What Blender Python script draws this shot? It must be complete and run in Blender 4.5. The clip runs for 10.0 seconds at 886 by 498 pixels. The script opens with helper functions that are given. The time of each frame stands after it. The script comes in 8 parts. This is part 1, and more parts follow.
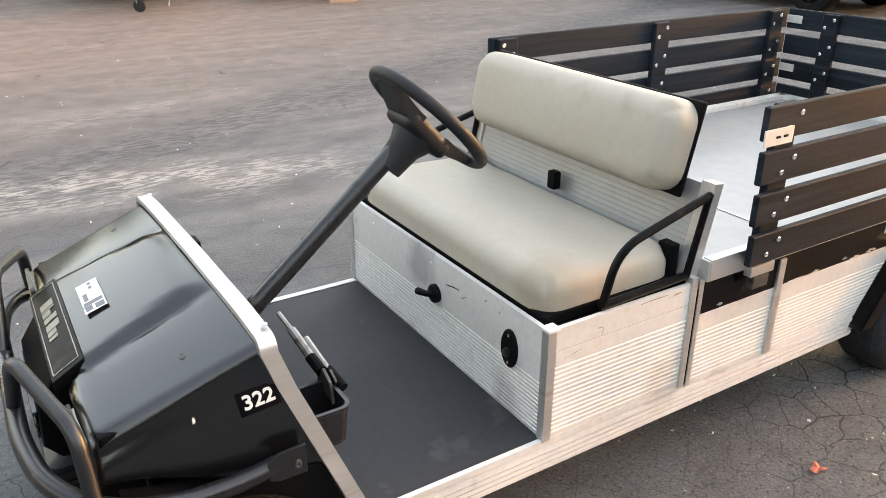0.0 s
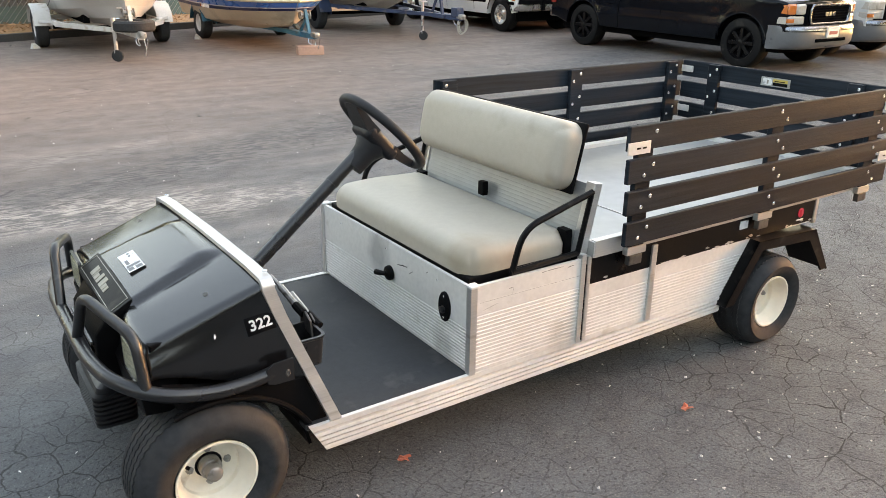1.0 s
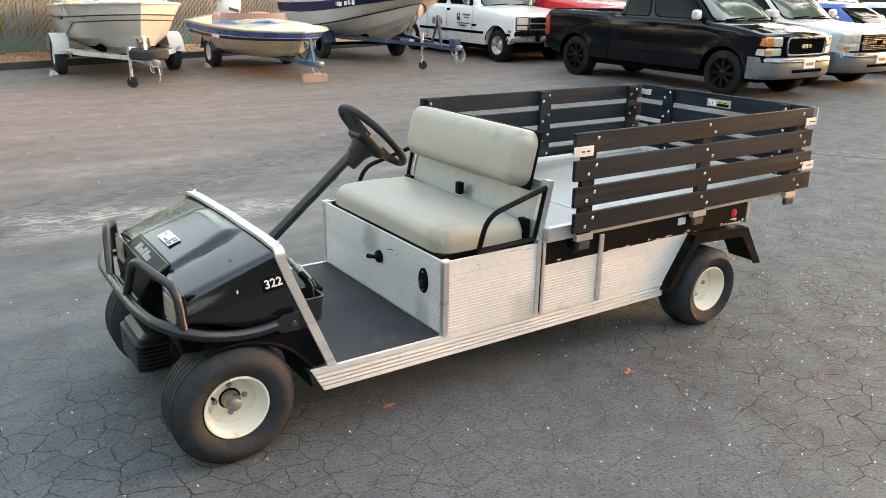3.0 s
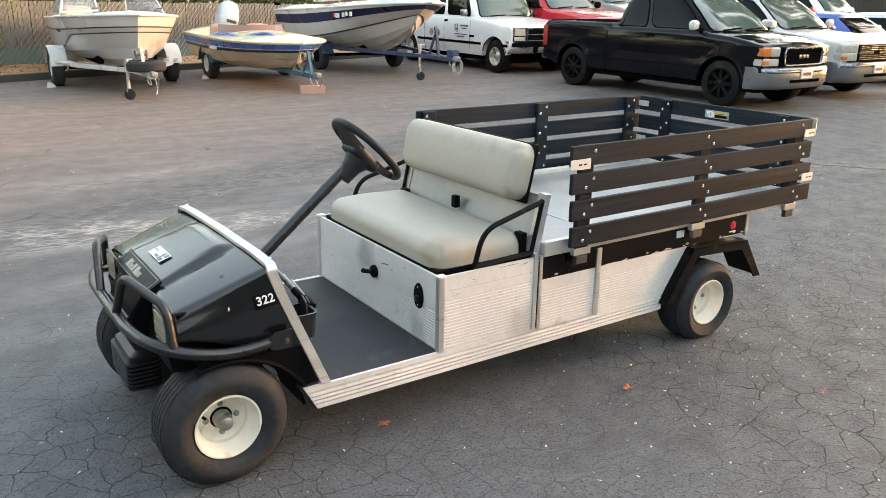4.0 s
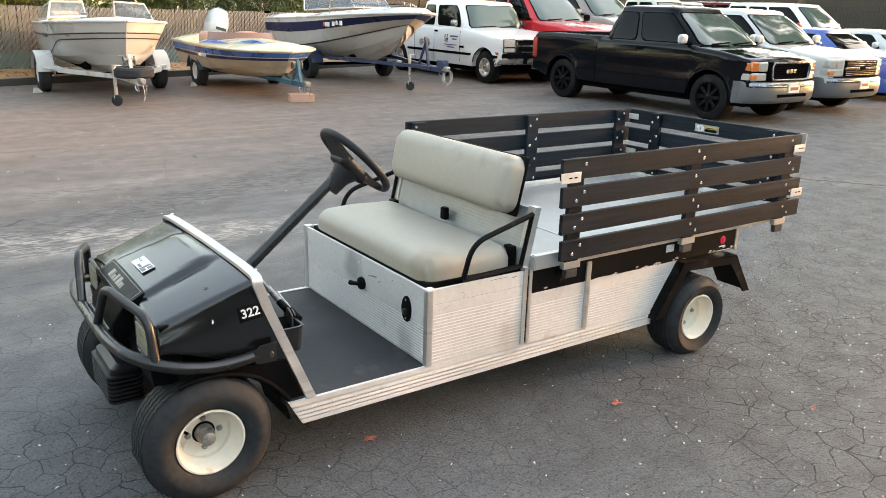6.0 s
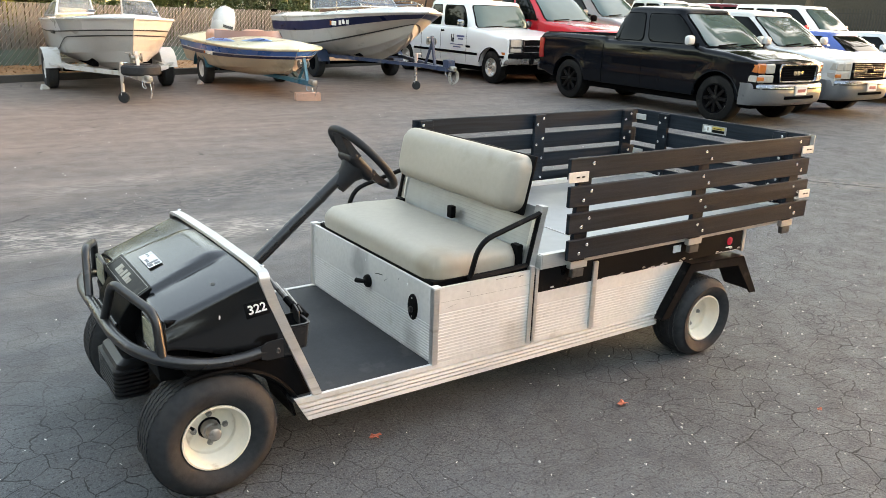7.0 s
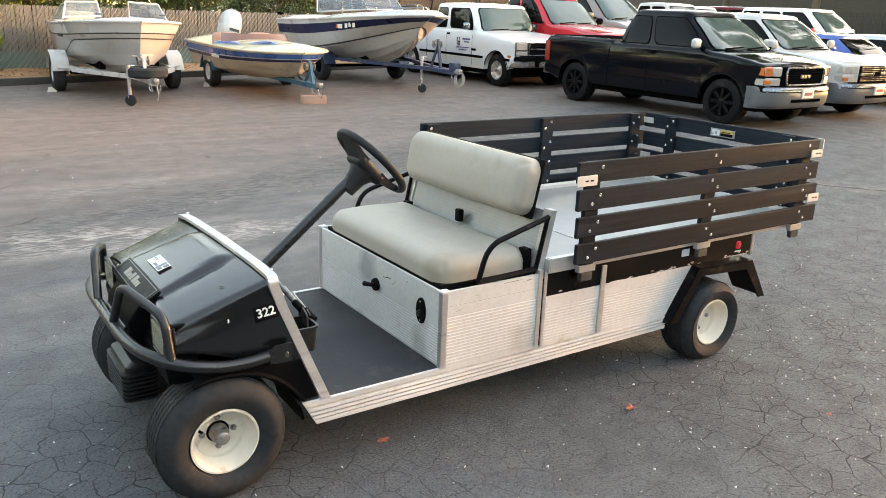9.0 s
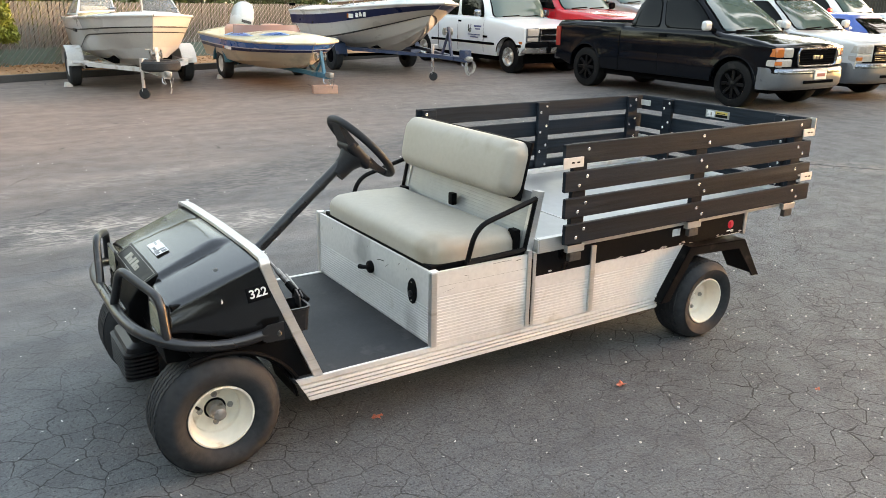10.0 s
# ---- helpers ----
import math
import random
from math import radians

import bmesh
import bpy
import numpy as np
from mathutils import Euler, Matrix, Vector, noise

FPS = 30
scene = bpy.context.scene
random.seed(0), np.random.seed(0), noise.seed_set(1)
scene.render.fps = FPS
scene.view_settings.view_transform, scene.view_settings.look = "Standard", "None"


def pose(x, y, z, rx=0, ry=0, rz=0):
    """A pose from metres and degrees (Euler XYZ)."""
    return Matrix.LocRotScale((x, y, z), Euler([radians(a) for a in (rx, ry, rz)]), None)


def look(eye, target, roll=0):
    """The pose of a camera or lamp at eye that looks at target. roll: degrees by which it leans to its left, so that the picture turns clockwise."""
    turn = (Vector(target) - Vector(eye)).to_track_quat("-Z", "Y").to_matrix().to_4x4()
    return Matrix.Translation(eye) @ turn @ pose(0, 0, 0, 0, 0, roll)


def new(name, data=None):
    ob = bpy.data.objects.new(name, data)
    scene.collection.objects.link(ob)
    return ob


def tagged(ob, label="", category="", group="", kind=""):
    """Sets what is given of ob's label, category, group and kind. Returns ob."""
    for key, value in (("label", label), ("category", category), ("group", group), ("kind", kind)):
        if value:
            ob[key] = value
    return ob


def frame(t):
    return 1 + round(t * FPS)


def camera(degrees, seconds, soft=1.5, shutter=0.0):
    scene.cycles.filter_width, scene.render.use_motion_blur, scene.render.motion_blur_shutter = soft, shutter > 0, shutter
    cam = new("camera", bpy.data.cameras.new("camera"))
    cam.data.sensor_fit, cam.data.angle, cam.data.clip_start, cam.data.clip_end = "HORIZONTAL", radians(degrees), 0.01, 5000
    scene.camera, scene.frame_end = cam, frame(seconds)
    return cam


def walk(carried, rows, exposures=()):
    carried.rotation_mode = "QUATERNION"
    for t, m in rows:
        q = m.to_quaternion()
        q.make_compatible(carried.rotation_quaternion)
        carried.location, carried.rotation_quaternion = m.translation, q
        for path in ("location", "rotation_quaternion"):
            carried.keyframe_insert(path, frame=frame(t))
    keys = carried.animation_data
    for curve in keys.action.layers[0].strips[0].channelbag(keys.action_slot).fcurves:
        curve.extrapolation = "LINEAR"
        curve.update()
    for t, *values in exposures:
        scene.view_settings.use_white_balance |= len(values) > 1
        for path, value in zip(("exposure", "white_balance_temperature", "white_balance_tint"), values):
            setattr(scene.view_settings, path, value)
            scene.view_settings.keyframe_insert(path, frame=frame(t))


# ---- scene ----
cam = camera(59.2, 10.0, soft=0.45)
PATH = [
    (0, (-1.071, -1.251, 1.569), (-0.114, 0.303, 0.751), 0.0),
    (0.3, (-1.205, -1.436, 1.602), (-0.143, 0.096, 0.883), 0.85),
    (0.5, (-1.276, -1.556, 1.627), (-0.199, -0.027, 0.917), 0.9),
    (0.7, (-1.330, -1.680, 1.634), (-0.258, -0.148, 0.923), 0.9),
    (1, (-1.402, -1.879, 1.629), (-0.344, -0.332, 0.931), 0.8),
    (1.5, (-1.549, -2.154, 1.65), (-0.499, -0.587, 0.984), 0.6),
    (2, (-1.661, -2.342, 1.662), (-0.595, -0.779, 1.013), 1.1),
    (2.5, (-1.674, -2.441, 1.653), (-0.608, -0.874, 1.012), 1.2),
    (4, (-1.625, -2.406, 1.66), (-0.552, -0.829, 1.057), 0.9),
    (4.5, (-1.617, -2.379, 1.653), (-0.526, -0.815, 1.051), 1.4),
    (5, (-1.609, -2.368, 1.656), (-0.514, -0.805, 1.058), 1.4),
    (5.5, (-1.604, -2.373, 1.663), (-0.5, -0.809, 1.083), 1.5),
    (7, (-1.614, -2.365, 1.653), (-0.521, -0.794, 1.074), 2.1),
    (7.5, (-1.616, -2.365, 1.651), (-0.524, -0.794, 1.069), 2.1),
    (8, (-1.617, -2.362, 1.653), (-0.53, -0.789, 1.067), 2.2),
    (8.5, (-1.62, -2.35, 1.653), (-0.538, -0.773, 1.067), 2.3),
    (9, (-1.623, -2.352, 1.655), (-0.539, -0.772, 1.082), 2.1),
    (9.5, (-1.636, -2.359, 1.659), (-0.56, -0.769, 1.098), 0.9),
    (10, (-1.572, -2.496, 1.656), (-0.533, -0.896, 1.054), 0.9),
]
walk(cam, [(t, look(eye, target, roll)) for t, eye, target, roll in PATH], [(0.0, 1.93, 10600, 22), (0.6, 1.84, 10300, 20), (1.5, 1.80, 10000, 18), (2.5, 1.79, 9850, 16), (10.0, 1.76, 9850, 16)])

# ---- world, sun, exposure ----
SUN_TURN = math.atan2(-0.24, 0.97)      # towards the evening sun, seen from above
SUN_UP = radians(11.0)
world = bpy.data.worlds.new("evening_sky")
scene.world = world
world.use_nodes = True
wn = world.node_tree.nodes
sky = wn.new("ShaderNodeTexSky")
sky.sky_type, sky.sun_disc = "NISHITA", False
sky.sun_elevation, sky.sun_rotation = SUN_UP, math.pi / 2 - SUN_TURN
sky.air_density, sky.dust_density, sky.ozone_density = 1.0, 1.0, 1.0
wn["Background"].inputs[1].default_value = 0.47
world.node_tree.links.new(sky.outputs[0], wn["Background"].inputs[0])

sun = new("sun", bpy.data.lights.new("sun", "SUN"))
sun.data.energy, sun.data.angle, sun.data.color = 1.0, radians(11), (1.0, 0.47, 0.31)
sun.matrix_world = look((0, 0, 30), (-30 * math.cos(SUN_TURN) * math.cos(SUN_UP), -30 * math.sin(SUN_TURN) * math.cos(SUN_UP), 30 - 30 * math.sin(SUN_UP)))

# ---- building tools ----
BASE = {}


def thing(name, label, category, base=(0, 0, 0), group="", kind="", turn=None):
    """An Empty at the thing's base; its parts are drawn in world places unless turn (a pose) is given."""
    ob = new(name)
    ob.empty_display_size = 0.1
    if turn is None:
        ob.location = base
        BASE[ob] = Vector(base)
    else:
        ob.matrix_world = turn
        BASE[ob] = Vector((0, 0, 0))
    return tagged(ob, label, category, group, kind)


def part(name, bm, material, parent=None, label="", smooth=35, **tags):
    """Links a bmesh as one mesh object under a thing or a part."""
    base = BASE[parent] if parent else Vector((0, 0, 0))
    if base.length:
        bmesh.ops.translate(bm, verts=bm.verts, vec=-base)
    bmesh.ops.recalc_face_normals(bm, faces=bm.faces)
    me = bpy.data.meshes.new(name)
    bm.to_mesh(me)
    bm.free()
    me.materials.append(material)
    if smooth:
        me.polygons.foreach_set("use_smooth", [True] * len(me.polygons))
        me.set_sharp_from_angle(angle=radians(smooth))
    ob = new(name, me)
    if smooth and 6 < len(me.polygons) < 700:
        areas = sorted(p.area for p in me.polygons)
        if areas[-1] > 10 * areas[len(areas) // 2]:
            ob.modifiers.new("weighted_normal", "WEIGHTED_NORMAL").keep_sharp = True
    if parent:
        ob.parent = parent
        BASE[ob] = base
    else:
        BASE[ob] = Vector((0, 0, 0))
    return tagged(ob, label, **tags)


def piece(name, mesh, m, parent, label=""):
    """One of many alike pieces that share a mesh, at the pose m in the world (or in its turned thing)."""
    ob = new(name, mesh)
    ob.parent = parent
    ob.matrix_basis = Matrix.Translation(-BASE[parent]) @ m
    BASE[ob] = Vector((0, 0, 0))
    return tagged(ob, label)


def shared(name, bm, material, smooth=35):
    me = bpy.data.meshes.new(name)
    bmesh.ops.recalc_face_normals(bm, faces=bm.faces)
    bm.to_mesh(me)
    bm.free()
    me.materials.append(material)
    if smooth:
        me.polygons.foreach_set("use_smooth", [True] * len(me.polygons))
        me.set_sharp_from_angle(angle=radians(smooth))
    return me


def box(bm, x0, x1, y0, y1, z0, z1, bevel=0.0, segs=2):
    m = Matrix.Translation(((x0 + x1) / 2, (y0 + y1) / 2, (z0 + z1) / 2)) @ Matrix.Diagonal((abs(x1 - x0), abs(y1 - y0), abs(z1 - z0), 1))
    vs = bmesh.ops.create_cube(bm, size=1, matrix=m)["verts"]
    if bevel > 0:
        es = {e for v in vs for e in v.link_edges}
        bmesh.ops.bevel(bm, geom=list(es), offset=bevel, segments=segs, profile=0.5, affect="EDGES")
    return bm


def boxed(*args, **kw):
    return box(bmesh.new(), *args, **kw)


def prism(bm, poly, axis, a, b, bevel=0.0, segs=2):
    """A flat outline swept from a to b along an axis. poly: (u, v) pairs; axis y: u = x, v = z; x: u = y, v = z; z: u = x, v = y."""
    def at(u, v, w):
        return {"y": (u, w, v), "x": (w, u, v), "z": (u, v, w)}[axis]
    lo = [bm.verts.new(at(u, v, a)) for u, v in poly]
    hi = [bm.verts.new(at(u, v, b)) for u, v in poly]
    n = len(poly)
    bm.faces.new(lo)
    bm.faces.new(hi[::-1])
    for i in range(n):
        bm.faces.new((lo[i], lo[(i + 1) % n], hi[(i + 1) % n], hi[i]))
    if bevel > 0:
        es = set()
        for ring in (lo, hi):
            for i in range(n):
                e = bm.edges.get((ring[i], ring[(i + 1) % n]))
                if e:
                    es.add(e)
        bmesh.ops.bevel(bm, geom=list(es), offset=bevel, segments=segs, profile=0.5, affect="EDGES")
    return bm


def rounded(points, radius, steps=5):
    """A polyline with its corners rounded off."""
    pts = [Vector(p) for p in points]
    out = [pts[0]]
    for a, b, c in zip(pts, pts[1:], pts[2:]):
        u, v = (a - b), (c - b)
        r = min(radius, u.length * 0.49, v.length * 0.49)
        p, q = b + u.normalized() * r, b + v.normalized() * r
        for i in range(steps + 1):
            k = i / steps
            out.append(p * (1 - k) ** 2 + b * 2 * k * (1 - k) + q * k * k)
    out.append(pts[-1])
    return out


def tube(bm, points, radius, sides=10, flat=1.0, closed=False):
    """A round bar along a polyline; flat squeezes it in its second direction."""
    pts = [Vector(p) for p in points]
    n = len(pts)
    rings = []
    t0 = (pts[1] - pts[0]).normalized()
    side = t0.orthogonal().normalized()
    for i, p in enumerate(pts):
        if closed:
            t = (pts[(i + 1) % n] - pts[i - 1]).normalized()
        else:
            t = (pts[min(i + 1, n - 1)] - pts[max(i - 1, 0)]).normalized()
        side = (side - t * side.dot(t)).normalized()
        up = t.cross(side)
        r = radius(i / (n - 1)) if callable(radius) else radius
        rings.append([bm.verts.new(p + side * (math.cos(a) * r) + up * (math.sin(a) * r * flat)) for a in [2 * math.pi * k / sides for k in range(sides)]])
    pairs = list(zip(rings, rings[1:])) + ([(rings[-1], rings[0])] if closed else [])
    for r0, r1 in pairs:
        for k in range(sides):
            bm.faces.new((r0[k], r0[(k + 1) % sides], r1[(k + 1) % sides], r1[k]))
    if not closed:
        bm.faces.new(rings[0][::-1])
        bm.faces.new(rings[-1])
    return bm


def lathe(bm, profile, m=Matrix(), sides=32, caps=False):
    """A profile of (radius, height) turned round the z axis of the pose m."""
    rings = []
    for r, h in profile:
        rings.append([bm.verts.new(m @ Vector((r * math.cos(a), r * math.sin(a), h))) for a in [2 * math.pi * k / sides for k in range(sides)]])
    for r0, r1 in zip(rings, rings[1:]):
        for k in range(sides):
            bm.faces.new((r0[k], r0[(k + 1) % sides], r1[(k + 1) % sides], r1[k]))
    if caps:
        bm.faces.new(rings[0][::-1])
        bm.faces.new(rings[-1])
    return bm


def loft(bm, sections, closed=False, cap=True):
    """Faces between sections with equal counts of points."""
    rows = [[bm.verts.new(p) for p in s] for s in sections]
    for a, b in zip(rows, rows[1:]):
        n = len(a)
        for k in range(n if closed else n - 1):
            bm.faces.new((a[k], a[(k + 1) % n], b[(k + 1) % n], b[k]))
    if cap:
        for r in (rows[0], rows[-1]):
            try:
                bm.faces.new(r)
            except ValueError:
                pass
    return bm


def round_ring(x0, x1, y0, y1, z, r, n=5):
    pts = []
    for cx, cy, a0 in ((x1 - r, y1 - r, 0), (x0 + r, y1 - r, 90), (x0 + r, y0 + r, 180), (x1 - r, y0 + r, 270)):
        for i in range(n):
            a = radians(a0 + 90 * i / (n - 1))
            pts.append((cx + r * math.cos(a), cy + r * math.sin(a), z))
    return pts


def lerp(a, b, k):
    return a + (b - a) * k


def smooth01(k):
    k = max(0.0, min(1.0, k))
    return k * k * (3 - 2 * k)


def words(name, text, size, m, material, parent, label="", depth=0.0015):
    """Lettering in the built-in font, as a mesh."""
    cu = bpy.data.curves.new(name, "FONT")
    cu.body, cu.size, cu.extrude, cu.align_x, cu.align_y, cu.resolution_u = text, size, depth, "CENTER", "CENTER", 3
    cu.offset = size * 0.018
    tmp = bpy.data.objects.new(name, cu)
    scene.collection.objects.link(tmp)
    me = bpy.data.meshes.new_from_object(tmp)
    bpy.data.objects.remove(tmp)
    me.materials.clear()
    me.materials.append(material)
    return piece(name, me, m, parent, label)


# ---- materials ----
def mat(name, color, rough=0.5, metal=0.0, vary=0.12, grain=40.0, large=3.0, bump=0.0, bump_scale=120.0, coat=0.0, spec=0.5, dirt=None, dirt_amount=0.0, dirt_scale=4.0, stretch=(1, 1, 1), sheen=0.0, rough_vary=0.1, transmission=0.0, random_piece=0.0):
    """A surface with colour and roughness that vary at two scales, fine relief, and stains of a second colour."""
    m = bpy.data.materials.new(name)
    m.use_nodes = True
    t = m.node_tree
    n, l = t.nodes, t.links
    b = n["Principled BSDF"]
    co = n.new("ShaderNodeTexCoord")
    mp = n.new("ShaderNodeMapping")
    mp.inputs["Scale"].default_value = stretch
    l.new(co.outputs["Object"], mp.inputs[0])

    def noisy(scale, detail=4.0):
        x = n.new("ShaderNodeTexNoise")
        x.inputs["Scale"].default_value, x.inputs["Detail"].default_value = scale, detail
        l.new(mp.outputs[0], x.inputs["Vector"])
        return x.outputs["Fac"]

    fine, broad = noisy(grain), noisy(large)
    mix = n.new("ShaderNodeMath")
    mix.operation = "ADD"
    l.new(fine, mix.inputs[0])
    l.new(broad, mix.inputs[1])
    val = n.new("ShaderNodeMapRange")
    val.inputs["From Min"].default_value, val.inputs["From Max"].default_value = 0.6, 1.4
    val.inputs["To Min"].default_value, val.inputs["To Max"].default_value = 1 - vary, 1 + vary
    l.new(mix.outputs[0], val.inputs["Value"])
    fac = val.outputs[0]
    if random_piece:
        oi = n.new("ShaderNodeObjectInfo")
        rr = n.new("ShaderNodeMapRange")
        rr.inputs["To Min"].default_value, rr.inputs["To Max"].default_value = 1 - random_piece, 1 + random_piece
        l.new(oi.outputs["Random"], rr.inputs["Value"])
        mu = n.new("ShaderNodeMath")
        mu.operation = "MULTIPLY"
        l.new(fac, mu.inputs[0])
        l.new(rr.outputs[0], mu.inputs[1])
        fac = mu.outputs[0]
    hsv = n.new("ShaderNodeHueSaturation")
    hsv.inputs["Color"].default_value = (*color, 1)
    l.new(fac, hsv.inputs["Value"])
    col = hsv.outputs[0]
    if dirt:
        dn = noisy(dirt_scale, 8.0)
        dm = n.new("ShaderNodeMapRange")
        dm.inputs["From Min"].default_value, dm.inputs["From Max"].default_value = 0.66 - 0.3 * dirt_amount, 0.8 - 0.2 * dirt_amount
        l.new(dn, dm.inputs["Value"])
        mc = n.new("ShaderNodeMix")
        mc.data_type = "RGBA"
        l.new(dm.outputs[0], mc.inputs["Factor"])
        l.new(col, mc.inputs["A"])
        mc.inputs["B"].default_value = (*dirt, 1)
        col = mc.outputs["Result"]
    l.new(col, b.inputs["Base Color"])
    rv = n.new("ShaderNodeMapRange")
    rv.inputs["From Min"].default_value, rv.inputs["From Max"].default_value = 0.3, 0.7
    rv.inputs["To Min"].default_value, rv.inputs["To Max"].default_value = max(0.02, rough - rough_vary), min(1.0, rough + rough_vary)
    l.new(broad, rv.inputs["Value"])
    l.new(rv.outputs[0], b.inputs["Roughness"])
    b.inputs["Metallic"].default_value = metal
    b.inputs["Specular IOR Level"].default_value = spec
    b.inputs["Coat Weight"].default_value = coat
    b.inputs["Coat Roughness"].default_value = 0.06
    b.inputs["Sheen Weight"].default_value = sheen
    b.inputs["Transmission Weight"].default_value = transmission
    if bump:
        bn = n.new("ShaderNodeBump")
        bn.inputs["Strength"].default_value, bn.inputs["Distance"].default_value = min(1.0, bump), 0.002
        l.new(noisy(bump_scale, 6.0), bn.inputs["Height"])
        l.new(bn.outputs[0], b.inputs["Normal"])
    return m


def asphalt_material():
    m = bpy.data.materials.new("worn_asphalt")
    m.use_nodes = True
    t = m.node_tree
    n, l = t.nodes, t.links
    b = n["Principled BSDF"]
    co = n.new("ShaderNodeTexCoord").outputs["Object"]

    def noisy(scale, detail=6.0, source=co):
        x = n.new("ShaderNodeTexNoise")
        x.inputs["Scale"].default_value, x.inputs["Detail"].default_value = scale, detail
        l.new(source, x.inputs["Vector"])
        return x

    def ramp(value, a, z, lo=0.0, hi=1.0):
        x = n.new("ShaderNodeMapRange")
        x.inputs["From Min"].default_value, x.inputs["From Max"].default_value = a, z
        x.inputs["To Min"].default_value, x.inputs["To Max"].default_value = lo, hi
        l.new(value, x.inputs["Value"])
        return x.outputs[0]

    def calc(op, a, c):
        x = n.new("ShaderNodeMath")
        x.operation = op
        for k, v in enumerate((a, c)):
            if isinstance(v, (int, float)):
                x.inputs[k].default_value = v
            else:
                l.new(v, x.inputs[k])
        return x.outputs[0]

    def blend(f, a, c):
        x = n.new("ShaderNodeMix")
        x.data_type = "RGBA"
        l.new(f, x.inputs["Factor"])
        for k, v in (("A", a), ("B", c)):
            if isinstance(v, tuple):
                x.inputs[k].default_value = (*v, 1)
            else:
                l.new(v, x.inputs[k])
        return x.outputs["Result"]

    def jagged(scale, amount, source):
        """The place pushed about by a noise, kept flat."""
        w = noisy(scale, 6.0, source)
        off = n.new("ShaderNodeVectorMath")
        off.operation = "SUBTRACT"
        l.new(w.outputs["Color"], off.inputs[0])
        off.inputs[1].default_value = (0.5, 0.5, 0.5)
        vm = n.new("ShaderNodeVectorMath")
        vm.operation = "MULTIPLY_ADD"
        l.new(off.outputs[0], vm.inputs[0])
        vm.inputs[1].default_value = (amount, amount, 0.0)
        l.new(source, vm.inputs[2])
        flat = n.new("ShaderNodeVectorMath")
        flat.operation = "MULTIPLY"
        flat.inputs[1].default_value = (1, 1, 0)
        l.new(vm.outputs[0], flat.inputs[0])
        return flat.outputs[0]

    def edges(scale, source):
        v = n.new("ShaderNodeTexVoronoi")
        v.voronoi_dimensions = "2D"
        v.feature = "DISTANCE_TO_EDGE"
        v.inputs["Scale"].default_value = scale
        l.new(source, v.inputs["Vector"])
        return v.outputs["Distance"]

    bent = jagged(26.0, 0.025, jagged(6.0, 0.060, jagged(1.5, 0.20, co)))
    place = n.new("ShaderNodeSeparateXYZ")
    l.new(co, place.inputs[0])
    # the crazed surface lies on the cart's open side and thins out across the yard
    off_side = calc("ADD", calc("MULTIPLY", place.outputs["X"], -0.42), place.outputs["Y"])
    off_side = calc("ADD", off_side, calc("MULTIPLY", noisy(0.8, 4.0).outputs["Fac"], 1.6))
    crazed = ramp(off_side, 1.7, 4.0, 1.0, 0.0)
    dense = ramp(calc("SUBTRACT", place.outputs["X"], calc("MULTIPLY", noisy(0.9, 4.0).outputs["Fac"], 2.4)), -0.6, 1.6, 0.15, 1.0)
    # the cracks open and close along their way
    gape = calc("MULTIPLY", calc("SUBTRACT", noisy(4.5, 4.0).outputs["Fac"], 0.52), 0.07)
    cells = calc("ADD", edges(8.0, bent), gape)
    bare = calc("ABSOLUTE", calc("SUBTRACT", place.outputs["X"], calc("ADD", calc("MULTIPLY", noisy(1.2, 3.0).outputs["Fac"], 0.8), -0.15)), 0.0)
    bare = ramp(bare, 0.35, 0.95, 0.45, 1.0)
    patchy = calc("MULTIPLY", ramp(noisy(1.1, 3.0).outputs["Fac"], 0.34, 0.58, 0.70, 1.0), bare)
    line = calc("MULTIPLY", ramp(cells, 0.009, 0.031, 1.0, 0.0), patchy)
    fine_cells = calc("ADD", edges(14.0, bent), calc("MULTIPLY", gape, 1.6))
    small = calc("MULTIPLY", ramp(fine_cells, 0.010, 0.036, 0.85, 0.0), calc("MULTIPLY", dense, ramp(noisy(1.3, 3.0).outputs["Fac"], 0.40, 0.58)))
    line = calc("MULTIPLY", calc("MAXIMUM", line, small), crazed)
    # pale rims beside the cracks: edge highlights put into the colour
    worn = calc("MULTIPLY", calc("MULTIPLY", ramp(cells, 0.055, 0.020, 0.0, 0.22), patchy), crazed)
    seam = calc("MULTIPLY", ramp(edges(0.45, bent), 0.0, 0.0020, 0.7, 0.0), ramp(noisy(1.9, 4.0).outputs["Fac"], 0.42, 0.56, 0.1, 1.0))
    line = calc("MAXIMUM", line, calc("MULTIPLY", seam, ramp(off_side, 2.0, 3.6)))
    # long fine checks that follow the paver across the yard
    lay = n.new("ShaderNodeMapping")
    lay.inputs["Scale"].default_value = (0.30, 2.4, 1.0)
    lay.inputs["Rotation"].default_value = (0, 0, 0.10)
    l.new(bent, lay.inputs[0])
    check = calc("MULTIPLY", ramp(edges(1.5, lay.outputs[0]), 0.002, 0.012, 0.75, 0.0), calc("MULTIPLY", ramp(noisy(0.9, 5.0).outputs["Fac"], 0.46, 0.58), ramp(off_side, 2.0, 3.6)))
    line = calc("MAXIMUM", line, check)
    # one long open crack behind the cart, with sand worked out along it
    torn = n.new("ShaderNodeSeparateXYZ")
    l.new(bent, torn.inputs[0])
    over = calc("ABSOLUTE", calc("SUBTRACT", calc("ADD", calc("MULTIPLY", torn.outputs["X"], 0.80), calc("MULTIPLY", torn.outputs["Y"], 0.60)), 6.68), 0.0)
    down = calc("SUBTRACT", calc("MULTIPLY", torn.outputs["X"], 0.60), calc("MULTIPLY", torn.outputs["Y"], 0.80))
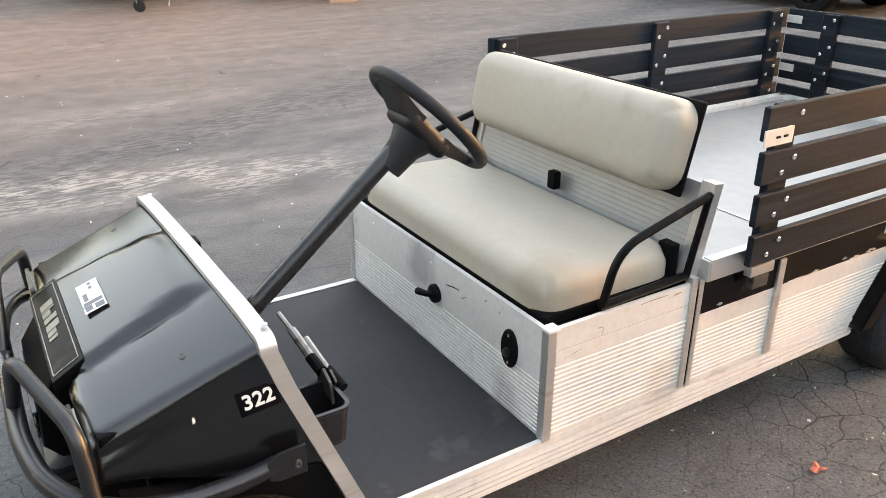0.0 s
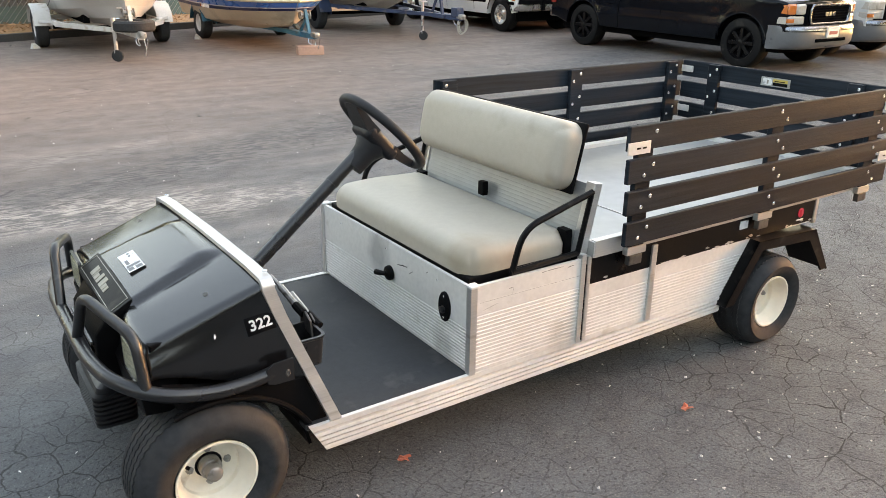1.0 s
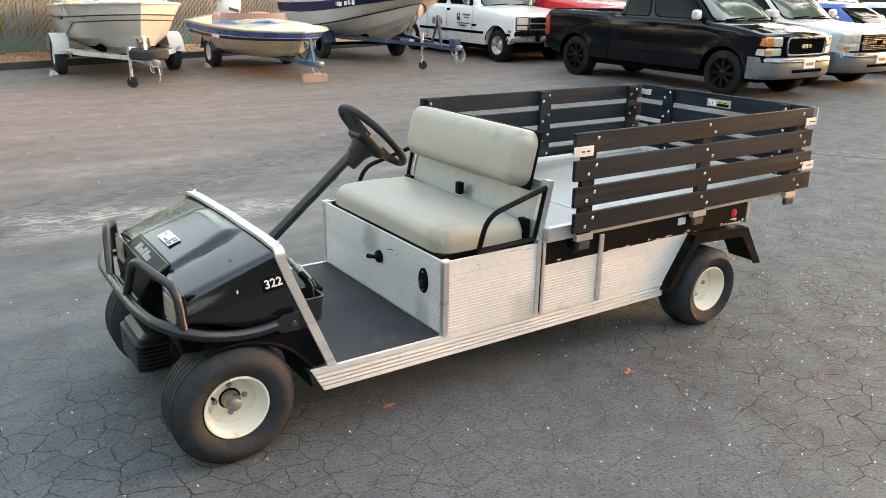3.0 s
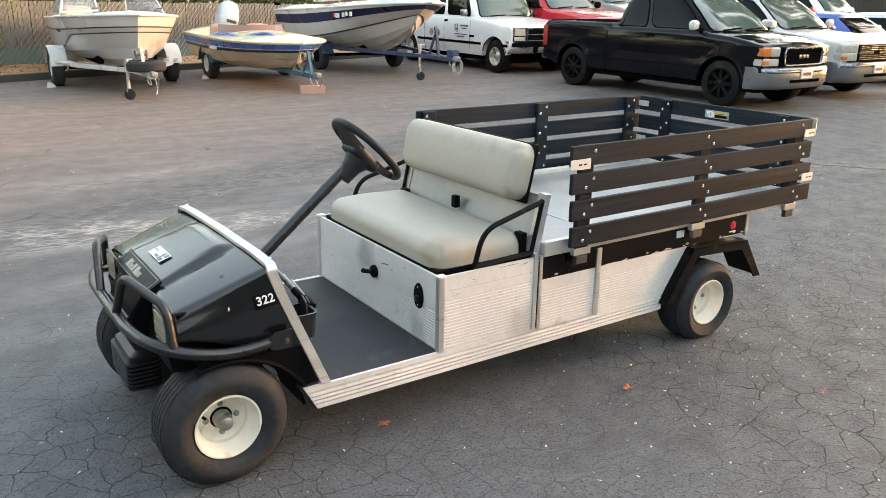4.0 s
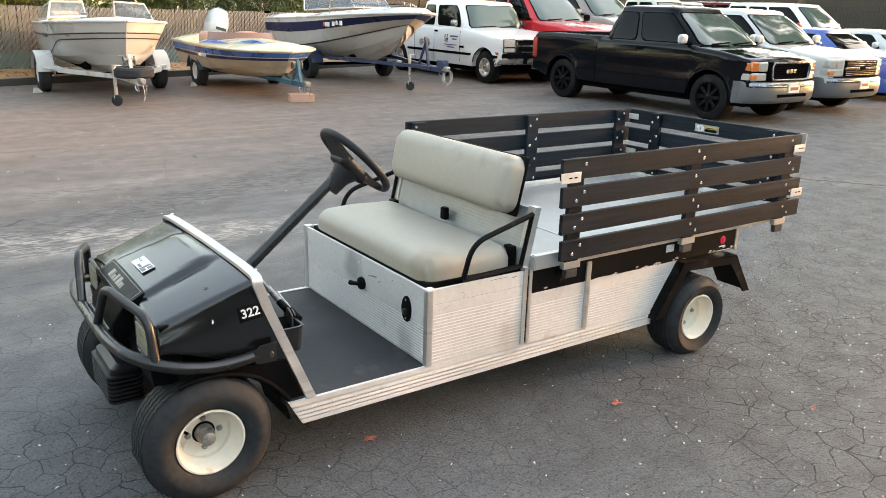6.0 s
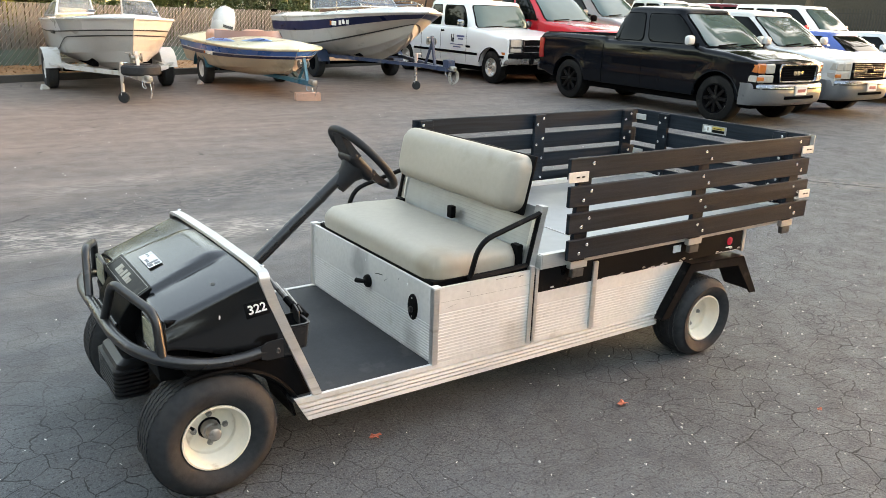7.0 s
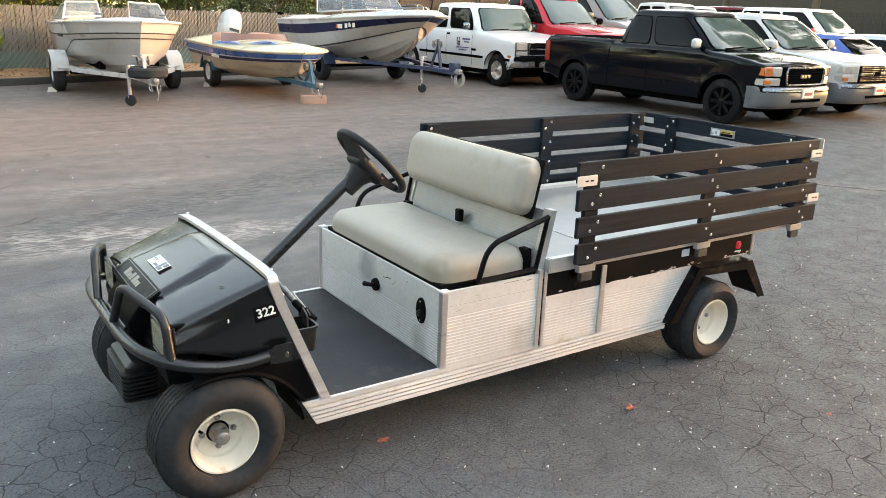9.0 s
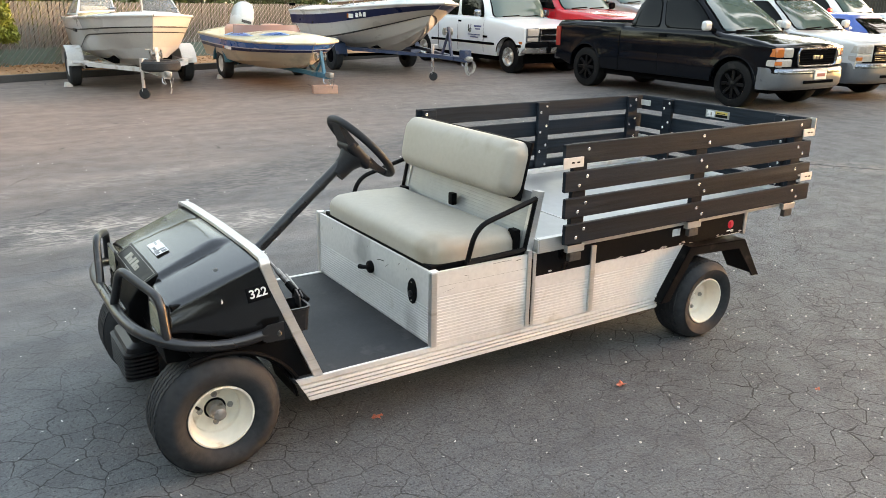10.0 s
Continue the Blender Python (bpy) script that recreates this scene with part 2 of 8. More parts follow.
    run = calc("MULTIPLY", ramp(down, 1.3, 1.6), ramp(down, 4.6, 4.0))
    line = calc("MAXIMUM", line, calc("MULTIPLY", ramp(over, 0.014, 0.034, 1.0, 0.0), run))
    sand = calc("MULTIPLY", calc("MULTIPLY", ramp(over, 0.10, 0.42, 0.5, 0.0), run), ramp(noisy(7.0, 6.0).outputs["Fac"], 0.42, 0.58))
    stones = noisy(260.0, 3.0).outputs["Fac"]
    broad = noisy(0.33, 5.0).outputs["Fac"]
    mid = noisy(5.0, 6.0).outputs["Fac"]
    stretchmap = n.new("ShaderNodeMapping")
    stretchmap.inputs["Scale"].default_value = (0.55, 2.6, 1.0)
    l.new(co, stretchmap.inputs[0])
    streak = noisy(1.1, 7.0, stretchmap.outputs[0]).outputs["Fac"]
    grey = blend(ramp(broad, 0.35, 0.65), (0.078, 0.089, 0.098), (0.101, 0.112, 0.120))
    across = ramp(calc("ADD", calc("MULTIPLY", place.outputs["X"], -0.30), place.outputs["Y"]), 0.4, 2.6, 0.12, 1.0)
    grey = blend(calc("MULTIPLY", ramp(streak, 0.40, 0.66), across), grey, (0.168, 0.166, 0.161))
    sweepmap = n.new("ShaderNodeMapping")
    sweepmap.inputs["Scale"].default_value = (0.22, 1.9, 1.0)
    sweepmap.inputs["Rotation"].default_value = (0, 0, 0.16)
    l.new(bent, sweepmap.inputs[0])
    sweep = noisy(0.8, 4.0, sweepmap.outputs[0]).outputs["Fac"]
    grey = blend(calc("MULTIPLY", ramp(sweep, 0.52, 0.40), calc("MULTIPLY", across, 0.75)), grey, (0.088, 0.090, 0.092))
    close = ramp(across, 0.3, 1.0, 1.0, 0.35)
    # far yard tinted paler and browner: warm low sun and grazing sheen in colour
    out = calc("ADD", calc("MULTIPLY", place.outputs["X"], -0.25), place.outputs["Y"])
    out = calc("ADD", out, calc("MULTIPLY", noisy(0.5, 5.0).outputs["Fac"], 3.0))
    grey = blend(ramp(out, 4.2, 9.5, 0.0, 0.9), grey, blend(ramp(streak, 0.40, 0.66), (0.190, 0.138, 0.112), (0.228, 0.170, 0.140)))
    fibre = n.new("ShaderNodeMapping")
    fibre.inputs["Scale"].default_value = (0.45, 1.5, 1.0)
    l.new(co, fibre.inputs[0])
    fine = noisy(24.0, 8.0, fibre.outputs[0]).outputs["Fac"]
    grey = blend(calc("MULTIPLY", close, ramp(fine, 0.54, 0.68, 0.0, 0.16)), grey, (0.22, 0.21, 0.20))
    grey = blend(calc("MULTIPLY", close, ramp(fine, 0.44, 0.32, 0.0, 0.30)), grey, (0.040, 0.040, 0.041))
    grey = blend(calc("MULTIPLY", close, ramp(mid, 0.45, 0.75, 0.0, 0.5)), grey, (0.050, 0.050, 0.051))
    speck = calc("MAXIMUM", ramp(stones, 0.57, 0.68, 0.0, 0.6), ramp(noisy(110.0, 2.0).outputs["Fac"], 0.60, 0.68, 0.0, 0.7))
    pits = calc("MAXIMUM", ramp(stones, 0.43, 0.34, 0.0, 0.75), ramp(noisy(70.0, 3.0).outputs["Fac"], 0.45, 0.35, 0.0, 0.85))
    grey = blend(calc("MULTIPLY", close, pits), grey, (0.028, 0.028, 0.028))
    grey = blend(calc("MULTIPLY", close, speck), grey, (0.20, 0.20, 0.195))
    # chalky scuffed lane of old paint across the yard
    sep = n.new("ShaderNodeSeparateXYZ")
    l.new(co, sep.inputs[0])
    lane = calc("ABSOLUTE", calc("SUBTRACT", calc("ADD", sep.outputs["Y"], calc("MULTIPLY", sep.outputs["X"], 0.22)), 3.45), 0.0)
    lane = ramp(lane, 0.05, 0.55, 1.0, 0.0)
    far_lane = calc("ABSOLUTE", calc("SUBTRACT", calc("ADD", sep.outputs["Y"], calc("MULTIPLY", sep.outputs["X"], -0.30)), 5.35), 0.0)
    lane = calc("MAXIMUM", lane, ramp(far_lane, 0.05, 0.45, 0.30, 0.0))
    # a rough dark strip where the top coat has worn off
    rubbed = calc("ABSOLUTE", calc("SUBTRACT", calc("ADD", sep.outputs["Y"], calc("MULTIPLY", sep.outputs["X"], -0.42)), calc("ADD", calc("MULTIPLY", sweep, 0.6), 4.05)), 0.0)
    rubbed = calc("MULTIPLY", ramp(rubbed, 0.15, 0.75, 1.0, 0.0), ramp(noisy(20.0, 9.0, fibre.outputs[0]).outputs["Fac"], 0.54, 0.44, 0.15, 0.9))
    grey = blend(rubbed, grey, (0.060, 0.062, 0.064))
    chips = calc("MULTIPLY", ramp(noisy(2.6, 3.0).outputs["Fac"], 0.38, 0.54), ramp(noisy(22.0, 9.0, fibre.outputs[0]).outputs["Fac"], 0.46, 0.56, 0.05, 1.0))
    left = ramp(sep.outputs["X"], 1.6, 0.2)
    scuff = calc("MULTIPLY", calc("MULTIPLY", lane, chips), calc("MULTIPLY", left, 0.7))
    grey = blend(scuff, grey, (0.46, 0.43, 0.39))
    grey = blend(sand, grey, (0.235, 0.205, 0.175))
    grey = blend(worn, grey, (0.19, 0.19, 0.187))
    grey = blend(line, grey, (0.008, 0.008, 0.008))
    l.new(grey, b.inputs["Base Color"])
    l.new(ramp(mid, 0.3, 0.7, 0.58, 0.76), b.inputs["Roughness"])
    b.inputs["Specular IOR Level"].default_value = 0.36
    h = calc("ADD", calc("MULTIPLY", stones, 0.4), calc("MULTIPLY", noisy(85.0, 3.0).outputs["Fac"], 0.9))
    h = calc("SUBTRACT", h, calc("MULTIPLY", line, 0.22))
    bp = n.new("ShaderNodeBump")
    bp.inputs["Strength"].default_value, bp.inputs["Distance"].default_value = 0.8, 0.006
    l.new(h, bp.inputs["Height"])
    l.new(bp.outputs[0], b.inputs["Normal"])
    return m


ASPHALT = asphalt_material()
BLACK_BODY = mat("black_glossy_plastic_body", (0.005, 0.0052, 0.0058), rough=0.20, coat=0.0, spec=0.85, vary=0.3, large=2.0, bump=0.05, bump_scale=14, rough_vary=0.07, dirt=(0.012, 0.012, 0.012), dirt_amount=0.2, dirt_scale=9)
BLACK_PAINT = mat("black_painted_steel", (0.004, 0.004, 0.0045), spec=0.10, rough=0.36, vary=0.3, dirt=(0.032, 0.028, 0.026), dirt_amount=0.18, dirt_scale=14, bump=0.15, bump_scale=180)
BLACK_TUBE = mat("glossy_black_tube_paint", (0.0095, 0.0102, 0.0118), spec=0.65, rough=0.32, vary=0.3, dirt=(0.06, 0.055, 0.05), dirt_amount=0.10, dirt_scale=18, bump=0.1, bump_scale=150)
BLACK_MATT = mat("dark_moulded_plastic", (0.004, 0.004, 0.0045), spec=0.07, rough=0.55, vary=0.3, bump=0.2, bump_scale=260)
WHEEL_GREY = mat("charcoal_steering_plastic", (0.019, 0.020, 0.023), spec=0.22, rough=0.5, vary=0.2, bump=0.3, bump_scale=300)
RUBBER = mat("tyre_rubber", (0.032, 0.034, 0.0365), spec=0.14, rough=0.65, vary=0.35, large=5, dirt=(0.042, 0.0415, 0.041), dirt_amount=0.3, dirt_scale=7, bump=0.3, bump_scale=150)
ALU = mat("brushed_aluminium", (0.60, 0.595, 0.58), rough=0.42, metal=0.75, vary=0.12, grain=55, stretch=(0.25, 0.25, 6), dirt=(0.45, 0.43, 0.40), dirt_amount=0.22, dirt_scale=6, bump=0.1)
ALU_LONG = mat("weathered_aluminium_panel", (0.70, 0.69, 0.67), rough=0.50, metal=0.25, vary=0.10, grain=50, stretch=(1, 1, 1), dirt=(0.56, 0.54, 0.50), dirt_amount=0.15, dirt_scale=12.0, bump=0.08)
ALU_BED = mat("galvanised_bed_sheet", (0.37, 0.385, 0.39), rough=0.46, metal=0.55, vary=0.10, large=1.3, grain=18, dirt=(0.36, 0.36, 0.35), dirt_amount=0.25, dirt_scale=3)
MATFLOOR = mat("dark_rubber_floor_mat", (0.026, 0.028, 0.031), spec=0.35, rough=0.62, vary=0.2, bump=0.35, bump_scale=320, dirt=(0.09, 0.085, 0.08), dirt_amount=0.2, dirt_scale=5)
VINYL = mat("stone_beige_vinyl", (0.405, 0.366, 0.306), rough=0.5, vary=0.06, large=4, bump=0.25, bump_scale=230, dirt=(0.27, 0.235, 0.17), dirt_amount=0.22, dirt_scale=3.2)


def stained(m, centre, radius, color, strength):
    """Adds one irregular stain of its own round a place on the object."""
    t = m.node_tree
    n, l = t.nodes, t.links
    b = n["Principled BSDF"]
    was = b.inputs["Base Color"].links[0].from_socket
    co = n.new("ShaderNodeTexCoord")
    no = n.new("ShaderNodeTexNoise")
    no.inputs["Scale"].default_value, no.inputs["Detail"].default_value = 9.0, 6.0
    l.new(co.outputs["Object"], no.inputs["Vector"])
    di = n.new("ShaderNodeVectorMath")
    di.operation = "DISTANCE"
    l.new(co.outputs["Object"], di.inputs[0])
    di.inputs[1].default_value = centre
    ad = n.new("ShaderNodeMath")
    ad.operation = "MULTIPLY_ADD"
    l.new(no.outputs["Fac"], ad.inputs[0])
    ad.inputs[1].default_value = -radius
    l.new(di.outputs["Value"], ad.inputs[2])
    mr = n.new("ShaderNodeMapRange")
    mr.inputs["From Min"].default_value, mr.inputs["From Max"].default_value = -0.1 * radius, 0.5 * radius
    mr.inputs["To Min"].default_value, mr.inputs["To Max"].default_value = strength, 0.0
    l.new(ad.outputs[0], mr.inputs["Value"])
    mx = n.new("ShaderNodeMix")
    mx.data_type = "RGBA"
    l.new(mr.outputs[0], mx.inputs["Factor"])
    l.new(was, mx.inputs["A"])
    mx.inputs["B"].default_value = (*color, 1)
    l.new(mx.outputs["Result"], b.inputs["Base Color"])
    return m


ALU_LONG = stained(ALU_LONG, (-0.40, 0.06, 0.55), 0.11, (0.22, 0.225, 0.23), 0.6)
stained(ALU_LONG, (-0.40, -0.40, 0.34), 0.09, (0.34, 0.335, 0.32), 0.5)
stained(ALU_LONG, (0.02, -0.555, 0.33), 0.10, (0.42, 0.41, 0.38), 0.5)
stained(VINYL, (-0.34, -0.47, 0.69), 0.16, (0.27, 0.205, 0.135), 0.5)
WOOD_BLACK = mat("black_composite_boards", (0.0098, 0.0150, 0.0212), spec=0.11, rough=0.62, vary=0.55, grain=30, large=3, stretch=(0.12, 0.12, 3.0), bump=0.5, bump_scale=70, dirt=(0.026, 0.035, 0.045), dirt_amount=0.4, dirt_scale=5.0, random_piece=0.25)
STEEL = mat("galvanised_bolt", (0.72, 0.72, 0.72), rough=0.28, metal=0.9, vary=0.1)
CREAM_RIM = mat("cream_painted_steel", (0.78, 0.73, 0.62), rough=0.45, vary=0.08, dirt=(0.50, 0.40, 0.28), dirt_amount=0.06, dirt_scale=16)
HUB_GREY = mat("dull_zinc", (0.34, 0.33, 0.31), rough=0.4, metal=0.7, vary=0.2, dirt=(0.12, 0.10, 0.08), dirt_amount=0.35, dirt_scale=30)
WORN_STEEL = mat("worn_grey_steel", (0.10, 0.098, 0.095), rough=0.45, metal=0.5, vary=0.3, dirt=(0.03, 0.028, 0.026), dirt_amount=0.35, dirt_scale=25)
LENS = mat("yellowed_lamp_lens", (0.42, 0.40, 0.30), rough=0.12, coat=0.6, bump=0.6, bump_scale=90, stretch=(1, 3, 0.2), vary=0.1)
STICKER = mat("white_sticker", (0.75, 0.77, 0.78), rough=0.4, vary=0.1, dirt=(0.25, 0.27, 0.28), dirt_amount=0.3, dirt_scale=40)
WHITE_INK = mat("white_lettering", (0.80, 0.80, 0.78), rough=0.5, vary=0.05)
GOLD_INK = mat("pale_gold_lettering", (0.26, 0.24, 0.19), rough=0.4, vary=0.1)
YELLOW_INK = mat("yellow_label", (0.60, 0.45, 0.10), rough=0.5, vary=0.1)
RED_INK = mat("red_badge", (0.55, 0.02, 0.05), rough=0.3, vary=0.1)
LEAF_RED = mat("fallen_leaf_red", (0.52, 0.13, 0.075), rough=0.6, vary=0.35, grain=120, large=40)
DEBRIS = mat("pale_litter", (0.70, 0.68, 0.64), rough=0.8, vary=0.3)

# ---- ground ----
def ground_z(x, y):
    """The yard is level round the cart and climbs gently towards the parked boats."""
    d = 0.35 * x + 0.94 * y - 4.0
    return 0.010 * min(30.0, 0.5 * (d + math.sqrt(d * d + 4.0)) - 0.0)


def ground():
    bm = bmesh.new()
    xs = [-900, -300, -100, -40] + [-20 + 2 * i for i in range(36)] + [80, 150, 400, 900]
    ys = [-900, -300, -100, -40] + [-16 + 2 * i for i in range(36)] + [80, 150, 400, 900]
    grid = [[bm.verts.new((x, y, ground_z(x, y) - GROUND_0)) for y in ys] for x in xs]
    for a, b in zip(grid, grid[1:]):
        for k in range(len(ys) - 1):
            bm.faces.new((a[k], b[k], b[k + 1], a[k + 1]))
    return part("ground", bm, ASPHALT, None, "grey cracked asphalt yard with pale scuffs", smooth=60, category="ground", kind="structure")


GROUND_0 = ground_z(0.4, 0.3)
ground()


def stand(x, y, heading):
    """The pose of a thing that stands on the yard at (x, y) and faces the heading (degrees from +x)."""
    e = 1.5
    z = ground_z(x, y) - GROUND_0
    gx = (ground_z(x + e, y) - ground_z(x - e, y)) / (2 * e)
    gy = (ground_z(x, y + e) - ground_z(x, y - e)) / (2 * e)
    up = Vector((-gx, -gy, 1)).normalized()
    f = Vector((math.cos(radians(heading)), math.sin(radians(heading)), 0))
    f = (f - up * f.dot(up)).normalized()
    s = up.cross(f)
    return Matrix(((f.x, s.x, up.x, x), (f.y, s.y, up.y, y), (f.z, s.z, up.z, z), (0, 0, 0, 1)))

# ---- the utility cart ----
CY = 0.555          # the cart's middle line; its nose points to -x
cart = thing("utility_cart", "black and silver two-seat utility cart with stake-sided cargo bed, parked", "utility cart", (0.4, CY, 0))


def mir(y):
    return 2 * CY - y


# wheels: the axle runs along y, out is the side that faces outward
def cart_wheel(x, y_out, r, side, w, sink, capped):
    """side -1: the wheel's face looks to -y."""
    m = Matrix.Translation((x, y_out, r - sink)) @ Matrix.Rotation(radians(90 if side < 0 else -90), 4, "X")
    bm = bmesh.new()
    ri = 0.119
    prof = [(ri - 0.004, -0.050), (ri + 0.003, -0.026), (ri + 0.014, -0.015), (ri + 0.04, -0.003), (ri + 0.055, 0.0), (r - 0.042, -0.003), (r - 0.024, -0.013), (r - 0.010, -0.026), (r - 0.003, -0.042)]
    prof += [(r, -0.055), (r, -w + 0.055), (r - 0.003, -w + 0.042), (r - 0.012, -w + 0.024), (r - 0.045, -w + 0.004), (ri + 0.02, -w + 0.004), (ri - 0.004, -w + 0.03)]
    lathe(bm, prof, m, 56)
    tyre = part("wheel", bm, RUBBER, cart, "black turf tyre on a cream steel rim")
    # zigzag tread grooves as raised ribs between them
    for k, h in enumerate([lerp(-0.054, -w + 0.056, q / 4) for q in range(5)]):
        bm = bmesh.new()
        n = 112
        lo, hi = [], []
        for i in range(n):
            a = 2 * math.pi * i / n
            z = 0.0028 if i % 2 else -0.0028
            rr = r + 0.0022
            for ring, dz in ((lo, -0.0088), (hi, 0.0088)):
                ring.append((bm.verts.new(m @ Vector((rr * math.cos(a), rr * math.sin(a), h + z + dz))), bm.verts.new(m @ Vector(((r - 0.008) * math.cos(a), (r - 0.008) * math.sin(a), h + z + dz * 1.05)))))
        for i in range(n):
            j = (i + 1) % n
            bm.faces.new((lo[i][0], lo[j][0], hi[j][0], hi[i][0]))
            bm.faces.new((lo[i][1], lo[j][1], lo[j][0], lo[i][0]))
            bm.faces.new((hi[i][0], hi[j][0], hi[j][1], hi[i][1]))
        part("tread_rib", bm, RUBBER, tyre, smooth=20)
    bm = bmesh.new()
    m = m @ Matrix.Translation((0, 0, -0.020))
    lathe(bm, [(ri + 0.002, -0.004), (ri + 0.0015, 0.0005), (ri - 0.005, 0.001), (ri - 0.009, -0.006), (ri - 0.011, -0.03), (ri - 0.018, -0.045), (ri - 0.030, -0.060), (0.088, -0.078), (0.080, -0.084), (0.066, -0.0855), (0.030, -0.086), (0.028, -0.090)], m, 48)
    part("rim", bm, CREAM_RIM, tyre, "cream painted steel rim")
    bm = bmesh.new()
    if capped:
        lathe(bm, [(0.033, -0.088), (0.033, -0.058), (0.0315, -0.055), (0.0255, -0.054), (0.0255, -0.030), (0.0235, -0.023), (0.018, -0.019), (0.001, -0.017)], m, 28)
        part("hub", bm, HUB_GREY, tyre, "dull zinc hub with a domed dust cap")
        bm = lathe(bmesh.new(), [(0.041, -0.0855), (0.040, -0.0835), (0.033, -0.0835)], m, 24)
        part("hub_ring", bm, BLACK_MATT, tyre)
    else:
        lathe(bm, [(0.030, -0.088), (0.029, -0.080), (0.020, -0.079), (0.018, -0.084), (0.012, -0.084), (0.011, -0.072), (0.001, -0.071)], m, 24)
        part("hub", bm, CREAM_RIM, tyre, "cream hub with a bare axle nut")
    stem = bmesh.new()
    tube(stem, [m @ Vector((-0.083, 0.036, -0.080)), m @ Vector((-0.060, 0.020, -0.062))], 0.0055, 8)
    part("valve_stem", stem, BLACK_MATT, tyre)
    nut = bmesh.new()
    lathe(nut, [(0.0125, -0.001), (0.0125, 0.002), (0.0085, 0.003), (0.0085, 0.010), (0.006, 0.012), (0.001, 0.012)], Matrix(), 6)
    nut_mesh = shared("wheel_nut", nut, HUB_GREY)
    for k in range(4):
        a = radians(0 + 90 * k) if side < 0 else radians(20 + 90 * k)
        piece("wheel_nut", nut_mesh, m @ Matrix.Translation((0.056 * math.cos(a), 0.056 * math.sin(a), -0.0845)), tyre)
    return tyre


cart_wheel(-0.876, -0.006, 0.229, -1, 0.208, 0.005, True)
cart_wheel(-0.876, mir(-0.006), 0.229, 1, 0.208, 0.005, True)
cart_wheel(1.640, -0.080, 0.209, -1, 0.215, 0.010, False)
cart_wheel(1.640, mir(-0.080), 0.209, 1, 0.215, 0.010, False)
for ax, r in ((-0.876, 0.21), (1.640, 0.195)):
    bm = bmesh.new()
    tube(bm, [(ax, 0.2, r), (ax, 0.91, r)], 0.028, 10)
    part("axle", bm, BLACK_PAINT, cart)

# chassis, floor
part("chassis", boxed(-0.52, 1.95, 0.20, 0.91, 0.175, 0.285, 0.01), BLACK_MATT, cart)
part("floor_mat", boxed(-0.60, 0.0, 0.0125, 1.078, 0.285, 0.301, 0.002), MATFLOOR, cart, "dark grey rubber floor mat")
part("floor_edge_trim", boxed(-0.60, 0.0, 1.080, 1.0975, 0.26, 0.304, 0.002), ALU, cart, "aluminium floor edge")


def ribbed(z0, z1, count, depth, base):
    """An outline (offset, z) from bottom to top with sharp raised ribs."""
    out = []
    pitch = (z1 - z0) / count
    for i in range(count):
        a = z0 + i * pitch
        out += [(base, a + pitch * 0.52), (base + depth, a + pitch * 0.60), (base + depth, a + pitch * 0.86), (base, a + pitch * 0.95)]
    return out


def ribbed_panel(name, x0, x1, y, z0, z1, ribs, z_ribs, label, parent, depth=0.0030, slant=0.0, facing="y", side=-1, material=None):
    """A sheet with a plain upper band and ribs below; facing y: it runs along x at y; facing x: it runs along y at x=y."""
    prof = [(0.0, z0)] + ribbed(z0 + 0.004, z_ribs, ribs, depth, 0.0) + [(0.0, z_ribs + 0.002), (0.0015, z_ribs + 0.004), (0.0015, z1)]
    bm = bmesh.new()
    ends = []
    for x, k in ((x0, 0), (x1, 1)):
        row = []
        for d, z in prof:
            xx = x + (slant * (z - z0) / (z1 - z0) if k else 0.0)
            row.append((xx, y + side * d, z) if facing == "y" else (y + side * d, xx, z))
        for d, z in ((-0.012, z1), (-0.012, z0)):
            xx = x + (slant * (z - z0) / (z1 - z0) if k else 0.0)
            row.append((xx, y + side * d, z) if facing == "y" else (y + side * d, xx, z))
        ends.append(row)
    loft(bm, ends, closed=True, cap=True)
    return part(name, bm, material or ALU_LONG, parent, label, smooth=25)


# side sills: long ribbed extrusions, cut on a slant in front
for side, y in ((-1, 0.0), (1, mir(0.0))):
    bm = bmesh.new()
    prof = [(0.004, 0.207), (0.004, 0.212)] + [(d, 0.212 + 0.0165 * i + dz) for i in range(4) for d, dz in ((0.006, 0.001), (0.0045, 0.0120), (-0.009, 0.0130), (-0.009, 0.0165))] + [(-0.003, 0.279), (0.002, 0.282), (0.002, 0.300), (-0.012, 0.300), (-0.012, 0.207)]
    ends = []
    for k in (0, 1):
        row = []
        for d, z in prof:
            x = (-0.594 + (0.300 - z) * 0.55) if k == 0 else (1.335 + (z - 0.207) * 0.12)
            row.append((x, y + side * d, z))
        ends.append(row)
    loft(bm, ends, closed=True)
    sill = part("side_sill", bm, ALU_LONG, cart, "ribbed aluminium sill", smooth=25)
